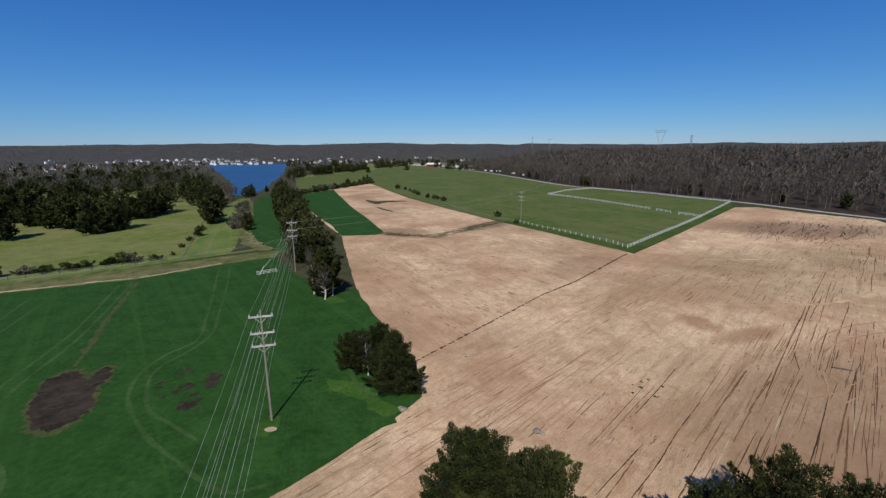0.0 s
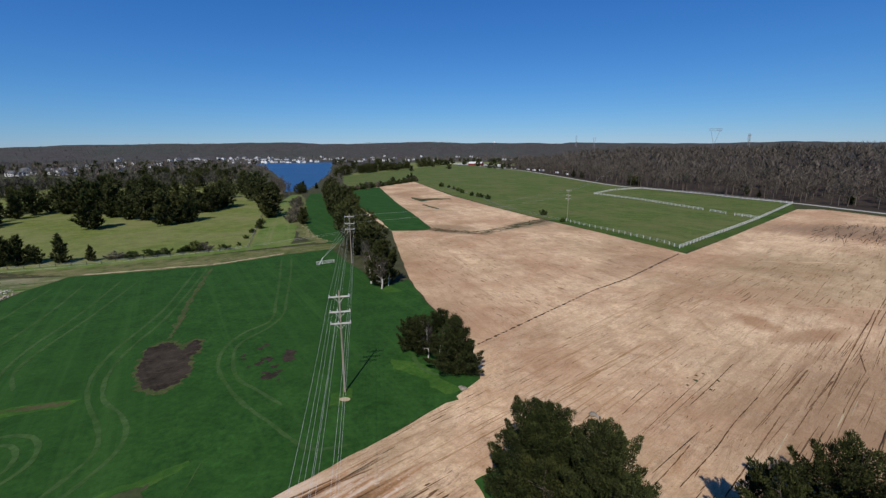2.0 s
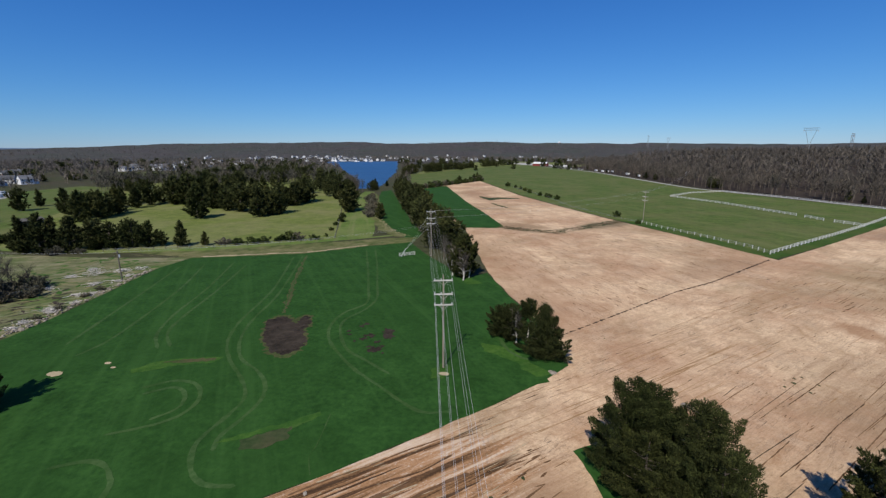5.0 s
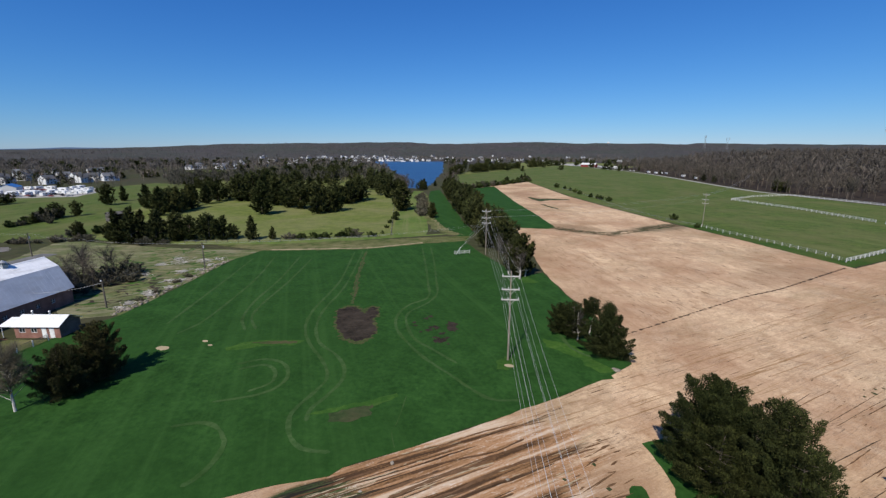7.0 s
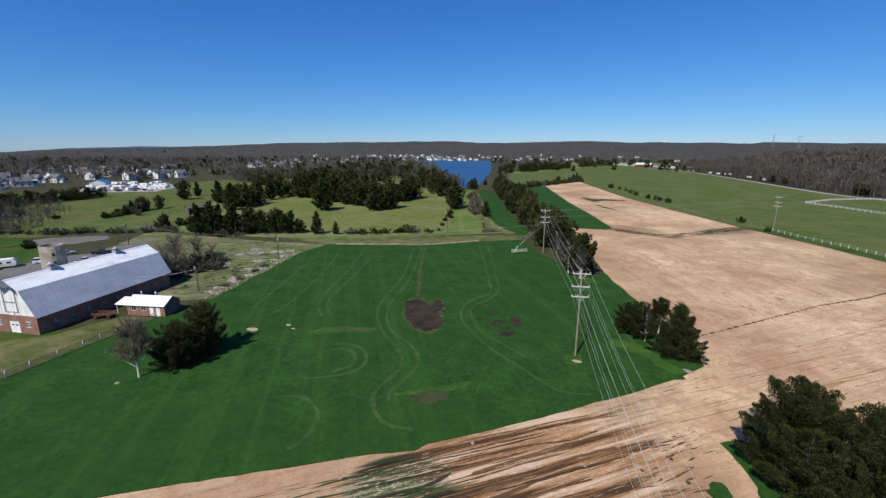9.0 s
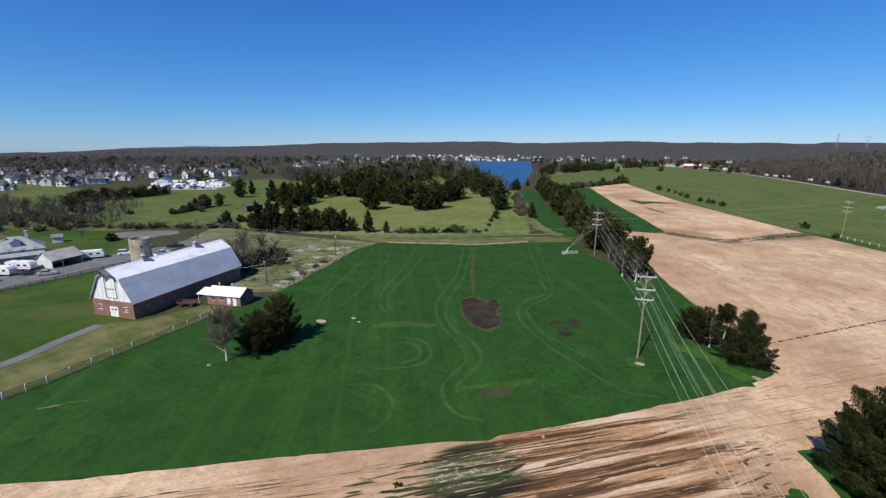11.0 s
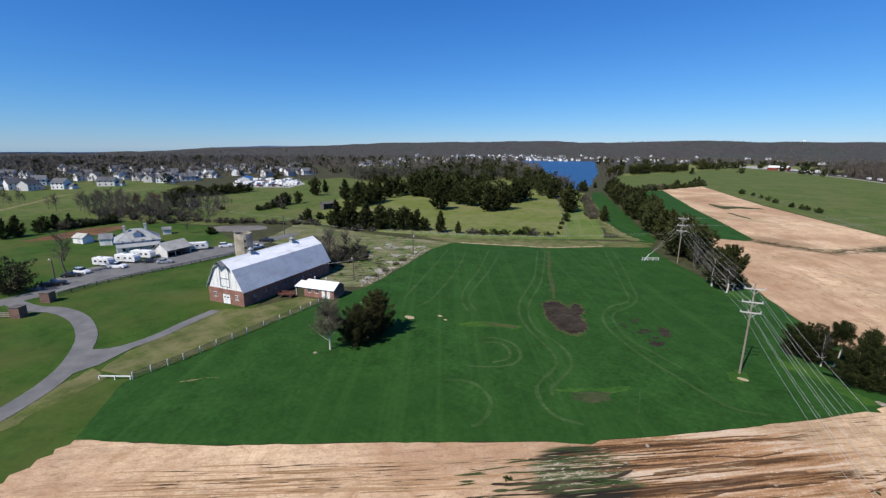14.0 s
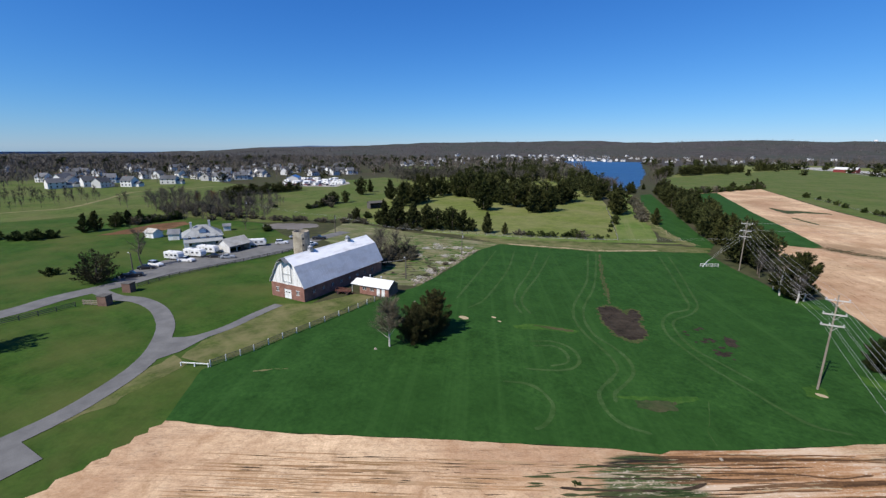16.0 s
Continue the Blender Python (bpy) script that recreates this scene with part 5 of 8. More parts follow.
WOODS = (
    ([(-256, 226), (-212, 218), (-192, 206), (-170, 212), (-170, 262), (-188, 268), (-222, 262), (-228, 300), (-270, 330), (-300, 330), (-310, 290)], 10.5, 40, (12, 19)),
    ([(-180, 300), (-172, 300), (-205, 372), (-232, 400), (-290, 480), (-380, 570), (-470, 560), (-400, 420), (-330, 330), (-270, 322), (-225, 318)], 13.5, 78, (12, 18)),
)
for k, (poly, gap, limit, tall) in enumerate(WOODS):
    places = [(x, y) for x, y in scatter(poly, gap, 20 + k, limit) if all(math.hypot(x - a, y - b) > r for a, b, r in CLEARINGS)]
    if k:
        cedar_wood("cedar_wood", [(x, y, rng.uniform(*tall), rng.uniform(0.95, 1.25)) for x, y in places], 400, "dark cedar wood towards the lake")
    else:
        for x, y in places:
            cedar(x, y, rng.uniform(*tall), 1.08, "cedars on the meadow")
for x, y, h in ((-134, 122.6, 5.5), (-130, 238, 13), (-150, 288, 13), (-161, 283, 12), (-170, 322, 13), (-108.5, 186, 5), (-97, 212, 7), (-281, 139, 8.5)):
    cedar(x, y, h, 1.0, "cedars on the meadow")
# hedgerow between wheat and soil
LINE = [Vector(p) for p in ((-142, 372), (-120, 322), (-98, 268), (-82, 228), (-68, 196), (-56, 170), (-47, 146), (-42, 130))]
for k in range(len(LINE) - 1):
    n = max(2, int((LINE[k + 1] - LINE[k]).length / 4.3))
    for i in range(n):
        p = LINE[k].lerp(LINE[k + 1], (i + rng.uniform(0, 0.7)) / n)
        d = (LINE[k + 1] - LINE[k]).normalized()
        off = rng.uniform(-4.5, 4.5)
        cedar(p.x - d.y * off, p.y + d.x * off, rng.uniform(9.5, 14.5), 1.1, "hedgerow trees")
for x, y, s in ((-40, 122, 0.55), (-37, 118, 0.5), (-41, 126, 0.6), (-35.5, 114, 0.55), (-34, 109, 0.5)):
    stand(BARES[rng.randrange(3)], x, y, s, rng.uniform(0, 360), 1.1)["group"] = "hedgerow trees"
for x, y, h in ((-41, 133, 11), (-43, 139, 12.5), (-35, 115, 8.0), (-46, 141, 11)):
    cedar(x, y, h, 1.1, "hedgerow trees")
# hedge and bush rows by the far field
for k in range(26):
    t = k / 25
    x, y = -128 + 44 * t, 378 + 134 * t
    stand(BUSH if k % 3 else BRUSH, x + rng.uniform(-2, 2), y + rng.uniform(-2, 2), rng.uniform(1.2, 2.6), rng.uniform(0, 360), 1.2)["group"] = "hedge behind the far field"
for x, y, h in ((-90, 512, 10), (-93, 505, 8.5), (-86, 508, 7.5), (-104, 470, 8)):
    cedar(x, y, h, 1.1, "hedge behind the far field")
for x, y, s in ((-45.7, 431, 2.6), (-37, 417, 1.8), (-30.8, 399, 1.8), (-26, 382, 2.1), (-21.5, 366, 2.0), (-12.5, 343, 2.0), (-7.3, 334, 2.0), (-5, 330, 1.9), (0.2, 318, 2.1), (30.5, 238, 2.0), (37, 214.5, 1.3)):
    stand(BUSH, x, y, s * 0.72, rng.uniform(0, 360), 0.85)["group"] = "bushes along the pasture fence"
rows = []
for x0, y0, x1, y1, n in ((-211, 592, -214, 660, 9), (-206, 690, -192, 745, 14), (-192, 770, -170, 830, 14), (-166, 860, -160, 900, 6), (-146, 960, -124, 1014, 8)):
    for k in range(n):
        t = k / max(1, n - 1)
        rows.append((x0 + (x1 - x0) * t + rng.uniform(-4, 4), y0 + (y1 - y0) * t + rng.uniform(-4, 4), rng.uniform(11, 16), rng.uniform(0.9, 1.2)))
for k in range(26):
    t = k / 25
    rows.append((-372 - 12 * t + rng.uniform(-5, 5), 88 + 74 * t + rng.uniform(-4, 4), rng.uniform(5.5, 9.0), rng.uniform(1.1, 1.7)))
for a, b, c, d, n in ((-420, 330, -350, 292, 16), (-440, 380, -330, 420, 18), (-520, 420, -420, 470, 20), (-640, 300, -560, 420, 20)):
    for k in range(n):
        t = k / n
        rows.append((a + (c - a) * t + rng.uniform(-9, 9), b + (d - b) * t + rng.uniform(-9, 9), rng.uniform(7, 12), rng.uniform(0.9, 1.4)))
for x, y, z in belt(46, 56, 95, 520, 1000, 28):
    rows.append((x, y, rng.uniform(6, 11), rng.uniform(0.9, 1.5)))
cedar_wood("cedar_wood", rows, 420, "far rows of dark evergreen trees")
# shrubs along the lane and lake
for x, y, s in ((-128.4, 126, 1.1), (-124, 128, 1.0), (-119.5, 131, 1.1), (-116.3, 133.5, 1.0), (-108.7, 139.5, 1.5), (-105.8, 140.5, 1.3), (-99.5, 143, 0.9), (-112, 137, 0.8), (-174, 98.6, 1.2), (-168, 101.5, 0.8)):
    stand(BUSH if rng.random() < 0.4 else BRUSH, x, y, s, rng.uniform(0, 360), 1.5)["group"] = "shrubs along the field lane"
for k in range(16):
    t = k / 15
    stand(BRUSH, -100 - 42 * t + rng.uniform(-3, 3), 205 + 100 * t, rng.uniform(0.9, 1.9), rng.uniform(0, 360), 1.2)["group"] = "shrubs along the lane"
for k in range(5):
    stand(BUSH, -98 - k * 4.5, 150 + k * 13, 0.6 + 0.1 * k, k * 50, 1.0)["group"] = "shrubs along the lane"
for x, y, s in ((-163.5, 322, 1.15), (-173.8, 329, 1.05), (-168, 332, 1.1), (-164.5, 339, 0.85), (-176, 338, 1.0), (-170, 343, 0.9), (-176, 352, 0.9), (-184, 362, 1.0), (-180, 355, 0.9), (-188, 368, 0.95), (-192, 372, 0.9), (-200, 385, 1.0), (-188, 345, 0.8), (-210, 402, 0.9), (-196, 378, 0.9)):
    stand(BARES[rng.randrange(3)], x, y, s, rng.uniform(0, 360), 1.2)["group"] = "bare trees by the lake"
for x, y, h in ((-163, 354.6, 9), (-166.5, 373, 9.5), (-161, 362, 6), (-167, 405, 6), (-172, 380, 8), (-205, 352, 12), (-212, 366, 12), (-222, 385, 12)):
    cedar(x, y, h, 1.15, "cedars by the lake")
# shrubs and bare trees of the west pasture
for x, y, s in ((-273, 112, 1.6), (-276, 118, 2.0), (-279, 124, 2.6), (-284, 132, 2.4), (-270, 108, 1.2), (-266, 118, 1.5), (-289, 91, 1.0), (-215, 108, 1.5), (-220, 104, 1.2)):
    stand(BRUSH if rng.random() < 0.5 else BUSH, x, y, s, rng.uniform(0, 360), 1.1)["group"] = "shrubs in the west pasture"
for x, y, h in ((-277, 121, 7), (-282, 130, 8.5), (-274, 116, 5.5)):
    cedar(x, y, h, 1.2, "shrubs in the west pasture")
for x, y in scatter([(-385, 20), (-320, 30), (-262, 50), (-258, 64), (-285, 90), (-340, 84), (-395, 70)], 9.0, 77, 34):
    stand(BARES[rng.randrange(3)], x, y, rng.uniform(0.5, 0.85), rng.uniform(0, 360), 1.3)["group"] = "bare trees behind the house"
for x, y in scatter([(-330, 32), (-262, 46), (-250, 62), (-280, 74), (-330, 60)], 6.0, 78, 24):
    stand(BRUSH, x, y, rng.uniform(1.0, 2.0), rng.uniform(0, 360), 1.3)["group"] = "brush behind the house"
stand(REDBARE, -330, 70, 1.0, 20, 1.1)
for x, y, h in ((-322, 78, 9), (-316, 80, 8), (-310, 84, 8)):
    cedar(x, y, h, 1.2)
# trees round the farm
for x, y, h in ((-194, 99, 7.5), (-213, 99, 7), (-216, 102, 6), (-282, 12, 7), (-280, 17, 7)):
    cedar(x, y, h, 1.0, "cedars behind the farm")
for k in range(14):
    t = k / 13
    stand(BUSH if k % 2 else BRUSH, -279 - 4 * t + rng.uniform(-1, 1), 14 + 20 * t, rng.uniform(1.2, 2.2), rng.uniform(0, 360), 1.2)["group"] = "hedge behind the house"
for k in range(18):
    t = k / 17
    stand(BRUSH, -248 + 46 * t + rng.uniform(-2, 2), 66 + 30 * t + rng.uniform(-2, 2), rng.uniform(0.6, 1.2), rng.uniform(0, 360), 1.4)["group"] = "brush behind the pond"
for x, y, s in ((-141, 57, 0.78), (-139, 62, 0.72), (-145, 60, 0.75), (-137, 56, 0.6), (-143, 66, 0.62), (-138, 67, 0.5)):
    stand(BARES[rng.randrange(3)], x, y, s, rng.uniform(0, 360), 1.35)["group"] = "bare trees behind the barn"
for x, y in scatter([(-143, 48), (-132, 46), (-130, 60), (-138, 70), (-146, 64)], 2.4, 91, 16):
    stand(BRUSH, x, y, rng.uniform(0.9, 1.7), rng.uniform(0, 360), 1.2)["group"] = "brush behind the barn"
for x, y, h in ((-270, -6.3, 8.5), (-272, -2, 9), (-280, 8, 7), (-282, 13, 6.5), (-276, 6, 6)):
    cedar(x, y, h, 1.1, "cedars in the west field")
for x, y, s in ((-265, -23, 1.9), (-268, -28, 1.6), (-264, -18, 1.5), (-275, -33, 1.4), (-194.4, -24.8, 1.1)):
    stand(BUSH, x, y, s, rng.uniform(0, 360), 1.2)["group"] = "bushes in the west field"
stand(BARES[1], -186.2, -3.6, 0.98, 30, 1.25)
for x, y, s in ((-141, 50, 0.62), (-144, 55, 0.6), (-138, 53, 0.5), (-146, 60, 0.55), (-134, 55, 0.5), (-135.5, 50.5, 0.6), (-132.5, 49, 0.5)):
    stand(BARES[rng.randrange(3)], x, y, s, rng.uniform(0, 360), 1.4)["group"] = "bare trees behind the barn"
stand(BARES[2], -226, 46, 0.45, 10, 1.2)
stand(BUSH, -217, 52, 1.3, 0, 1.2)
for x, y, s in ((-115.6, 58, 0.5), (-118.5, 66, 0.45), (-113.4, 52, 0.45), (-120, 71, 0.5), (-131, 62, 0.5)):
    stand(BRUSH, x, y, s, rng.uniform(0, 360), 1.4)["group"] = "brush in the rough yard"

# near cedars, built fuller
def near_cedar(x, y, h, r, seed, count, size, label, shape="oval", mat=None, limbs=26, plumes=90):
    top = tree("cedar_tree", crown_mesh("near_crown", seed, h, r, 0.25, count, size, mat or M_CEDAR_NEAR, shape, plumes, 0.28, 0.23, 0.2, 0.55), trunk_mesh("near_trunk", seed + 9, h * 0.92, 0.28, limbs, r * 0.9, M_BARK, 0.08), label, "tree")
    top.matrix_world = pose(x, y, 0, 0, 0, seed * 37)
    return top


near_cedar(2.2, 33.6, 11.8, 4.5, 101, 62000, 0.16, "large cedar with drooping green sprays in the pale field", "column", None, 26, 104)
near_cedar(8.0, 31.6, 11.2, 4.6, 102, 60000, 0.16, "large cedar beside its twin in the pale field", "column", None, 26, 104)
near_cedar(4.4, 35.2, 10.2, 3.0, 103, 22000, 0.16, "slim cedar at the edge of the clump")
near_cedar(2.8, 30.0, 7.8, 3.9, 117, 22000, 0.17, "lower cedar in front of the twin cedars", "column", None, 26, 80)
near_cedar(9.2, 28.2, 8.2, 4.2, 118, 22000, 0.17, "lower cedar crowding the twin cedars", "column", None, 26, 80)
near_cedar(29.6, 30.5, 11.0, 4.4, 104, 18000, 0.24, "dark cedar at the edge of the pale field")
near_cedar(22.5, 29.0, 9.6, 2.8, 105, 10000, 0.24, "dark cedar at the edge of the pale field")
near_cedar(34.0, 28.0, 10.4, 4.0, 106, 10000, 0.24, "dark cedar at the edge of the pale field")
near_cedar(-7.6, 60.0, 9.8, 4.6, 107, 34000, 0.18, "broad cone-shaped cedar at the wheat field's corner", "cone")
near_cedar(-13.6, 65.6, 7.4, 2.7, 108, 14000, 0.19, "ragged leaning cedar beside a larger one")
near_cedar(-16.2, 67.0, 6.4, 2.3, 109, 11000, 0.19, "ragged cedar beside a larger one")
tuft = tree("cedar_tree", crown_mesh("tuft_crown", 110, 8.8, 1.5, 6.2, 5000, 0.18, M_CEDAR_NEAR, "oval", 30, 0.3, 0.5, 0.2, 0.05), trunk_mesh("tuft_trunk", 119, 8.4, 0.17, 9, 1.6, M_PALEBARK, 0.4), "thin cedar with a bare stem and tufted top", "tree")
tuft.matrix_world = pose(-10.8, 65.4, 0, 4, 0, 20)
near_cedar(-83.6, 24.4, 9.8, 3.2, 111, 26000, 0.18, "dense brown-green cedar on the wheat field", "oval", M_CEDAR_BROWN)
near_cedar(-84.0, 19.4, 7.8, 3.5, 112, 26000, 0.18, "dense brown-green cedar on the wheat field", "oval", M_CEDAR_BROWN)
near_cedar(-30.0, 105.0, 12.6, 3.6, 113, 6000, 0.6, "tall cedar at the end of the hedgerow")
near_cedar(-32.6, 109.5, 10.5, 3.2, 114, 4600, 0.6, "cedar at the end of the hedgerow")
near_cedar(-176.2, -16.6, 9.6, 5.2, 115, 3000, 0.42, "thin brownish pine on the lawn", "oval", M_PINE, 34, 44)
# added just beyond the left edge of view; only its shadow reaches in
near_cedar(-140.0, -44.0, 13.0, 4.6, 116, 3000, 0.5, "tall cedar on the lawn, out of view")

birch = tree("birch_tree", bare_mesh("birch_crown", 121, 9.6, 3.9, 4400, 90, M_SHRUB, 0.14), trunk_mesh("birch_trunk", 122, 8.6, 0.2, 22, 3.4, M_PALEBARK, 0.12), "leafless birch with a pale forked trunk", "tree")
birch.matrix_world = pose(-85.8, 14.2, 0, 0, 0, 40)
snag = tree("bare_tree", bare_mesh("snag_crown", 123, 9.5, 2.6, 500, 40, M_TWIG, 0.17), trunk_mesh("snag_trunk", 124, 8.4, 0.24, 14, 2.4, M_PALEBARK, 0.2), "dead pale-stemmed tree at the hedgerow's end", "tree")
snag.matrix_world = pose(-29.8, 101.4, 0, 0, 0, 10)
copy_thing_scaled(snag, -12.6, 64.0, 0.72, 60, 0.8, 0)
copy_thing(snag, pose(-33.6, 105.4, 0, 0, 0, 150))
copy_thing_scaled(snag, -35.4, 111.0, 0.95, 230, 1.1, 0)
copy_thing_scaled(snag, -28.6, 104.2, 0.8, 300, 1.0, 0)

# ---- the woods ----
def forest(name, places, seed, heights, detail, label, mat=None, fat=1.0):
    """Many leafless trees in one mesh: trunk, limbs, twig fans; fat: how bushy the twigs are."""
    g = np.random.default_rng(seed)
    temps = []
    for k in range(5):
        me = bare_mesh("temp", seed + k, 1.0, 0.33, detail, 8 + detail // 10, mat or M_TWIG, 0.024 * fat, True)
        v = np.array([p.co[:] for p in me.vertices])
        f = np.array([p.vertices[:] for p in me.polygons])
        bpy.data.meshes.remove(me)
        w = 0.012
        base = len(v)
        tv = np.array([[w, 0, -0.02], [-w / 2, w * 0.87, -0.02], [-w / 2, -w * 0.87, -0.02], [0.0, 0.0, 0.96]])
        v = np.concatenate([v, tv])
        f = np.concatenate([f, np.array([[0, 1, 3], [1, 2, 3], [2, 0, 3]]) + base])
        temps.append((v, f))
    allv, allf, at = [], [], 0
    for x, y, z in places:
        v, f = temps[g.integers(5)]
        h = g.uniform(*heights)
        a = g.random() * math.tau
        c, s = math.cos(a), math.sin(a)
        rot = v @ np.array([[c, s, 0], [-s, c, 0], [0, 0, 1]]) * [h * g.uniform(0.8, 1.2), h * g.uniform(0.8, 1.2), h] + [x, y, z]
        allv.append(rot)
        allf.append(f + at)
        at += len(v)
    verts, tris = np.concatenate(allv), np.concatenate(allf)
    me = bpy.data.meshes.new(name)
    me.vertices.add(len(verts))
    me.vertices.foreach_set("co", verts.ravel())
    me.loops.add(3 * len(tris))
    me.loops.foreach_set("vertex_index", tris.ravel())
    me.polygons.add(len(tris))
    me.polygons.foreach_set("loop_start", np.arange(0, 3 * len(tris), 3))
    me.materials.append(mat or M_TWIG)
    me.update(calc_edges=True)
    return tagged(new(name, me), label, "woods", kind="stuff")


ROAD = [Vector(p) for p in ((20, 1000), (74, 790), (103, 640), (122, 527), (137, 455), (155, 420), (184, 366), (196, 337), (213, 305), (226, 264), (240, 219), (270, 150), (300, 80))]


def wood_rise(back):
    t = max(0.0, min(1.0, (back - 20) / 260))
    return 22 * t * t * (3 - 2 * t)


# the wooded rise east of the road
verts, faces = [], []
for k, p in enumerate(ROAD):
    for back in (8, 20, 60, 110, 160, 220, 290, 420, 600, 900):
        q = p + Vector((0.93, 0.36)) * back
        verts.append((q.x, q.y, wood_rise(back) + (0.03 if back > 8 else 0.0)))
for k in range(len(ROAD) - 1):
    for i in range(9):
        a = k * 10 + i
        faces.append((a, a + 1, a + 11, a + 10))
tagged(mesh_ob("wood_floor", verts, faces, M_WOODFLOOR), "gentle rise covered in leaf litter under bare woods", "ground", kind="structure")


def wood_places(count, near, far, seed):
    g = random.Random(seed)
    out = []
    lengths = [(ROAD[k + 1] - ROAD[k]).length for k in range(len(ROAD) - 1)]
    for _ in range(count):
        k = g.choices(range(len(lengths)), lengths)[0]
        p = ROAD[k].lerp(ROAD[k + 1], g.random())
        back = near + (far - near) * g.random() ** 1.15
        q = p + Vector((0.93, 0.36)) * back
        out.append((q.x, q.y, wood_rise(back)))
    return out


forest("woods", wood_places(850, 9, 75, 5), 200, (11, 21), 96, "leafless grey-brown woods behind the gravel road", None, 1.8)
forest("woods", wood_places(2600, 60, 420, 6), 210, (12, 23), 40, "dense leafless woods on the rise behind the road", None, 3.0)
for x, y, z in wood_places(26, 9, 22, 9):
    if rng.random() < 0.8:
        cedar(x, y, rng.uniform(5, 11), 1.0, "evergreens at the wood's edge")
for k in range(44):
    p = ROAD[k % 12].lerp(ROAD[k % 12 + 1], rng.random())
    q = p + Vector((0.93, 0.36)) * rng.uniform(6.5, 9)
    stand(BARES[rng.randrange(3)], q.x, q.y, rng.uniform(0.9, 1.3), rng.uniform(0, 360))["group"] = "bare trees at the wood's edge"


forest("woods", belt(900, -8, 24, 1320, 1720, 15), 220, (11, 18), 40, "far leafless woods beyond the meadow", M_FARTWIG, 3.0)
forest("woods", belt(2200, 24, 95, 600, 1600, 16), 230, (11, 18), 26, "leafless woods among far houses", M_FARTWIG, 4.5)
forest("woods", belt(1500, 56, 96, 540, 1000, 27), 260, (7, 13), 22, "leafless garden trees among far houses", M_FARTWIG, 4.0)
forest("woods", belt(700, 27, 52, 470, 640, 17), 240, (9, 15), 46, "leafless woods behind the cedars", None, 3.0)
far_rows = [(x, y, rng.uniform(9, 17), rng.uniform(0.9, 1.6)) for x, y, z in belt(240, -5, 95, 700, 1500, 41)]
cedar_wood("cedar_wood", far_rows, 430, "scattered far evergreens", 80, 0.2)
shore = []
for k in range(150):
    t = rng.random() ** 0.7
    i = min(3, int(t * 4))
    (x0, y0), (x1, y1) = ((-165, 378), (-205, 525), (-258, 711), (-324, 900), (-410, 1160))[i:i + 2]
    u = t * 4 - i
    shore.append((x0 + (x1 - x0) * u + rng.uniform(2, 34), y0 + (y1 - y0) * u, 0.0))
forest("woods", shore, 295, (6, 12), 60, "brown leafless trees along the lake shore", None, 2.5)
forest("woods", belt(4600, -14, 97, 1500, 2900, 18), 250, (7, 13), 14, "hazy far woods up to the skyline", M_FARTWIG, 6.0)
forest("woods", [(x, y, 0.0) for x, y in scatter([(-359, 37), (-397, 56), (-345, 74), (-339, 106), (-300, 103), (-245, 64), (-264, 36), (-282, 30)], 4.4, 92, 330)], 270, (4.5, 9.5), 120, "leafless scrub wood behind the house", None, 1.5)
forest("woods", [(x, y, 0.0) for x, y in scatter([(-565, -70), (-560, -60), (-475, -4), (-440, 28), (-398, 21), (-388, -3), (-376, -27), (-470, -110)], 7.0, 93, 260)], 280, (5, 10), 90, "leafless scrub between the far fields", None, 2.0)
forest("woods", belt(3200, 52, 98, 860, 1700, 29), 290, (9, 15), 16, "brown leafless woods behind the far houses", M_FARTWIG, 5.0)


# ---- the barn ----
BARN = pose(-125.4, 14.2, 0, 0, 0, 14.3)  # local: x across to the east, y along the ridge
HALF, LONG = 5.8, 31.6
EAVE, KNEE_X, KNEE_Z, RIDGE = 3.75, 3.1, 8.9, 10.9


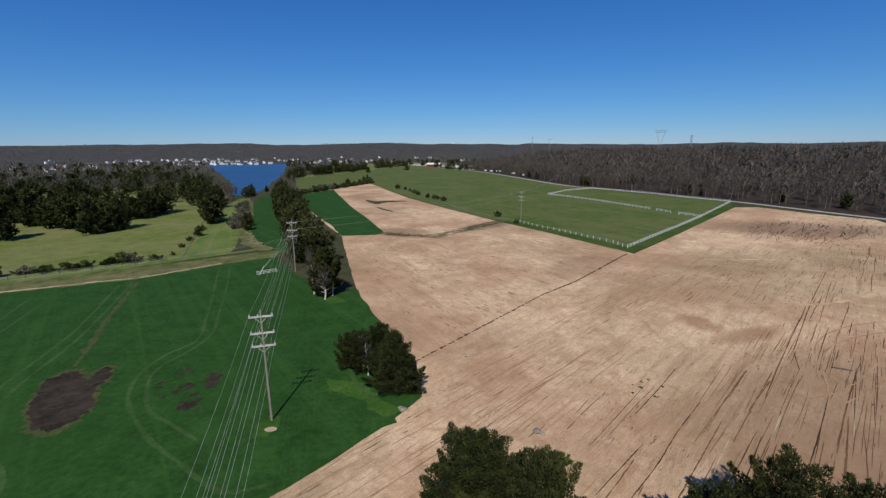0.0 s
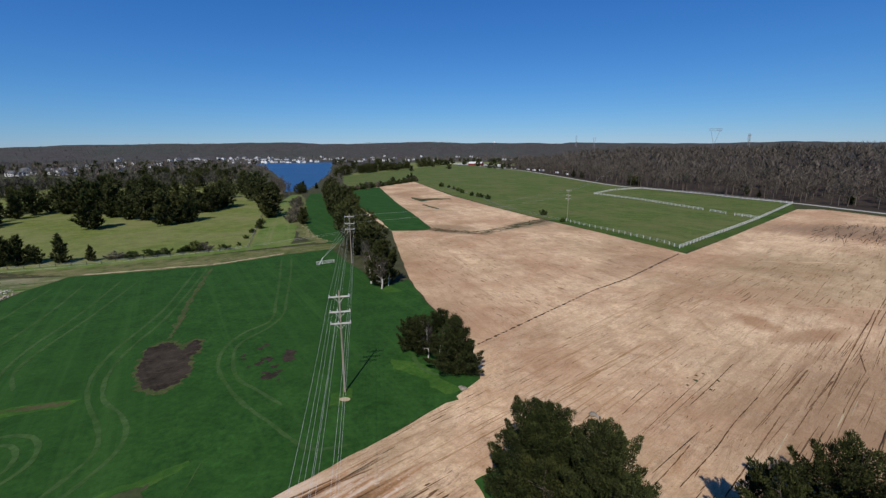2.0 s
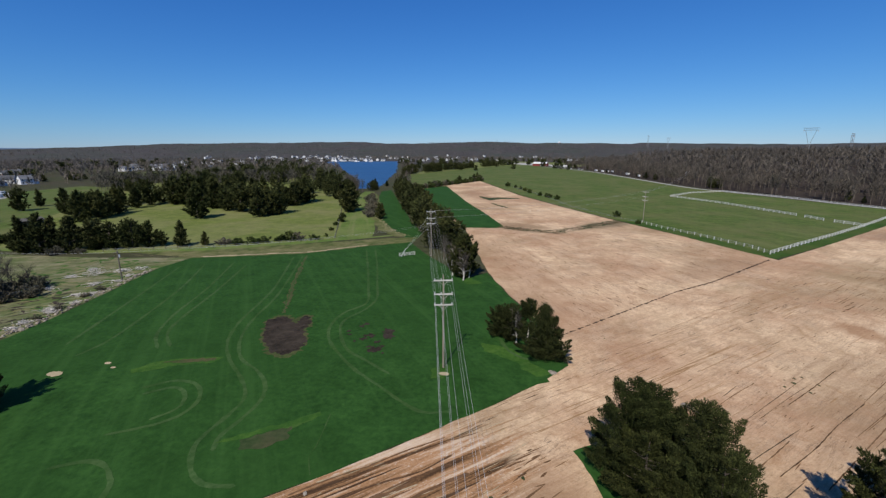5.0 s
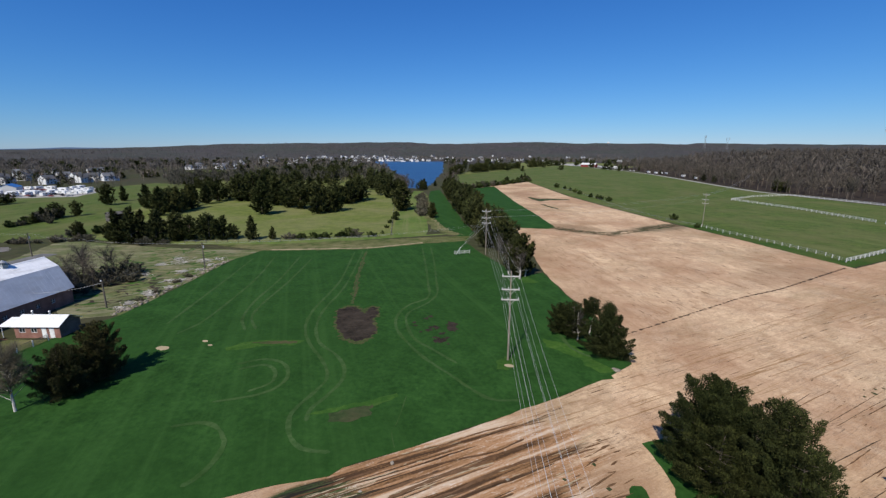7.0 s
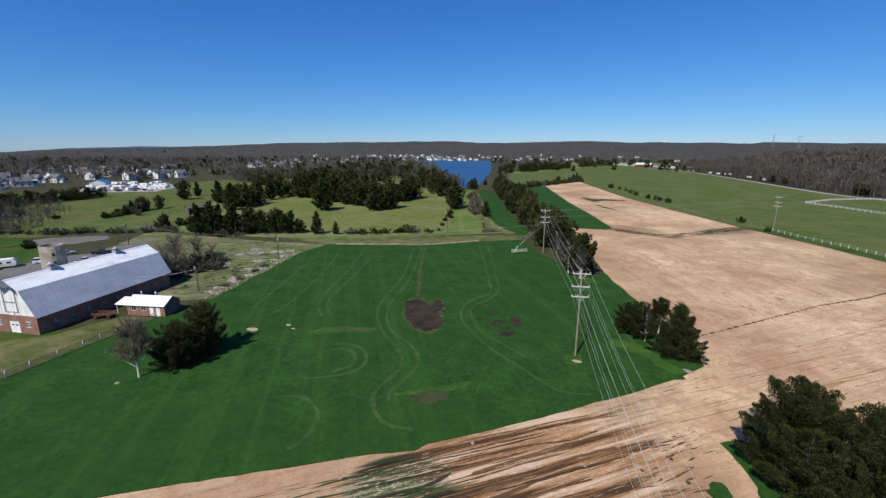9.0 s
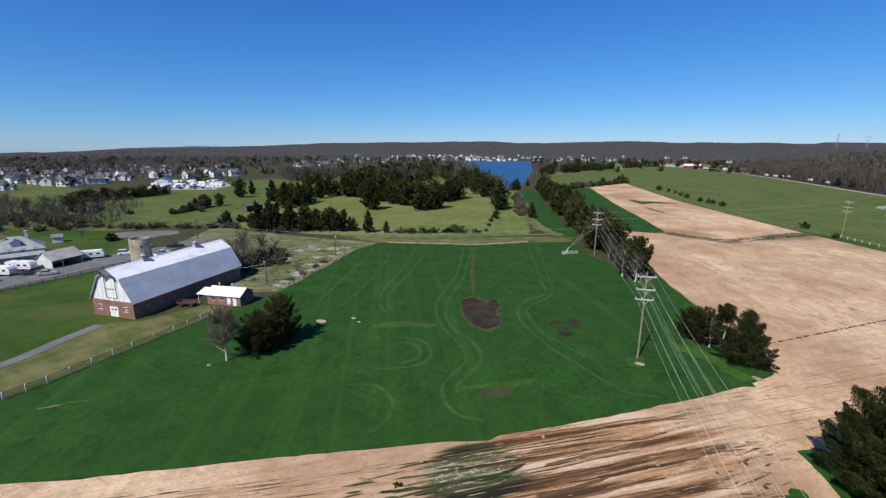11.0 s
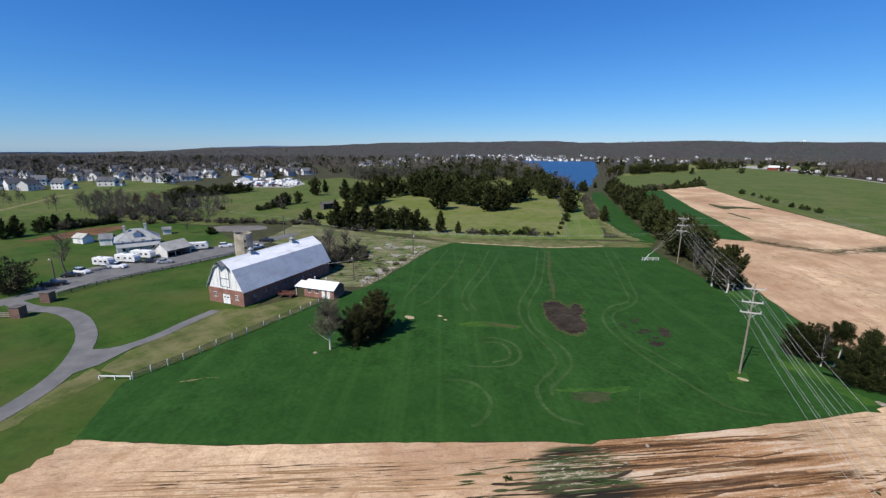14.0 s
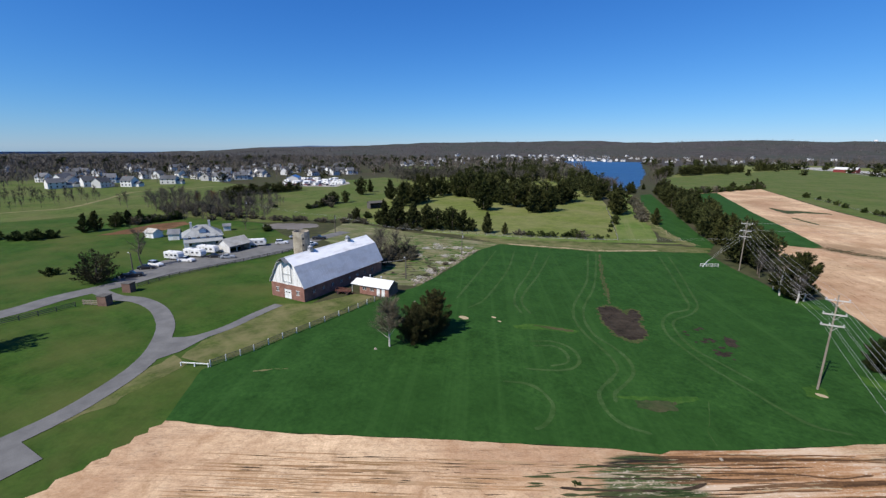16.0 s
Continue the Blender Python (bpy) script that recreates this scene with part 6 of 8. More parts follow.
def build_barn():
    top = empty("barn")
    # brick walls with openings cut through, 0.35 m thick
    def wall(a, b, h, holes, name, label):
        """A wall from a to b (x, y), with holes (from, to, low, high) along it."""
        a, b = Vector(a), Vector(b)
        d = (b - a).normalized()
        length = (b - a).length
        cuts = sorted({0.0, length, *[v for hole in holes for v in hole[:2]]})
        levels = sorted({0.0, h, *[v for hole in holes for v in hole[2:]]})
        bm = bmesh.new()
        turn = math.degrees(math.atan2(d.y, d.x))
        for i in range(len(cuts) - 1):
            j = 0
            while j < len(levels) - 1:
                mid = (cuts[i] + cuts[i + 1]) / 2
                zm = (levels[j] + levels[j + 1]) / 2
                if not any(q[0] < mid < q[1] and q[2] < zm < q[3] for q in holes):
                    p = a + d * mid
                    box(bm, p.x, p.y, levels[j], cuts[i + 1] - cuts[i], 0.35, levels[j + 1] - levels[j], turn)
                j += 1
        bmesh.ops.remove_doubles(bm, verts=bm.verts, dist=0.001)
        return part(name, bm, M_BRICK, top, label)

    wall((-HALF, 0), (HALF, 0), EAVE, [(1.7, 2.7, 1.5, 2.5), (4.55, 7.05, 0.0, 2.5), (8.9, 9.9, 1.5, 2.5)], "wall", "red brick gable-end wall")
    wall((HALF - 0.17, 0.18), (HALF - 0.17, LONG - 0.18), EAVE - 0.1, [(2.5 + 3.4 * k, 3.5 + 3.4 * k, 1.5, 2.4) for k in range(8)], "wall", "shaded red brick long wall")
    wall((-HALF + 0.17, 0.18), (-HALF + 0.17, LONG - 0.18), EAVE - 0.1, [(2.5 + 3.4 * k, 3.5 + 3.4 * k, 1.5, 2.4) for k in range(8)], "wall", "red brick long wall")
    wall((-HALF, LONG), (HALF, LONG), EAVE, [(4.55, 7.05, 0.0, 2.5)], "wall", "red brick gable-end wall")
    for k in range(8):
        for side in (-1, 1):
            bm = bmesh.new()
            y = 3.0 + 3.4 * k
            x = side * (HALF - 0.17)
            for dy in (-0.47, 0.0, 0.47):
                box(bm, x, y + 0.18 + dy, 1.5, 0.1, 0.06, 0.9)
            for dz in (1.5, 1.92, 2.34):
                box(bm, x, y + 0.18, dz, 0.1, 1.0, 0.06)
            w = part("window", bm, M_OLDWHITE, top)
            bm = bmesh.new()
            box(bm, x - side * 0.05, y + 0.18, 1.52, 0.02, 0.96, 0.86)
            part("pane", bm, M_GLASS, w)
    for cx in (-3.6, 3.6):
        bm = bmesh.new()
        for dx in (-0.46, 0.0, 0.46):
            box(bm, cx, -0.02, 1.5, 0.08, 0.1, 1.0)if dx == 0 else box(bm, cx + dx, -0.02, 1.5, 0.1, 0.1, 1.0)
        for dz in (1.5, 1.96, 2.42):
            box(bm, cx, -0.02, dz, 1.0, 0.1, 0.08)
        box(bm, cx, -0.16, 1.4, 1.2, 0.2, 0.1)
        box(bm, cx, -0.14, 2.5, 1.2, 0.12, 0.16)
        w = part("window", bm, M_OLDWHITE, top, "white-framed gable window")
        bm = bmesh.new()
        box(bm, cx, 0.05, 1.52, 0.96, 0.02, 0.94)
        part("pane", bm, M_GLASS, w)
    # double door with a strip of lights
    for s in (-1, 1):
        bm = bmesh.new()
        box(bm, s * 0.62, -0.04, 0.03, 1.22, 0.09, 2.44)
        for z in (0.2, 1.2, 2.3):
            box(bm, s * 0.62, -0.1, z, 1.1, 0.05, 0.12)
        soften(bm, 0.012)
        d = part("door", bm, M_WHITE, top, "white boarded door leaf")
        bm = bmesh.new()
        box(bm, s * 0.5, -0.1, 1.55, 0.62, 0.02, 0.28)
        part("pane", bm, M_GLASS, d)
        bm = bmesh.new()
        rod(bm, (s * 0.12, -0.16, 0.95), (s * 0.12, -0.16, 1.25), 0.02, n=6)
        part("handle", bm, M_STEEL, d)
    # boarded gables, each board a piece
    def gable_half(z):
        return HALF - (HALF - KNEE_X) * (z - EAVE) / (KNEE_Z - EAVE) if z < KNEE_Z else KNEE_X * (RIDGE - z) / (RIDGE - KNEE_Z)

    def gable_top(x):
        x = abs(x)
        return RIDGE - (RIDGE - KNEE_Z) * x / KNEE_X if x < KNEE_X else EAVE + (KNEE_Z - EAVE) * (HALF - x) / (HALF - KNEE_X)

    n = 38
    for y in (0.0, LONG):
        for k in range(n):
            x0, x1 = -HALF + k * 2 * HALF / n, -HALF + (k + 1) * 2 * HALF / n - 0.012
            out = -0.03 if k % 2 else -0.045
            y0 = y + out if y == 0 else y - out
            verts = []
            for yy in (y0, y0 + (0.06 if y == 0 else -0.06)):
                verts += [(x0, yy, EAVE), (x1, yy, EAVE), (x1, yy, max(EAVE + 0.02, gable_top(x1) - 0.05)), (x0, yy, max(EAVE + 0.02, gable_top(x0) - 0.05))]
            b = mesh_ob("board", verts, [(0, 1, 2, 3), (7, 6, 5, 4), (0, 4, 5, 1), (1, 5, 6, 2), (2, 6, 7, 3), (3, 7, 4, 0)], M_OLDWHITE if k % 5 == 0 else M_WHITE)
            b.parent = top
    # hay door frame, its rails and hood
    bm = bmesh.new()
    for x in (-1.5, 1.5):
        box(bm, x, -0.12, EAVE + 0.6, 0.16, 0.1, 5.4)
    for z in (EAVE + 0.55, EAVE + 2.6, EAVE + 5.9):
        box(bm, 0, -0.12, z, 3.2, 0.1, 0.16)
    part("hay_door", bm, M_STEEL, top, "tall hay door outlined in dark metal track")
    bm = bmesh.new()
    box(bm, 0, -0.1, EAVE - 0.15, 1.0, 0.12, 0.8)
    part("vent_panel", bm, M_WHITE, top)
    # gambrel roof in standing-seam panels
    over = 0.55
    run = LONG + 2 * over
    n = 34
    wide = run / n
    flare_x, flare_z = HALF + 0.45, EAVE - 0.12
    slopes = [((0, RIDGE + 0.05), (KNEE_X + 0.1, KNEE_Z + 0.05)), ((KNEE_X + 0.1, KNEE_Z + 0.05), (flare_x, flare_z))]
    for side in (1, -1):
        for (xa, za), (xb, zb) in slopes:
            nx, nz = (za - zb), (xb - xa)
            k = math.hypot(nx, nz)
            nx, nz = nx / k, nz / k
            verts, faces = [], []
            prof = [(0.0, 0.0), (0.015, 0.012), (0.045, 0.012), (0.06, 0.0), (wide, 0.0)]
            for x, z in ((xa, za), (xb, zb)):
                for u, lift in prof:
                    verts.append((side * (x + nx * lift), u, z + nz * lift))
                for u in (wide, 0.0):
                    verts.append((side * (x - nx * 0.05), u, z - nz * 0.05))
            m = 7
            for i in range(m):
                faces.append((i, (i + 1) % m, m + (i + 1) % m, m + i)[:: -side])
            faces.append(tuple(range(m))[::side])
            faces.append(tuple(range(m, 2 * m))[::-side])
            me = bpy.data.meshes.new("roof_panel")
            me.from_pydata(verts, [], faces)
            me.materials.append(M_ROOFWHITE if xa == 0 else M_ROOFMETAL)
            for i in range(n):
                p = new("roof_panel", me)
                p.parent = top
                p.location = (0, -over + i * wide, 0)
    bm = bmesh.new()
    prism(bm, [(-0.25, RIDGE - 0.05), (0, RIDGE + 0.14), (0.25, RIDGE - 0.05), (0, RIDGE + 0.08)], -over, LONG + over, lambda u, v, z: (v, u, z))
    part("ridge_cap", bm, M_ROOFWHITE, top)
    # hood over the hay door
    bm = bmesh.new()
    prism(bm, [(-1.7, RIDGE - 1.05), (0, RIDGE + 0.1), (1.7, RIDGE - 1.05), (1.62, RIDGE - 1.1), (0, RIDGE - 0.02), (-1.62, RIDGE - 1.1)], -1.7, -over, lambda u, v, z: (v, u, z))
    part("hay_hood", bm, M_SHINGLE, top, "dark hood over the hay door")
    # two ridge ventilators
    for y in (8.4, 23.2):
        bm = bmesh.new()
        box(bm, 0, y, RIDGE - 0.5, 1.1, 1.1, 1.0)
        for k in range(4):
            box(bm, 0, y, RIDGE + 0.5 + 0.13 * k, 1.0, 1.0, 0.05)
        rod(bm, (0, y, RIDGE + 0.5), (0, y, RIDGE + 1.05), 0.36, n=10)
        v = part("ventilator", bm, M_STEEL, top, "grey metal ridge ventilator")
        bm = bmesh.new()
        rod(bm, (0, y, RIDGE + 1.02), (0, y, RIDGE + 1.5), 0.72, 0.1, 12)
        part("cap", bm, M_STEEL, v)
    top.matrix_world = BARN
    return tagged(top, "long gambrel barn with brick base, white gable and grey metal roof", "barn")


build_barn()


def build_shed():
    top = empty("milk_house")
    L, W, ez, rz = 8.8, 4.8, 2.5, 3.9
    def wall_box(name, x, y, sx, sy, h, label=""):
        bm = bmesh.new()
        box(bm, x, y, 0, sx, sy, h)
        return part(name, bm, M_BRICK, top, label)
    wall_box("wall", L / 2, W - 0.15, L, 0.3, ez)
    # front wall between openings
    bm = bmesh.new()
    for a, b, lo, hi in ((0.0, 0.9, 0, ez), (0.9, 2.1, 0, 1.1), (0.9, 2.1, 2.0, ez), (2.1, 3.2, 0, ez), (3.2, 4.4, 0, 1.1), (3.2, 4.4, 2.0, ez), (4.4, 5.2, 0, ez), (5.2, 6.2, 2.1, ez), (6.2, 6.7, 0, ez), (6.7, 7.7, 2.1, ez), (7.7, L, 0, ez)):
        box(bm, (a + b) / 2, 0.15, lo, b - a, 0.3, hi - lo)
    bmesh.ops.remove_doubles(bm, verts=bm.verts, dist=0.001)
    part("wall", bm, M_BRICK, top, "red brick front wall")
    for x in (0.15, L - 0.15):
        bm = bmesh.new()
        prism(bm, [(0.3, 0), (W - 0.3, 0), (W - 0.3, ez), (W / 2, rz - 0.15), (0.3, ez)], x - 0.15, x + 0.15, lambda u, v, z: (u, v, z))
        part("wall", bm, M_BRICK, top, "red brick gable wall")
    for x in (1.5, 3.8):
        bm = bmesh.new()
        for dx in (-0.56, 0, 0.56):
            box(bm, x + dx, 0.06, 1.1, 0.07, 0.08, 0.9)
        for z in (1.1, 1.94):
            box(bm, x, 0.06, z, 1.2, 0.08, 0.07)
        w = part("window", bm, M_OLDWHITE, top)
        bm = bmesh.new()
        box(bm, x, 0.14, 1.12, 1.16, 0.02, 0.86)
        part("pane", bm, M_GLASS, w)
    for x in (5.7, 7.2):
        bm = bmesh.new()
        box(bm, x, 0.08, 0.02, 0.98, 0.07, 2.06)
        for z in (0.3, 1.2):
            box(bm, x, 0.03, z, 0.7, 0.03, 0.7)
        soften(bm, 0.01)
        d = part("door", bm, M_WHITE, top, "white panelled door")
        bm = bmesh.new()
        rod(bm, (x + 0.38, -0.02, 1.0), (x + 0.38, 0.06, 1.0), 0.035, n=8)
        part("handle", bm, M_STEEL, d)
    for side in (0, 1):
        for k in range(12):
            x0 = -0.3 + k * (L + 0.6) / 12
            ya, za, yb, zb = (W / 2, rz, -0.4, ez - 0.12) if side == 0 else (W / 2, rz, W + 0.4, ez - 0.12)
            bm = bmesh.new()
            wide = (L + 0.6) / 12
            vs = [bm.verts.new(p) for p in ((x0, ya, za), (x0 + wide, ya, za), (x0 + wide, yb, zb), (x0, yb, zb), (x0, ya, za + 0.06), (x0 + wide - 0.03, ya, za + 0.06), (x0 + wide - 0.03, yb, zb + 0.06), (x0, yb, zb + 0.06))]
            for q in ((0, 1, 2, 3), (4, 5, 6, 7), (0, 1, 5, 4), (1, 2, 6, 5), (2, 3, 7, 6), (3, 0, 4, 7)):
                bm.faces.new([vs[i] for i in q])
            bmesh.ops.recalc_face_normals(bm, faces=bm.faces)
            part("roof_panel", bm, M_WHITE, top)
    bm = bmesh.new()
    prism(bm, [(-0.4, 2.42), (-0.4, 2.52), (2.6, 3.3), (2.6, 3.2)], -2.6, -0.32, lambda u, v, z: (u, v, z))
    for x in (-2.4,):
        rod(bm, (x, 0, 0), (x, 0, 2.5), 0.07, n=6)
    part("lean_to", bm, M_WHITE, top, "low white lean-to roof on a post")
    for x in (1.8, 5.2):
        bm = bmesh.new()
        rod(bm, (x, W / 2, rz - 0.1), (x, W / 2, rz + 0.7), 0.16, n=8)
        rod(bm, (x, W / 2, rz + 0.7), (x, W / 2, rz + 0.9), 0.26, 0.06, 8)
        part("vent_pipe", bm, M_STEEL, top)
    top.matrix_world = pose(-115.6, 29.2, 0, 0, 0, 19)
    return tagged(top, "small brick milk house with white tin roof beside the barn", "shed")


build_shed()


def build_silo():
    top = empty("silo")
    R, Hh = 2.5, 12.1
    bm = bmesh.new()
    n = 40
    rings = [(R, 0), (R, Hh), (R - 0.25, Hh), (R - 0.25, Hh - 4), ]
    loops = [[bm.verts.new((r * math.cos(k * math.tau / n), r * math.sin(k * math.tau / n), z)) for k in range(n)] for r, z in rings]
    for a, b in zip(loops, loops[1:]):
        for k in range(n):
            bm.faces.new((a[k], a[(k + 1) % n], b[(k + 1) % n], b[k]))
    bm.faces.new(loops[-1])
    part("shell", bm, M_CONCRETE, top, "weathered roofless concrete shell")
    for k in range(15):
        bm = bmesh.new()
        z = 0.5 + k * 0.76
        lo = [(R + 0.012, z), (R + 0.05, z + 0.02), (R + 0.05, z + 0.06), (R + 0.012, z + 0.08)]
        ring = [[bm.verts.new((r * math.cos(q * math.tau / n), r * math.sin(q * math.tau / n), zz)) for q in range(n)] for r, zz in lo]
        for a, b in zip(ring, ring[1:]):
            for q in range(n):
                bm.faces.new((a[q], a[(q + 1) % n], b[(q + 1) % n], b[q]))
        part("hoop", bm, M_CONCRETE, top)
    bm = bmesh.new()
    box(bm, R + 0.3, 0, 1.0, 0.75, 0.9, Hh - 1.4)
    part("chute", bm, M_CONCRETE, top, "square unloading chute on the shell")
    for k in range(5):
        bm = bmesh.new()
        box(bm, R + 0.69, 0, 1.8 + 2.0 * k, 0.03, 0.5, 0.7)
        part("hatch", bm, M_DARK, top)
    top.matrix_world = pose(-148.6, 31.4, 0, 0, 0, -20)
    return tagged(top, "roofless weathered concrete silo behind the barn", "silo")


build_silo()


def build_wagon():
    top = empty("hay_wagon")
    bm = bmesh.new()
    box(bm, 0, 0, 0.75, 4.0, 1.7, 0.12)
    for y in (-0.82, 0.82):
        for z in (1.0, 1.25):
            box(bm, 0, y, z, 4.0, 0.05, 0.14)
        for x in (-1.9, -0.6, 0.6, 1.9):
            box(bm, x, y, 0.8, 0.07, 0.07, 0.65)
    box(bm, -1.97, 0, 0.87, 0.06, 1.7, 0.6)
    part("bed", bm, M_RUST, top)
    bm = bmesh.new()
    rod(bm, (2.0, 0, 0.6), (3.6, 0, 0.35), 0.05, n=6)
    part("drawbar", bm, M_RUST, top)
    for x in (-1.3, 1.3):
        for y in (-0.75, 0.75):
            bm = bmesh.new()
            rod(bm, (x, y - 0.1, 0.4), (x, y + 0.1, 0.4), 0.4, n=16)
            w = part("wheel", bm, M_TYRE, top)
            bm = bmesh.new()
            rod(bm, (x, y - 0.12, 0.4), (x, y + 0.12, 0.4), 0.18, n=10)
            part("hub", bm, M_RUST, w)
    top.matrix_world = pose(-118.4, 26.0, 0, 0, 0, 30)
    tagged(top, "rusty red hay wagon parked by the milk house", "wagon")


build_wagon()


# ---- poles and wires ----
def power_pole(x, y, h, turn, arms, arm_half=1.5, label="tall wooden power pole with three crossarms"):
    top = empty("power_pole")
    bm = bmesh.new()
    rod(bm, (0, 0, -0.2), (0, 0, h * 0.5), 0.17, 0.14, 10, False)
    rod(bm, (0, 0, h * 0.5), (0, 0, h), 0.14, 0.1, 10)
    part("shaft", bm, M_POLE, top)
    for z in arms:
        bm = bmesh.new()
        for d in (-0.2, 0.2):
            box(bm, 0, d * 0.8, z, 2 * arm_half, 0.08, 0.12)
        soften(bm, 0.012)
        a = part("crossarm", bm, M_ARM, top)
        for s in (-1, 1):
            bm = bmesh.new()
            rod(bm, (0, -0.27, z - 0.75), (s * arm_half * 0.5, -0.27, z + 0.06), 0.03, n=5)
            part("brace", bm, M_ARM, a)
        for xx in (-arm_half + 0.12, -0.35 if z < h - 0.6 else 0.0, arm_half - 0.12):
            bm = bmesh.new()
            rod(bm, (xx, 0, z + 0.14), (xx, 0, z + 0.24), 0.03, n=6)
            rod(bm, (xx, 0, z + 0.24), (xx, 0, z + 0.32), 0.1, 0.07, 8)
            rod(bm, (xx, 0, z + 0.34), (xx, 0, z + 0.44), 0.085, 0.05, 8)
            part("insulator", bm, M_PORCELAIN, a)
    top.matrix_world = pose(x, y, 0, 0, 0, turn)
    return tagged(top, label, "power pole", "power poles")


def wire(a, b, sag, r=0.011, n=28, label="thin aluminium wire strung between poles"):
    a, b = Vector(a), Vector(b)
    verts, faces = [], []
    for k in range(n + 1):
        t = k / n
        p = a.lerp(b, t) - Vector((0, 0, 4 * sag * t * (1 - t)))
        d = (b - a).normalized()
        s = Vector((-d.y, d.x, 0))
        for q in (0, 2.094, 4.189):
            verts.append(tuple(p + s * r * math.cos(q) + Vector((0, 0, r * math.sin(q)))))
    for k in range(n):
        for i in range(3):
            faces.append((3 * k + i, 3 * k + (i + 1) % 3, 3 * k + 3 + (i + 1) % 3, 3 * k + 3 + i))
    return tagged(mesh_ob("wire", verts, faces, M_WIRE), label, "wire", "power wires")


P_NEAR, P_FAR, P_OFF, P_EAST = Vector((-23.8, 52.0)), Vector((-46.0, 127.5)), Vector((-4.0, -20.0)), Vector((40.5, 221.0))
ARMS = (15.2, 12.9, 11.1)
line_turn = math.degrees(math.atan2(P_FAR.y - P_NEAR.y, P_FAR.x - P_NEAR.x)) - 90
power_pole(*P_NEAR, 16.2, line_turn, ARMS)
power_pole(*P_FAR, 16.2, line_turn - 4, ARMS, label="tall corner power pole with three crossarms and guy wires")
power_pole(*P_OFF, 16.2, line_turn, ARMS)
power_pole(*P_EAST, 16.2, -40, (15.2, 12.9, 11.1), label="tall wooden power pole at the pasture fence")
across = Vector((math.cos(radians(line_turn)), math.sin(radians(line_turn))))
for z in ARMS:
    for s in (-1.38, -0.35 if z < 15 else 0.0, 1.38):
        o = across * s
        a, b, c = (P_OFF + o), (P_NEAR + o), (P_FAR + o)
        wire((*a, z + 0.45), (*b, z + 0.45), 2.0)
        wire((*b, z + 0.45), (*c, z + 0.45), 1.1)
for z in ARMS[:2]:
    for s in (-1.3, 1.3):
        e = Vector((math.cos(radians(-40)), math.sin(radians(-40)))) * s
        wire((*(P_FAR + across * s), z + 0.4), (*(P_EAST + e), z + 0.45), 1.6)
far_east = Vector((160, 560))
for s in (-1.3, 0, 1.3):
    wire((P_EAST.x + s, P_EAST.y, 15.6), (far_east.x + s, far_east.y, 15.6), 4.0, 0.03)

# guyed anchor with a small rail frame beside the corner pole
anchor = empty("guy_anchor")
bm = bmesh.new()
rod(bm, (0, 0, 0), (1.5, 0.8, 2.6), 0.09, n=6)
part("guard", bm, M_WHITE, anchor, "white guy-wire guard")
for z in (0.35, 0.75, 1.15):
    bm = bmesh.new()
    rod(bm, (-0.6, 0.2, z), (4.6, 2.4, z), 0.06, n=6)
    part("rail", bm, M_OLDWHITE, anchor)
for t in (0.0, 0.33, 0.66, 1.0):
    bm = bmesh.new()
    rod(bm, (-0.6 + 5.2 * t, 0.2 + 2.2 * t, -0.1), (-0.6 + 5.2 * t, 0.2 + 2.2 * t, 1.3), 0.07, n=6)
    part("post", bm, M_OLDWHITE, anchor)
anchor.matrix_world = pose(-55.6, 123.4, 0, 0, 0, 14)
tagged(anchor, "white rail frame guarding a guy-wire anchor", "anchor")
for z in (15.0, 12.6, 10.8):
    wire((-54.3, 124.6, 2.3), (P_FAR.x, P_FAR.y, z), 0.0, 0.03, 6, "steel guy wire bracing the corner pole")


def small_pole(x, y, h, turn, lamp=False, label="wooden service pole with one crossarm"):
    top = empty("utility_pole")
    bm = bmesh.new()
    rod(bm, (0, 0, -0.2), (0, 0, h), 0.2, 0.14, 9)
    part("shaft", bm, M_OLDPOLE, top)
    bm = bmesh.new()
    if lamp:
        rod(bm, (0, 0, h - 0.3), (0.9, 0, h + 0.1), 0.035, n=6)
        a = part("lamp_arm", bm, M_STEEL, top)
        bm = bmesh.new()
        rod(bm, (0.9, 0, h - 0.1), (0.9, 0, h + 0.2), 0.2, 0.1, 10)
        part("lamp_head", bm, M_OLDWHITE, a)
    else:
        box(bm, 0, 0, h - 0.5, 2.0, 0.1, 0.12)
        part("crossarm", bm, M_POLE, top)
        bm = bmesh.new()
        rod(bm, (0.3, 0, h - 1.9), (0.3, 0, h - 1.1), 0.2, n=10)
        part("transformer", bm, M_PORCELAIN, top)
    top.matrix_world = pose(x, y, 0, 0, 0, turn)
    return tagged(top, label, "utility pole", "utility poles")


P2, P4, P5 = Vector((-122.4, 79.0)), Vector((-191.3, 71.5)), Vector((-262, 62))
small_pole(*P2, 8.6, 60)
small_pole(*P4, 8.2, 90)
small_pole(*P5, 9.4, 90)
small_pole(-116.4, 46.4, 6.3, 160, True, "short pole with a yard lamp")
small_pole(-179.5, -7.5, 6.5, 200, True, "short pole with a yard lamp by the parked trailers")
for dx in (-0.9, 0.9):
    wire((P_FAR.x, P_FAR.y, 10.6 + dx * 0.3), (P2.x + dx, P2.y, 8.2), 1.2)
    wire((P2.x + dx, P2.y, 8.2), (P4.x, P4.y + dx, 7.8), 1.2)
    wire((P4.x, P4.y + dx, 7.8), (P5.x, P5.y + dx, 9.0), 1.2)
wire((-116.4, 46.4, 6.0), (-128, 36, 5.5), 0.8, 0.03)
wire((-116.4, 46.4, 6.1), (*P2, 7.6), 0.7)


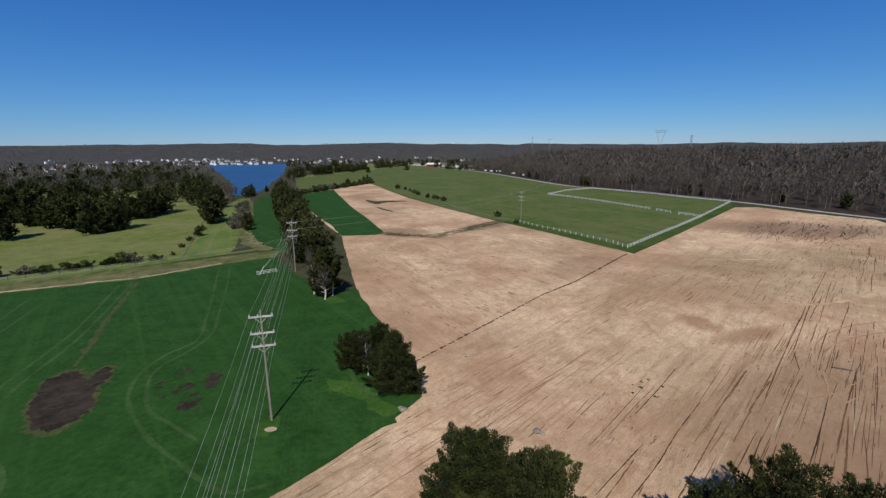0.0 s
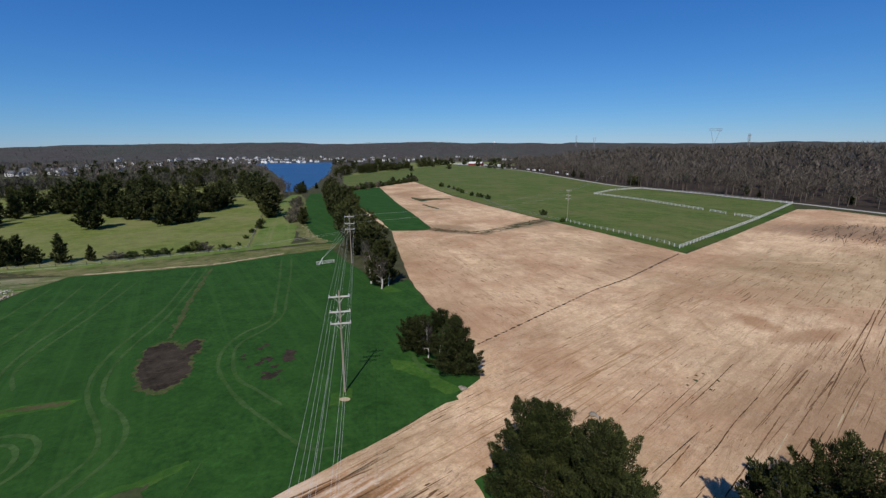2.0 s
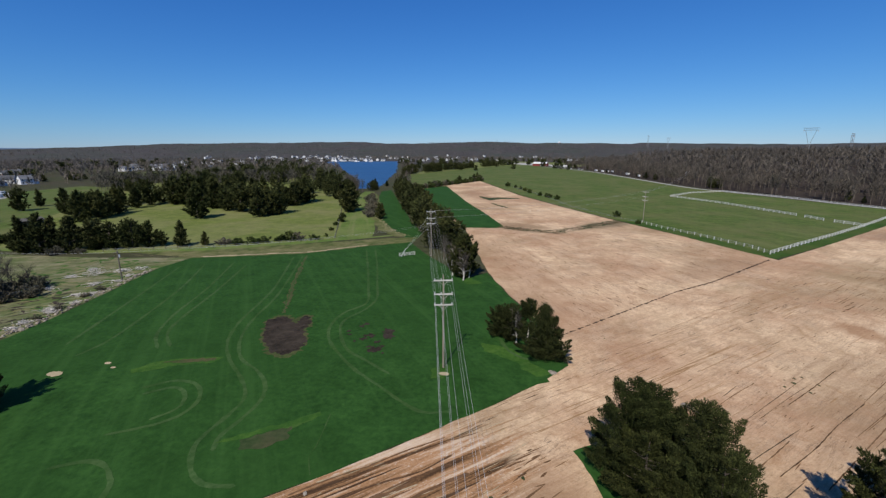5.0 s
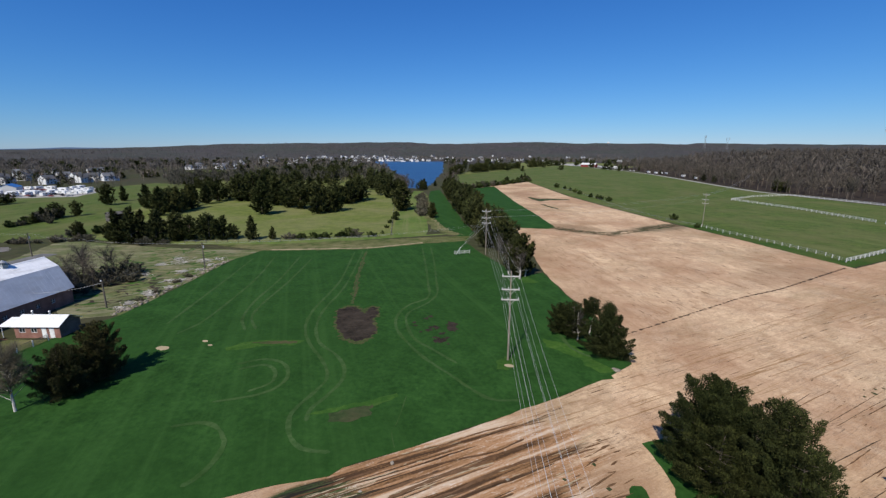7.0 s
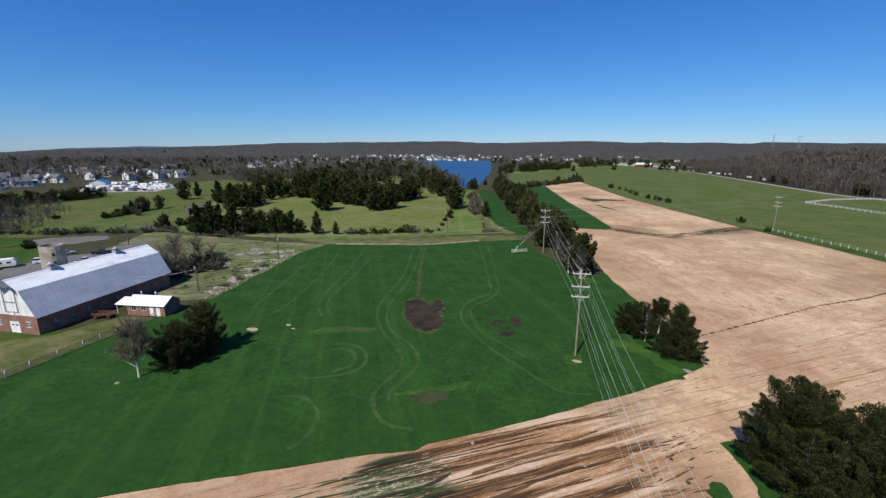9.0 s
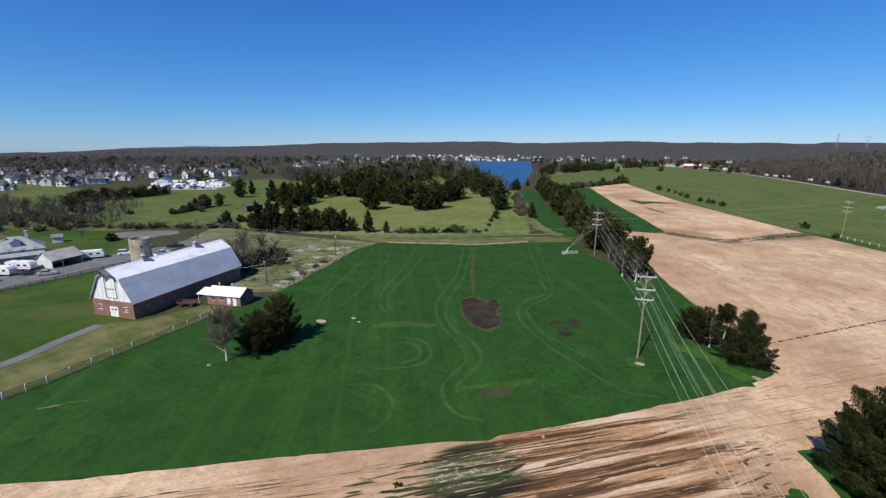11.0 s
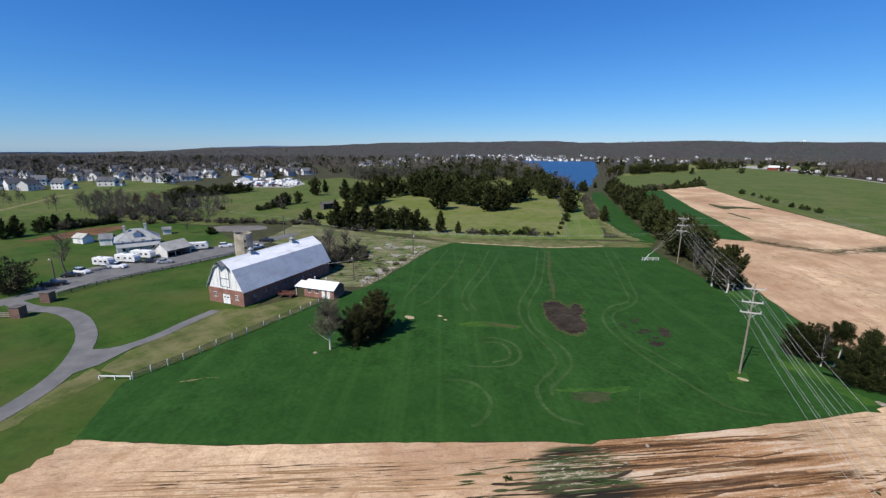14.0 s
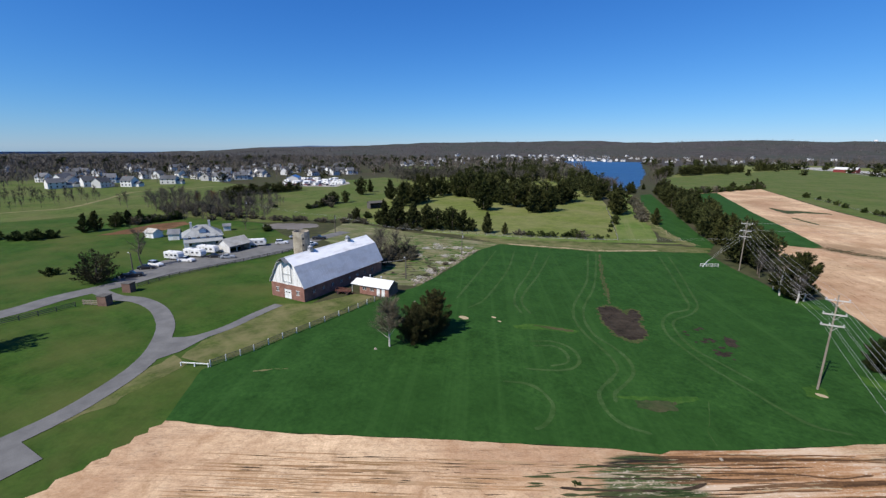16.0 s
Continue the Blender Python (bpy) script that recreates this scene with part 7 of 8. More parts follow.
# ---- fences ----
def fence(name, points, gap, post, rails, mat_post, mat_rail, label, height=1.3):
    top = empty(name)
    proto_post = None
    for k in range(len(points) - 1):
        a, b = Vector(points[k]), Vector(points[k + 1])
        n = max(1, round((b - a).length / gap))
        ang = math.atan2(b.y - a.y, b.x - a.x)
        for i in range(n + (1 if k == len(points) - 2 else 0)):
            p = a.lerp(b, i / n)
            if proto_post is None:
                bm = bmesh.new()
                box(bm, 0, 0, -0.15, post, post, height + 0.15)
                soften(bm, post * 0.12)
                proto_post = part("post", bm, mat_post, top)
                q = proto_post
            else:
                q = new("post", proto_post.data)
                q.parent = top
            q.matrix_local = pose(p.x, p.y, 0, rng.uniform(-2, 2), rng.uniform(-2, 2), math.degrees(ang))
        step = (b - a).length / n
        for z, w, th in rails:
            bm = bmesh.new()
            box(bm, 0, post * 0.5 + th / 2 + 0.003, z - w / 2, step * 0.995, th, w)
            me = bpy.data.meshes.new("rail")
            bm.to_mesh(me)
            bm.free()
            me.materials.append(mat_rail)
            for i in range(n):
                p = a.lerp(b, (i + 0.5) / n)
                r = new("rail", me)
                r.parent = top
                r.matrix_local = pose(p.x, p.y, 0, 0, 0, math.degrees(ang))
    return tagged(top, label, "fence")


BOARDS = ((0.45, 0.15, 0.05), (0.9, 0.15, 0.05), (1.35, 0.15, 0.05))
fence("board_fence", [(69.1, 156.4), (85.9, 174.0), (110.8, 199.5), (139.4, 229.6), (202.0, 299.5)], 3.6, 0.2, BOARDS, M_OLDWHITE, M_OLDWHITE, "weathered white board fence between pasture and field", 1.5)
fence("board_fence", [(88.0, 359.3), (111.0, 315.6), (120, 288), (128.5, 264.3)], 3.8, 0.24, BOARDS, M_OLDWHITE, M_OLDWHITE, "white board fence across the pasture", 1.5)
fence("board_fence", [(130, 259), (133, 248)], 3.8, 0.24, BOARDS, M_OLDWHITE, M_OLDWHITE, "short white fence panel in the pasture", 1.5)
fence("board_fence", [(135, 243), (141, 231.5)], 3.8, 0.24, BOARDS, M_OLDWHITE, M_OLDWHITE, "white board fence ending at the field fence", 1.5)
fence("board_fence", [(88.0, 359.3), (112.1, 392.6), (144.7, 415.6)], 3.8, 0.24, BOARDS, M_OLDWHITE, M_OLDWHITE, "white board fence by the road", 1.5)
fence("board_fence", [(144.7, 415.6), (176, 362), (186, 334), (202.0, 299.5)], 4.0, 0.2, BOARDS, M_OLDWHITE, M_OLDWHITE, "weathered board fence along the gravel road", 1.5)
fence("wire_fence", [(39.5, 217.9), (45.3, 204.1), (54.8, 189.0), (62.6, 174.7), (67.3, 165.6), (69.1, 156.4)], 3.4, 0.18, ((0.5, 0.05, 0.03), (0.9, 0.05, 0.03), (1.25, 0.05, 0.03)), M_OLDWHITE, M_STEEL, "pale-posted wire fence along the pasture", 1.35)
fence("wire_fence", [(-40, 420), (-9, 337), (9, 272), (31.5, 227), (38, 219)], 5.0, 0.16, ((0.5, 0.05, 0.03), (1.1, 0.05, 0.03)), M_DARKWOOD, M_STEEL, "wire fence along the far field", 1.3)
fence("yard_fence", [(-102.4, -12.6), (-102.6, -9.9), (-102.9, -4.7), (-104.0, 1.6), (-104.7, 8.1), (-106.0, 16.2), (-107.3, 25.2), (-108.2, 30.5)], 3.3, 0.16, ((0.28, 0.07, 0.03), (0.5, 0.07, 0.03), (0.72, 0.07, 0.03), (0.94, 0.07, 0.03), (1.2, 0.1, 0.04)), M_OLDWHITE, M_DARKWOOD, "dark thin-railed fence with white posts by the wheat", 1.35)
fence("white_barrier", [(-106.6, -16.0), (-102.5, -12.9)], 2.6, 0.16, ((0.62, 0.2, 0.06),), M_WHITE, M_WHITE, "low white bar rail ending the yard fence", 0.7)
fence("road_fence", [(-152.5, -52), (-154.0, -37), (-155.6, -27.5), (-156.4, -24)], 2.8, 0.16, ((0.35, 0.15, 0.04), (0.75, 0.15, 0.04), (1.1, 0.15, 0.04)), M_DARKWOOD, M_DARKWOOD, "dark board fence along the farm road", 1.25)
fence("road_fence", [(-163.5, -10.0), (-166.9, -1.3), (-169.0, 15.5), (-171.2, 36.0), (-173, 44)], 2.8, 0.16, ((0.35, 0.15, 0.04), (0.75, 0.15, 0.04), (1.1, 0.15, 0.04)), M_DARKWOOD, M_DARKWOOD, "dark board fence along the farm road", 1.25)
fence("field_fence", [(-162, 105.5), (-128, 120), (-99, 139), (-92, 146), (-118, 203), (-140, 250)], 4.0, 0.16, ((0.5, 0.05, 0.03), (1.0, 0.05, 0.03)), M_DARKWOOD, M_STEEL, "old post and wire fence round the meadow", 1.25)


# ---- gate pillars ----
def pillar(x, y, turn, wing):
    top = empty("gate_pillar")
    bm = bmesh.new()
    box(bm, 0, 0, -0.1, 2.3, 1.9, 2.5)
    part("shaft", bm, M_DARKBRICK, top)
    bm = bmesh.new()
    box(bm, 0, 0, 2.4, 2.5, 2.1, 0.16)
    soften(bm, 0.03)
    part("capstone", bm, M_DARKWOOD, top)
    if wing:
        for k in range(3):
            bm = bmesh.new()
            box(bm, -3.2, -0.6, 0.25 + 0.42 * k, 4.4, 0.08, 0.22)
            part("board", bm, M_POLE, top)
        for k in range(3):
            bm = bmesh.new()
            box(bm, -1.4 - 1.9 * k, -0.5, -0.1, 0.16, 0.16, 1.5)
            part("post", bm, M_POLE, top)
    top.matrix_world = pose(x, y, 0, 0, 0, turn)
    return tagged(top, "square brown brick gate pillar" + (" with a weathered board wing" if wing else ""), "pillar", "gate pillars")


pillar(-152.9, -18.8, 38, True)
pillar(-160.6, -12.4, 38, False)


# ---- vehicles ----
def wheels(top, xs, half, r, width=0.24):
    for x in xs:
        for s in (-1, 1):
            bm = bmesh.new()
            rod(bm, (x, s * (half - width), r), (x, s * half, r), r, n=16)
            soften(bm, 0.03)
            w = part("wheel", bm, M_TYRE, top)
            bm = bmesh.new()
            rod(bm, (x, s * (half - width * 0.5), r), (x, s * (half + 0.012), r), r * 0.58, n=12)
            part("rim", bm, M_CHROME, w)


def car(paint, style, label):
    """A car along +x: lofted body, glass house, wheels, lights, bumpers."""
    top = empty({"pickup": "pickup_truck", "suv": "car", "sedan": "car"}[style])
    L, W = {"sedan": (4.7, 1.78), "suv": (4.8, 1.9), "pickup": (5.6, 1.95)}[style]
    hood, belt, roof = {"sedan": (0.86, 0.95, 1.43), "suv": (1.0, 1.08, 1.75), "pickup": (1.05, 1.1, 1.8)}[style]
    prof = [(-L / 2, 0.45), (-L / 2 + 0.05, belt - 0.05), (-L / 2 + 0.5, belt), (L * 0.18, belt), (L / 2 - 0.35, hood - 0.05), (L / 2, 0.62), (L / 2, 0.4), (L / 2 - 0.1, 0.25), (-L / 2 + 0.1, 0.25)]
    bm = bmesh.new()
    rows = []
    for y, inset in ((-W / 2, 0.08), (-W / 2 + 0.09, 0.0), (W / 2 - 0.09, 0.0), (W / 2, 0.08)):
        rows.append([bm.verts.new((x * (1 - inset * 0.25), y, 0.25 + (z - 0.25) * (1 - inset))) for x, z in prof])
    for a, b in zip(rows, rows[1:]):
        for k in range(len(prof)):
            bm.faces.new((a[k], a[(k + 1) % len(prof)], b[(k + 1) % len(prof)], b[k]))
    bm.faces.new(rows[0])
    bm.faces.new(rows[-1][::-1])
    bmesh.ops.recalc_face_normals(bm, faces=bm.faces)
    body = part("body", bm, paint, top)
    back, front = {"sedan": (-1.55, 0.75), "suv": (-2.25, 0.7), "pickup": (-0.6, 0.95)}[style]
    slope = {"sedan": 0.6, "suv": 0.25, "pickup": 0.2}[style]
    bm = bmesh.new()
    vs = []
    for z, dx, y in ((belt - 0.02, 0.0, W / 2 - 0.1), (roof, 1.0, W / 2 - 0.26)):
        vs.append([bm.verts.new(p) for p in ((back + dx * slope, -y, z), (front - dx * 0.65, -y, z), (front - dx * 0.65, y, z), (back + dx * slope, y, z))])
    for k in range(4):
        bm.faces.new((vs[0][k], vs[0][(k + 1) % 4], vs[1][(k + 1) % 4], vs[1][k]))
    bm.faces.new(vs[1])
    part("cabin_glass", bm, M_GLASS, top, "dark cabin glass")
    bm = bmesh.new()
    y = W / 2 - 0.27
    box(bm, (back + slope + front - 0.65) / 2, 0, roof - 0.015, front - 0.65 - back - slope + 0.1, 2 * y + 0.06, 0.06)
    soften(bm, 0.02)
    part("roof", bm, paint, top)
    if style == "pickup":
        bm = bmesh.new()
        box(bm, -1.75, 0, belt - 0.03, 1.9, W - 0.4, 0.06)
        part("bed", bm, M_DARK, body)
    for s in (-1, 1):
        bm = bmesh.new()
        box(bm, L / 2 - 0.06, s * (W / 2 - 0.32), 0.6, 0.16, 0.36, 0.16)
        part("headlight", bm, M_CHROME, top)
        bm = bmesh.new()
        box(bm, -L / 2 + 0.03, s * (W / 2 - 0.22), 0.65, 0.1, 0.22, 0.2)
        part("tail_light", bm, M_REDWALL, top)
    wheels(top, (L * 0.31, -L * 0.29), W / 2 + 0.02, 0.34)
    return tagged(top, label, "car" if style != "pickup" else "truck")


def trailer(L, label, stripe):
    """A travel trailer along +x."""
    top = empty("travel_trailer")
    W, base, h = 2.4, 0.55, 2.75
    bm = bmesh.new()
    prof = [(-L / 2, base), (-L / 2, h - 0.2), (-L / 2 + 0.2, h), (L / 2 - 0.7, h), (L / 2 - 0.1, h - 0.65), (L / 2, 1.2), (L / 2 - 0.3, base)]
    a = [bm.verts.new((x, -W / 2, z)) for x, z in prof]
    b = [bm.verts.new((x, W / 2, z)) for x, z in prof]
    for k in range(len(prof)):
        bm.faces.new((a[k], a[(k + 1) % len(prof)], b[(k + 1) % len(prof)], b[k]))
    bm.faces.new(a)
    bm.faces.new(b[::-1])
    soften(bm, 0.07, 2)
    body = part("body", bm, M_WHITE, top)
    for x in (-L * 0.3, 0.2, L * 0.28):
        for s in (-1, 1):
            bm = bmesh.new()
            box(bm, x, s * (W / 2 + 0.005), 1.45, 0.95, 0.04, 0.55)
            part("window", bm, M_GLASS, body)
    bm = bmesh.new()
    box(bm, -L * 0.12, -W / 2 - 0.01, base + 0.1, 0.68, 0.05, 1.85)
    part("door", bm, M_OLDWHITE, body)
    for s in (-1, 1):
        bm = bmesh.new()
        box(bm, 0, s * (W / 2 + 0.004), 1.05, L * 0.94, 0.02, 0.14)
        part("stripe", bm, stripe, body)
    bm = bmesh.new()
    box(bm, -L * 0.15, 0, h - 0.02, 0.9, 0.8, 0.26)
    soften(bm, 0.05)
    part("roof_unit", bm, M_OLDWHITE, top)
    bm = bmesh.new()
    rod(bm, (L / 2 - 0.2, 0.5, 0.55), (L / 2 + 1.1, 0, 0.5), 0.05, n=6)
    rod(bm, (L / 2 - 0.2, -0.5, 0.55), (L / 2 + 1.1, 0, 0.5), 0.05, n=6)
    rod(bm, (L / 2 + 0.9, 0, 0.0), (L / 2 + 0.9, 0, 0.75), 0.04, n=6)
    part("hitch", bm, M_DARK, top)
    wheels(top, (-0.5, 0.35), W / 2 - 0.02, 0.34)
    return tagged(top, label, "trailer", "trailers parked by the house")


T_A = trailer(7.6, "white travel trailer parked in the yard", M_CARSILVER)
T_B = trailer(6.2, "short white travel trailer parked in the yard", M_STEEL)
T_A.matrix_world = pose(-188.8, 12.6, 0.08, 0, 0, 28)
T_B.matrix_world = pose(-189.6, 6.4, 0.08, 0, 0, 28)
copy_thing(T_A, pose(-191.2, 17.8, 0.08, 0, 0, 30))
copy_thing(T_A, pose(-190.2, 34.8, 0.08, 0, 0, 60))
C_WHITE = car(M_CARWHITE, "suv", "white estate car parked on asphalt")
C_BLACK = car(M_CARBLACK, "sedan", "black saloon car parked on asphalt")
C_SILVER = car(M_CARSILVER, "sedan", "silver saloon car parked on asphalt")
C_RED = car(M_REDWALL, "sedan", "red saloon car in a storage lot")
C_RED.matrix_world = pose(-452, 222, 0.03, 0, 0, 70)
C_PICK = car(M_CARWHITE, "pickup", "white pickup truck parked on asphalt")
C_DARKPICK = car(M_CARBLACK, "pickup", "black pickup truck parked beside the road")
C_WHITE.matrix_world = pose(-184.4, -0.4, 0.08, 0, 0, 25)
C_BLACK.matrix_world = pose(-182.4, -3.4, 0.08, 0, 0, 60)
C_SILVER.matrix_world = pose(-178.4, 19.6, 0.08, 0, 0, 60)
C_PICK.matrix_world = pose(-183.6, 8.2, 0.08, 0, 0, 35)
C_DARKPICK.matrix_world = pose(-175.6, -8.6, 0.08, 0, 0, 70)
copy_thing(C_BLACK, pose(-182.6, 17.0, 0.08, 0, 0, 50))
copy_thing(C_WHITE, pose(-186.6, 43.6, 0.08, 0, 0, 60))
copy_thing(C_PICK, pose(-175.0, 49.6, 0.09, 0, 0, 100))
copy_thing(C_DARKPICK, pose(-183.6, 58.6, 0.1, 0, 0, 50))
copy_thing(C_SILVER, pose(-193.5, 53.0, 0.08, 0, 0, 75))


# ---- houses ----
def farmhouse():
    top = empty("farmhouse")
    W, D, wz, rz = 13.0, 11.5, 4.3, 7.9
    bm = bmesh.new()
    for x, y, sx, sy in ((0, -D / 2, W, 0.3), (0, D / 2, W, 0.3), (-W / 2, 0, 0.3, D - 0.3), (W / 2, 0, 0.3, D - 0.3)):
        box(bm, x, y, 0, sx, sy, wz)
    part("wall", bm, M_PALEBLUE, top)
    bm = bmesh.new()
    o = 0.6
    base = [bm.verts.new(p) for p in ((-W / 2 - o, -D / 2 - o, wz - 0.1), (W / 2 + o, -D / 2 - o, wz - 0.1), (W / 2 + o, D / 2 + o, wz - 0.1), (-W / 2 - o, D / 2 + o, wz - 0.1))]
    ridge = [bm.verts.new(p) for p in ((-1.6, 0, rz), (1.6, 0, rz))]
    for q in ((base[0], base[1], ridge[1], ridge[0]), (base[1], base[2], ridge[1]), (base[2], base[3], ridge[0], ridge[1]), (base[3], base[0], ridge[0]), (base[3], base[2], base[1], base[0])):
        bm.faces.new(q)
    part("roof", bm, M_HOUSEROOF, top, "hipped grey shingle roof")
    for x, y in ((2.8, 1.6), (-3.6, -1.2)):
        bm = bmesh.new()
        box(bm, x, y, 6.0, 0.8, 0.8, 3.2)
        box(bm, x, y, 9.1, 0.95, 0.95, 0.15)
        part("chimney", bm, M_OLDWHITE, top)
    # dormer
    bm = bmesh.new()
    prism(bm, [(-1.2, 5.4), (1.2, 5.4), (1.2, 6.6), (0, 7.4), (-1.2, 6.6)], -4.6, -1.4, lambda u, v, z: (v, u, z))
    d = part("dormer", bm, M_PALEBLUE, top)
    bm = bmesh.new()
    for s in (-1, 1):
        prism(bm, [(0, 7.5), (s * 1.5, 6.5), (s * 1.5, 6.4), (0, 7.38)], -4.9, -1.2, lambda u, v, z: (v, u, z))
    bmesh.ops.recalc_face_normals(bm, faces=bm.faces)
    part("roof", bm, M_SHINGLE, d)
    # porch across the front
    bm = bmesh.new()
    prism(bm, [(-D / 2 - 3.0, 2.5), (-D / 2 - 3.0, 2.65), (-D / 2, 3.6), (-D / 2, 3.45)], -W / 2, W / 2, lambda u, v, z: (u, v, z))
    part("porch_roof", bm, M_HOUSEROOF, top)
    for k in range(5):
        bm = bmesh.new()
        rod(bm, (-W / 2 + 0.3 + k * (W - 0.6) / 4, -D / 2 - 2.7, 0), (-W / 2 + 0.3 + k * (W - 0.6) / 4, -D / 2 - 2.7, 2.6), 0.12, n=8)
        part("porch_post", bm, M_WHITE, top)
    for z in (0.9, 3.7):
        for x in (-4.5, -1.5, 1.5, 4.5):
            for s in (-1, 1):
                if z > 3 or s > 0 or abs(x) > 2:
                    bm = bmesh.new()
                    box(bm, x, s * (D / 2 + 0.16), z - 0.1, 1.2, 0.06, 1.5 if z < 3 else 1.1)
                    w = part("window", bm, M_WHITE, top)
                    bm = bmesh.new()
                    box(bm, x, s * (D / 2 + 0.2), z, 0.95, 0.03, 1.25 if z < 3 else 0.88)
                    part("pane", bm, M_GLASS, w)
        for y in (-2.8, 2.0):
            bm = bmesh.new()
            box(bm, W / 2 + 0.16, y, z - 0.1, 0.06, 1.2, 1.5 if z < 3 else 1.1)
            w = part("window", bm, M_WHITE, top)
            bm = bmesh.new()
            box(bm, W / 2 + 0.2, y, z, 0.03, 0.95, 1.25 if z < 3 else 0.88)
            part("pane", bm, M_GLASS, w)
    bm = bmesh.new()
    box(bm, 0, -D / 2 - 0.17, 0.05, 1.0, 0.06, 2.1)
    part("door", bm, M_DARKWOOD, top)
    # rear wing
    bm = bmesh.new()
    box(bm, 1.5, D / 2 + 3.0, 0, 8.0, 6.0, 3.2)
    part("wing", bm, M_PALEBLUE, top)
    bm = bmesh.new()
    prism(bm, [(-3.0, 3.1), (5.9, 3.1), (1.5, 5.2)], D / 2 - 0.1, D / 2 + 6.4, lambda u, v, z: (v, u, z))
    part("wing_roof", bm, M_HOUSEROOF, top)
    top.matrix_world = pose(-208.0, 21.8, 0, 0, 0, 74)
    return tagged(top, "pale blue two-storey farmhouse with hipped grey roof", "house")


farmhouse()


def outbuilding(x, y, turn, W, D, wz, rz, wall, roof, label, name="shed", open_front=False):
    top = empty(name)
    for k, (cx, cy, sx, sy) in enumerate(((0, -D / 2 + 0.1, W, 0.2), (0, D / 2 - 0.1, W, 0.2), (-W / 2 + 0.1, 0, 0.2, D - 0.4), (W / 2 - 0.1, 0, 0.2, D - 0.4))):
        if open_front and k == 0:
            bm = bmesh.new()
            for i in range(4):
                box(bm, -W / 2 + 0.1 + i * (W - 0.2) / 3, cy, 0, 0.2, 0.2, wz)
            part("post", bm, wall, top)
            continue
        bm = bmesh.new()
        if k < 2:
            box(bm, cx, cy, 0, sx, sy, wz)
        else:
            prism(bm, [(-D / 2 + 0.2, 0), (D / 2 - 0.2, 0), (D / 2 - 0.2, wz), (0, rz - 0.2), (-D / 2 + 0.2, wz)], cx - 0.1, cx + 0.1, lambda u, v, z: (u, v, z))
        part("wall", bm, wall, top)
    for s in (-1, 1):
        bm = bmesh.new()
        prism(bm, [(0, rz), (s * (D / 2 + 0.35), wz - 0.1), (s * (D / 2 + 0.35), wz - 0.2), (0, rz - 0.12)], -W / 2 - 0.35, W / 2 + 0.35, lambda u, v, z: (u, v, z))
        bmesh.ops.recalc_face_normals(bm, faces=bm.faces)
        part("roof", bm, roof, top)
    # door leaf; on open fronts a near-black panel stands for the shaded inside
    bm = bmesh.new()
    box(bm, W * 0.1, -D / 2 - 0.02, 0.02, min(1.6, W * 0.4), 0.08, min(2.1, wz - 0.2))
    part("door", bm, M_DARK if open_front else M_OLDWHITE, top)
    top.matrix_world = pose(x, y, 0, 0, 0, turn)
    return tagged(top, label, "shed")


outbuilding(-189.6, 26.4, 107, 9.0, 6.4, 2.5, 5.0, M_OLDWHITE, M_OLDROOF, "open-fronted garage with stained tin roof", "garage", True)
outbuilding(-237.5, 12.2, 20, 5.5, 4.2, 2.4, 3.8, M_WHITE, M_OLDROOF, "small white shed on the lawn")
outbuilding(-226.2, 17.0, 60, 4.0, 3.6, 2.6, 4.4, M_WHITE, M_SHINGLE, "small white shed with grey roof")
outbuilding(-243.4, 136.0, 77, 9.5, 5.0, 3.8, 4.8, M_DARKWOOD, M_DARKWOOD, "dark weathered run-in shed in the pasture", "run_in_shed", True)
outbuilding(-232, 40, 70, 3.0, 3.0, 2.2, 3.2, M_WHITE, M_SHINGLE, "tiny white shed behind the house")
outbuilding(-480, 208, -40, 17, 12, 5.0, 7.5, M_FARWALL, M_BLUEROOF, "low building with a bright blue metal roof", "warehouse")
outbuilding(-22, 1060, -20, 34, 16, 5.5, 9.5, M_REDWALL, M_OLDWHITE, "red barn with a pale roof by the gravel yard", "red_barn")
outbuilding(30, 985, 40, 12, 8, 3.2, 5.2, M_WHITE, M_OLDWHITE, "small white building by the far road")


def far_house(W, D, wz, rz, wall):
    top = empty("house")
    bm = bmesh.new()
    box(bm, 0, 0, -0.5, W, D, wz + 0.5)
    prism(bm, [(-D / 2, wz), (D / 2, wz), (0, rz)], -W / 2, W / 2, lambda u, v, z: (u, v, z))
    box(bm, W / 2 + 2.6, 0.8, -0.5, 5.4, D * 0.7, 3.4)
    part("wall", bm, wall, top)
    bm = bmesh.new()
    for s in (-1, 1):
        prism(bm, [(0, rz + 0.12), (s * (D / 2 + 0.5), wz - 0.25), (s * (D / 2 + 0.5), wz - 0.4), (0, rz - 0.05)], -W / 2 - 0.4, W / 2 + 0.4, lambda u, v, z: (u, v, z))
    prism(bm, [(-D * 0.35 + 0.4, 2.8), (D * 0.35 + 1.2, 2.8), (0.8, 5.0)], W / 2 + 0.1, W / 2 + 5.7, lambda u, v, z: (u, v, z))
    bmesh.ops.recalc_face_normals(bm, faces=bm.faces)
    part("roof", bm, M_FARROOF, top)
    for s in (-1, 1):
        for z in (1.0, 3.9):
            for x in (-W * 0.33, 0.0, W * 0.33):
                bm = bmesh.new()
                box(bm, x, s * (D / 2 + 0.03), z, 1.2, 0.06, 1.5)
                part("window", bm, M_GLASS, top)
    bm = bmesh.new()
    box(bm, -W * 0.3, D * 0.12, wz, 0.9, 0.9, rz - wz + 0.9)
    part("chimney", bm, M_BRICK, top)
    return tagged(top, "white two-storey suburban house with grey roof", "house", "suburban houses")


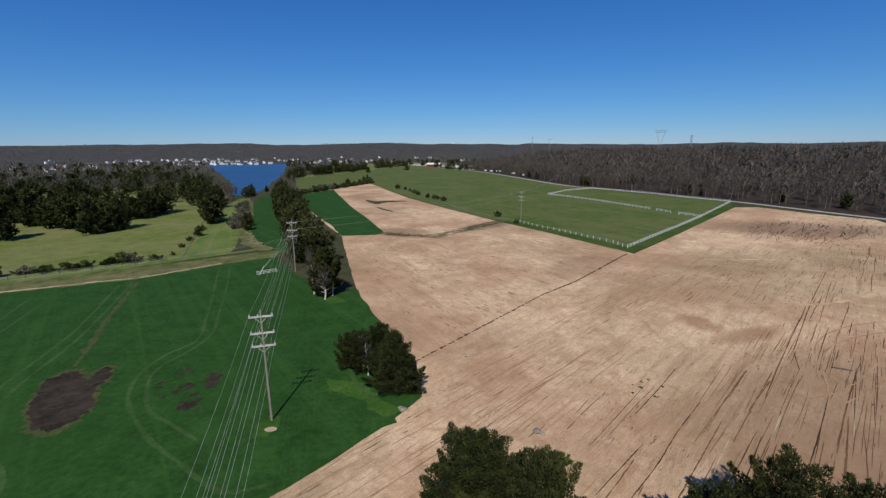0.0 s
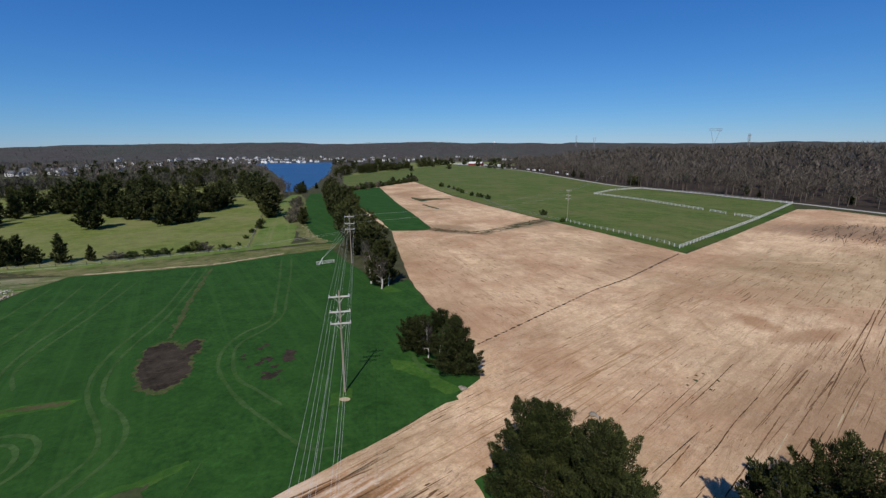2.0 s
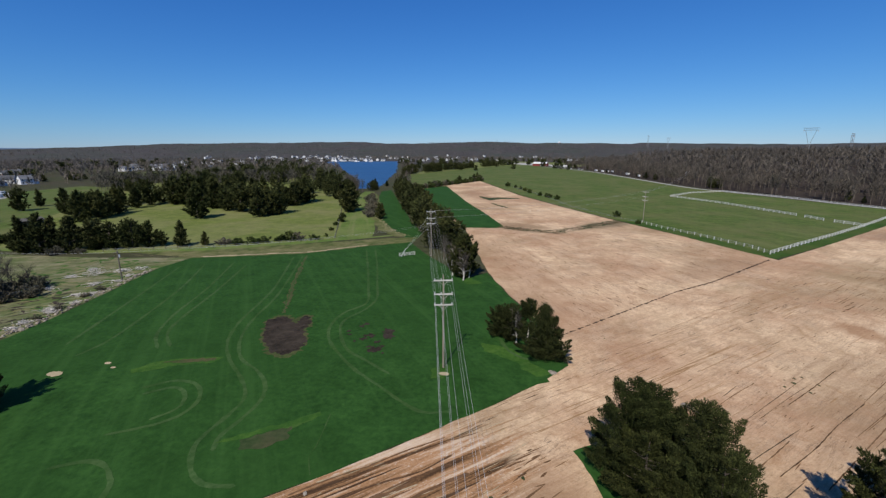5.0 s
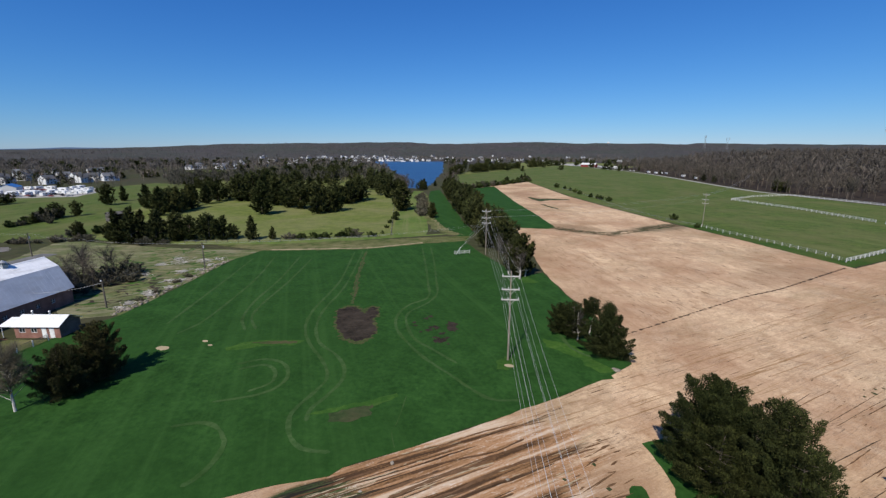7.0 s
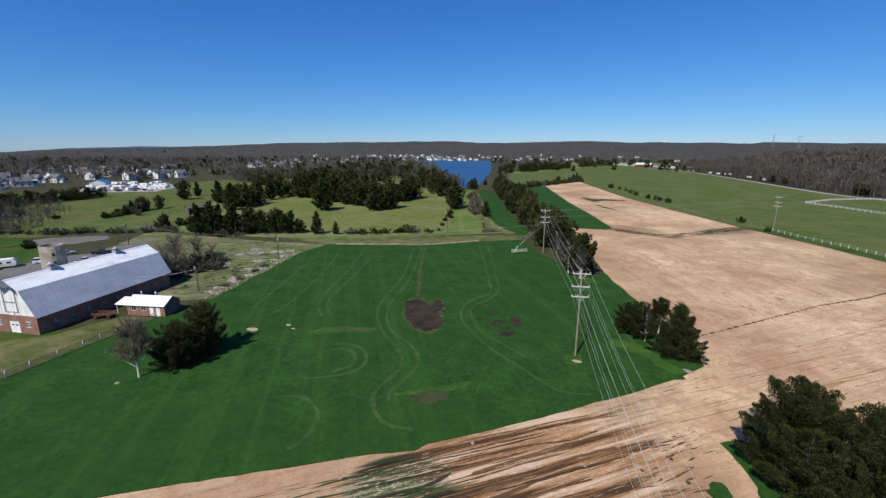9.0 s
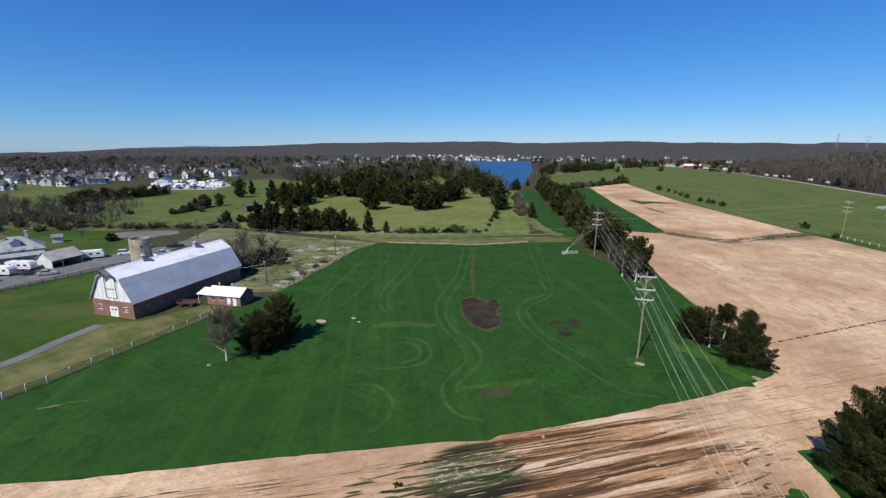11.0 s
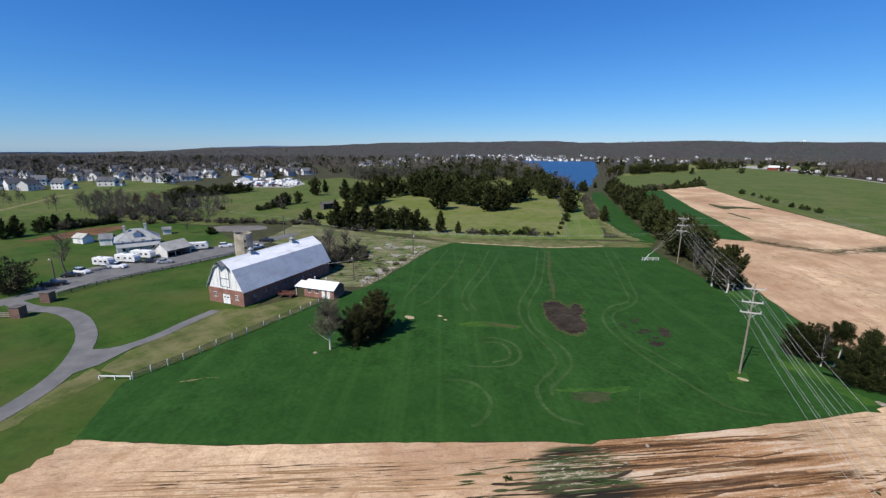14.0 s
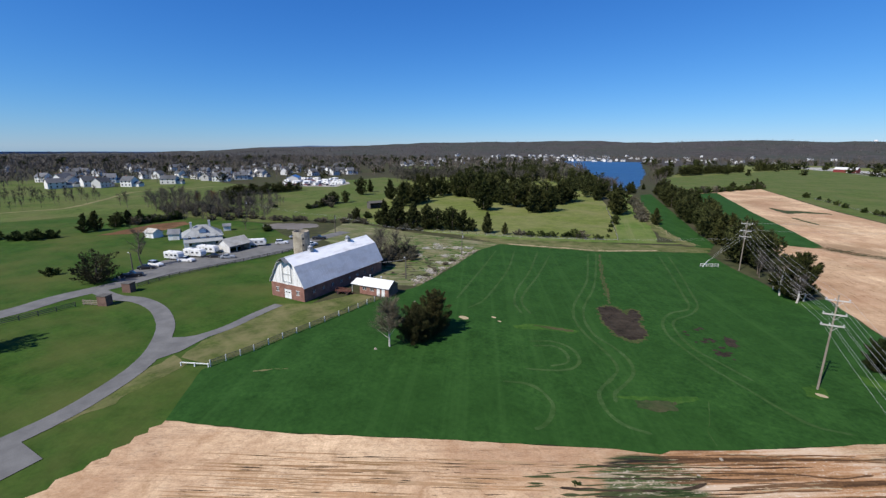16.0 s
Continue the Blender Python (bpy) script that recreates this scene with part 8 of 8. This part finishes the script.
HOUSES = [far_house(13, 9, 5.6, 9.0, M_FARWALL), far_house(11, 10, 5.8, 9.6, M_WHITE), far_house(15, 9, 5.4, 8.6, M_OLDWHITE)]


def at_bearing(a, d):
    a = radians(a)
    return -20 - d * math.sin(a), -30 + d * math.cos(a)


g = random.Random(31)
spots = [(-562, 26), (-548, 36), (-531, 43), (-528, 64), (-546, 12), (-551, 178), (-560, 160), (-540, 150), (-620, 233), (-653, 306), (-640, 280), (-600, 205), (-585, 220)]
for a0, a1, d0, d1, n in ((70, 92, 560, 900, 34), (55, 70, 620, 900, 22), (36, 46, 1050, 1500, 10), (44, 49, 900, 1120, 16), (22, 36, 1480, 1900, 34), (14, 24, 1500, 1800, 6)):
    for _ in range(n):
        spots.append(at_bearing(g.uniform(a0, a1), d0 + (d1 - d0) * g.random()))
HOUSES[0].matrix_world = pose(-575, 40, 0, 0, 0, 20)
HOUSES[1].matrix_world = pose(-590, 60, 0, 0, 0, 70)
HOUSES[2].matrix_world = pose(-536, 100, 0, 0, 0, 50)
for x, y in spots:
    copy_thing(HOUSES[g.randrange(3) if g.random() < 0.3 else g.randrange(2)], pose(x, y, max(0.0, land_height(x, y)), 0, 0, g.choice((10, 40, 75, 100, 130))))
# small houses up the far slope
cottage = empty("house")
bm = bmesh.new()
box(bm, 0, 0, -3, 14, 9, 8.5)
prism(bm, [(-4.5, 5.5), (4.5, 5.5), (0, 8.5)], -7, 7, lambda u, v, z: (u, v, z))
part("wall", bm, M_WHITE, cottage)
bm = bmesh.new()
for s in (-1, 1):
    prism(bm, [(0, 8.7), (s * 5, 5.3), (s * 5, 5.1), (0, 8.4)], -7.4, 7.4, lambda u, v, z: (u, v, z))
bmesh.ops.recalc_face_normals(bm, faces=bm.faces)
part("roof", bm, M_FARROOF, cottage)
for s in (-1, 1):
    bm = bmesh.new()
    box(bm, 0, s * 4.53, 1.5, 9.0, 0.06, 1.4)
    part("window", bm, M_GLASS, cottage)
tagged(cottage, "white house far up the wooded slope", "house", "houses on the far slope")
for k in range(70):
    a = g.uniform(12, 42) if k % 4 else g.uniform(-4, 14)
    x, y = at_bearing(a, 1540 + 420 * g.random() ** 1.6)
    place = pose(x, y, land_height(x, y), 0, 0, g.choice((10, 40, 75, 100)))
    if k:
        copy_thing(cottage, place)
    else:
        cottage.matrix_world = place
# storage lot of trailers and cars
small = empty("stored_trailer")
bm = bmesh.new()
box(bm, 0, 0, 0.5, 7.0, 2.4, 2.3)
soften(bm, 0.12, 2)
part("body", bm, M_WHITE, small)
for s in (-1, 1):
    bm = bmesh.new()
    box(bm, 0.4, s * 1.21, 1.5, 2.6, 0.04, 0.6)
    part("window", bm, M_GLASS, small)
    bm = bmesh.new()
    rod(bm, (0, s * 0.95, 0.35), (0, s * 1.2, 0.35), 0.35, n=10)
    part("wheel", bm, M_TYRE, small)
tagged(small, "white trailer parked in a storage lot", "trailer", "vehicles in the storage lot")
lot = scatter([(-440, 176), (-398, 206), (-420, 235), (-470, 262), (-520, 238), (-490, 205)], 6.2, 33, 80)
sheet("storage_lot", [(-440, 170), (-392, 205), (-418, 240), (-472, 268), (-530, 238), (-492, 200)], 0.03, M_GRAVEL, "gravel storage lot crowded with vehicles", "yard", 5, 2)
small.matrix_world = pose(-455, 210, 0.03, 0, 0, 30)
for k, (x, y) in enumerate(lot):
    if k % 5 > 1:
        copy_thing((C_WHITE, C_SILVER, C_BLACK, C_DARKPICK, C_RED)[k * 7 % 5], pose(x, y, 0.03, 0, 0, g.uniform(0, 180)))
    else:
        copy_thing(small, pose(x, y, 0.03, 0, 0, g.choice((20, 30, 110, 120)) + g.uniform(-8, 8)))
for x, y, a in ((78, 776, 110), (86, 772, 100), (92, 764, 100), (104, 690, 110), (70, 800, 110), (110, 640, 100)):
    copy_thing(small, pose(x + 8, y, 0.0, 0, 0, a))
for x, y in ((-10, 1040), (-2, 1046), (6, 1050), (24, 1010), (40, 900), (54, 880), (60, 872), (-60, 1130), (-70, 1140), (-40, 1130)):
    copy_thing((C_WHITE, C_SILVER)[int(x) % 2], pose(x, y, 0.05, 0, 0, g.uniform(0, 180)))


# ---- far towers ----
def pylon(x, y, z, h, turn, k=1.0):
    top = empty("transmission_tower")
    bm = bmesh.new()
    r = 0.35
    for s in (-1, 1):
        for t in (-1, 1):
            rod(bm, (s * 5, t * 4, 0), (s * 1.6, t * 1.6, h * 0.5), r, n=4)
            rod(bm, (s * 1.6, t * 1.6, h * 0.5), (s * 9, t * 1.2, h * 0.92), r * 0.8, n=4)
        for w in range(5):
            u, v = w / 5, (w + 1) / 5
            rod(bm, (s * (5 - 3.4 * u), -4 + 2.4 * u, h * 0.5 * u), (s * (5 - 3.4 * v), 4 - 2.4 * v, h * 0.5 * v), r * 0.5, n=4)
            rod(bm, (-s * (5 - 3.4 * u), -4 + 2.4 * u, h * 0.5 * u), (s * (5 - 3.4 * v), -4 + 2.4 * v, h * 0.5 * v), r * 0.5, n=4)
            rod(bm, (s * (1.6 + 7.4 * u), -1.5, h * (0.5 + 0.42 * u)), (s * (1.6 + 7.4 * v), 1.5, h * (0.5 + 0.42 * v)), r * 0.5, n=4)
    part("lattice", bm, M_TOWER, top)
    bm = bmesh.new()
    for zz in (0.92, 0.99):
        rod(bm, (-13, 0, h * zz), (13, 0, h * zz), r * 0.8, n=4)
    for w in range(-4, 5):
        rod(bm, (w * 3, 0, h * 0.92), (w * 3 + 1.5, 0, h * 0.99), r * 0.5, n=4)
    part("crossarm", bm, M_TOWER, top)
    for w in (-12, 0, 12):
        bm = bmesh.new()
        rod(bm, (w, 0, h * 0.92), (w, 0, h * 0.92 - 4), 0.3, n=6)
        part("insulator", bm, M_PORCELAIN, top)
    top.matrix_world = pose(x, y, z, 0, 0, turn) @ Matrix.Diagonal((k, k, 1, 1))
    return tagged(top, "tall grey steel lattice transmission tower above woods", "tower", "transmission towers")


pylon(483, 978, 20, 59, -26, 0.9)
pylon(555, 982, 20, 48, 50, 0.9)
pylon(516, 2538, 54, 62, 60, 1.0)
pylon(612, 2524, 48, 56, 30, 1.0)
tower = empty("water_tower")
bm = bmesh.new()
rod(bm, (0, 0, 0), (0, 0, 30), 3, 3, 12)
part("stem", bm, M_WHITE, tower)
bm = bmesh.new()
rod(bm, (0, 0, 30), (0, 0, 34), 3, 11, 20)
rod(bm, (0, 0, 34), (0, 0, 41), 11, 11, 20)
rod(bm, (0, 0, 41), (0, 0, 44), 11, 3, 20)
part("tank", bm, M_WHITE, tower)
tower.matrix_world = pose(64, 2880, 58, 0, 0, 0) @ Matrix.Diagonal((0.8, 0.8, 0.8, 1))
tagged(tower, "white water tower on the far skyline", "water tower")

# ridges beyond the last woods, distance haze put into their blue colour
for a0, a1, d, h in ((62, 100, 4700, 26), (44, 66, 4700, 44)):
    verts, faces = [], []
    n = 60
    for k in range(n + 1):
        a = radians(a0 + (a1 - a0) * k / n)
        x, y = -20 - d * math.sin(a), -30 + d * math.cos(a)
        edge = math.sin(math.pi * k / n) ** 0.5
        z = (-28 if a0 > 60 else 24) + h * edge * (0.75 + 0.25 * noise.noise(Vector((k * 0.13, h, 0))))
        verts += [(x, y, -260), (x, y, z), (x * 1.03, y * 1.03, z - 10)]
    for k in range(n):
        for i in range(2):
            faces.append((3 * k + i, 3 * k + 3 + i, 3 * k + 4 + i, 3 * k + 1 + i))
    tagged(mesh_ob("backdrop", verts, faces, M_RIDGE), "hazy blue mountain ridge at the horizon", "backdrop", kind="structure")

# ---- small things on the fields ----
# stones, clods and brush on the soil and in the yard
def stone_mesh(seed, flat=0.6):
    bm = bmesh.new()
    bmesh.ops.create_icosphere(bm, subdivisions=1, radius=0.5)
    for v in bm.verts:
        v.co *= 1 + 0.5 * noise.noise(v.co * 2.3 + Vector((seed, 0, 0)))
        v.co.z = v.co.z * flat + 0.18
    me = bpy.data.meshes.new("stone")
    bm.to_mesh(me)
    bm.free()
    me.materials.append(M_STONE)
    return me


STONES = [stone_mesh(k) for k in range(4)]
g = random.Random(5)
# the stones by the wheat corner stand in for a pale brush pile
for x, y, s in ((12.1, 49.3, 1.5), (12.7, 48.7, 0.9), (-33.2, 17.4, 0.5), (-18.6, 24.3, 0.5), (-31.8, 22.4, 0.6), (-6.4, 54.8, 0.8), (-6.0, 54.3, 1.3), (-86.8, 11.6, 0.9), (-100.4, 34.8, 0.7)):
    ob = new("stone", STONES[g.randrange(4)])
    ob.matrix_world = pose(x, y, 0.05, 0, 0, g.uniform(0, 360)) @ Matrix.Diagonal((s, s * 0.8, s * 0.5, 1))
    tagged(ob, "pale stone-shaped lump lying on the field", "stone", "field stones")
wall = empty("rubble_wall")
line = smooth_line([(-109.6, 44), (-110.6, 50), (-114.7, 63), (-120.4, 80), (-123.4, 89)], 40)
for k, p in enumerate(line):
    for _ in range(1):
        ob = new("stone", STONES[g.randrange(4)])
        ob.parent = wall
        s = g.uniform(0.4, 1.0)
        ob.matrix_local = pose(p.x - 0.7 + g.uniform(-0.8, 0.8), p.y + g.uniform(-0.8, 0.8), g.uniform(-0.05, 0.2), 0, 0, g.uniform(0, 360)) @ Matrix.Diagonal((s, s * g.uniform(0.6, 1), s * 0.8, 1))
tagged(wall, "tumbled low line of pale rubble along the wheat", "rubble", kind="")


def brush_pile(x, y, size, n, seed):
    q = random.Random(seed)
    bm = bmesh.new()
    for _ in range(n):
        a = Vector((q.gauss(0, size * 0.5), q.gauss(0, size * 0.4), q.uniform(0.02, 0.35 * size)))
        t = q.random() * math.tau
        b = a + Vector((math.cos(t), math.sin(t), q.uniform(-0.15, 0.2))) * q.uniform(0.4, 1.1) * size
        b.z = max(0.03, b.z)
        rod(bm, a, b, q.uniform(0.03, 0.08), 0.02, 4, False)
    ob = part("brush_pile", bm, M_PALEBARK)
    ob.matrix_world = pose(x, y, 0.02)
    tagged(ob, "pile of pale dead branches in the rough yard", "brush pile", "brush piles", kind="stuff")


for k, (x, y, s) in enumerate(((-136, 82, 2.6), (-131, 86, 2.2), (-139, 78, 1.8), (-121, 66, 1.6), (-117, 57, 1.6), (-126, 74, 1.8), (-113.5, 50, 1.4), (-134, 68, 1.6), (-115, 56, 1.2), (-112.6, 47, 1.1), (-119, 68, 1.4), (-122.6, 78, 1.3), (-128, 90, 1.6), (-141, 86, 1.4), (-125, 83, 1.2), (-116.6, 62, 1.1))):
    brush_pile(x, y, s, 46, 300 + k)


bm = bmesh.new()
rod(bm, (-1.3, 0, 0.12), (1.3, 0, 0.16), 0.13, 0.1, 8)
log = part("log", bm, M_DARKWOOD)
log.matrix_world = pose(66.5, 65.0, 0.05, 0, 0, -28)
tagged(log, "short dark log lying on the field", "log")
for x, y, s in ((13.6, 43.6, 0.5), (-43.2, 6.2, 0.18)):
    stand(BUSH, x, y, s, x * 40, 1.6)["group"] = "weed clumps on the soil"

# the first of each kind stands among its fellows
for ob, (x, y, s) in zip((*CEDARS, BUSH, BRUSH, *BARES, REDBARE), ((-262, 236, 1.1), (-210, 214, 1.2), (-236, 226, 1.15), (-252, 244, 1.0), (-270, 104, 1.4), (-218, 100, 1.5), (-300, 60, 0.7), (-322, 52, 0.75), (-344, 60, 0.7), (-336, 62, 0.9))):
    ob.matrix_world = pose(x, y, 0) @ Matrix.Diagonal((s, s, s, 1))
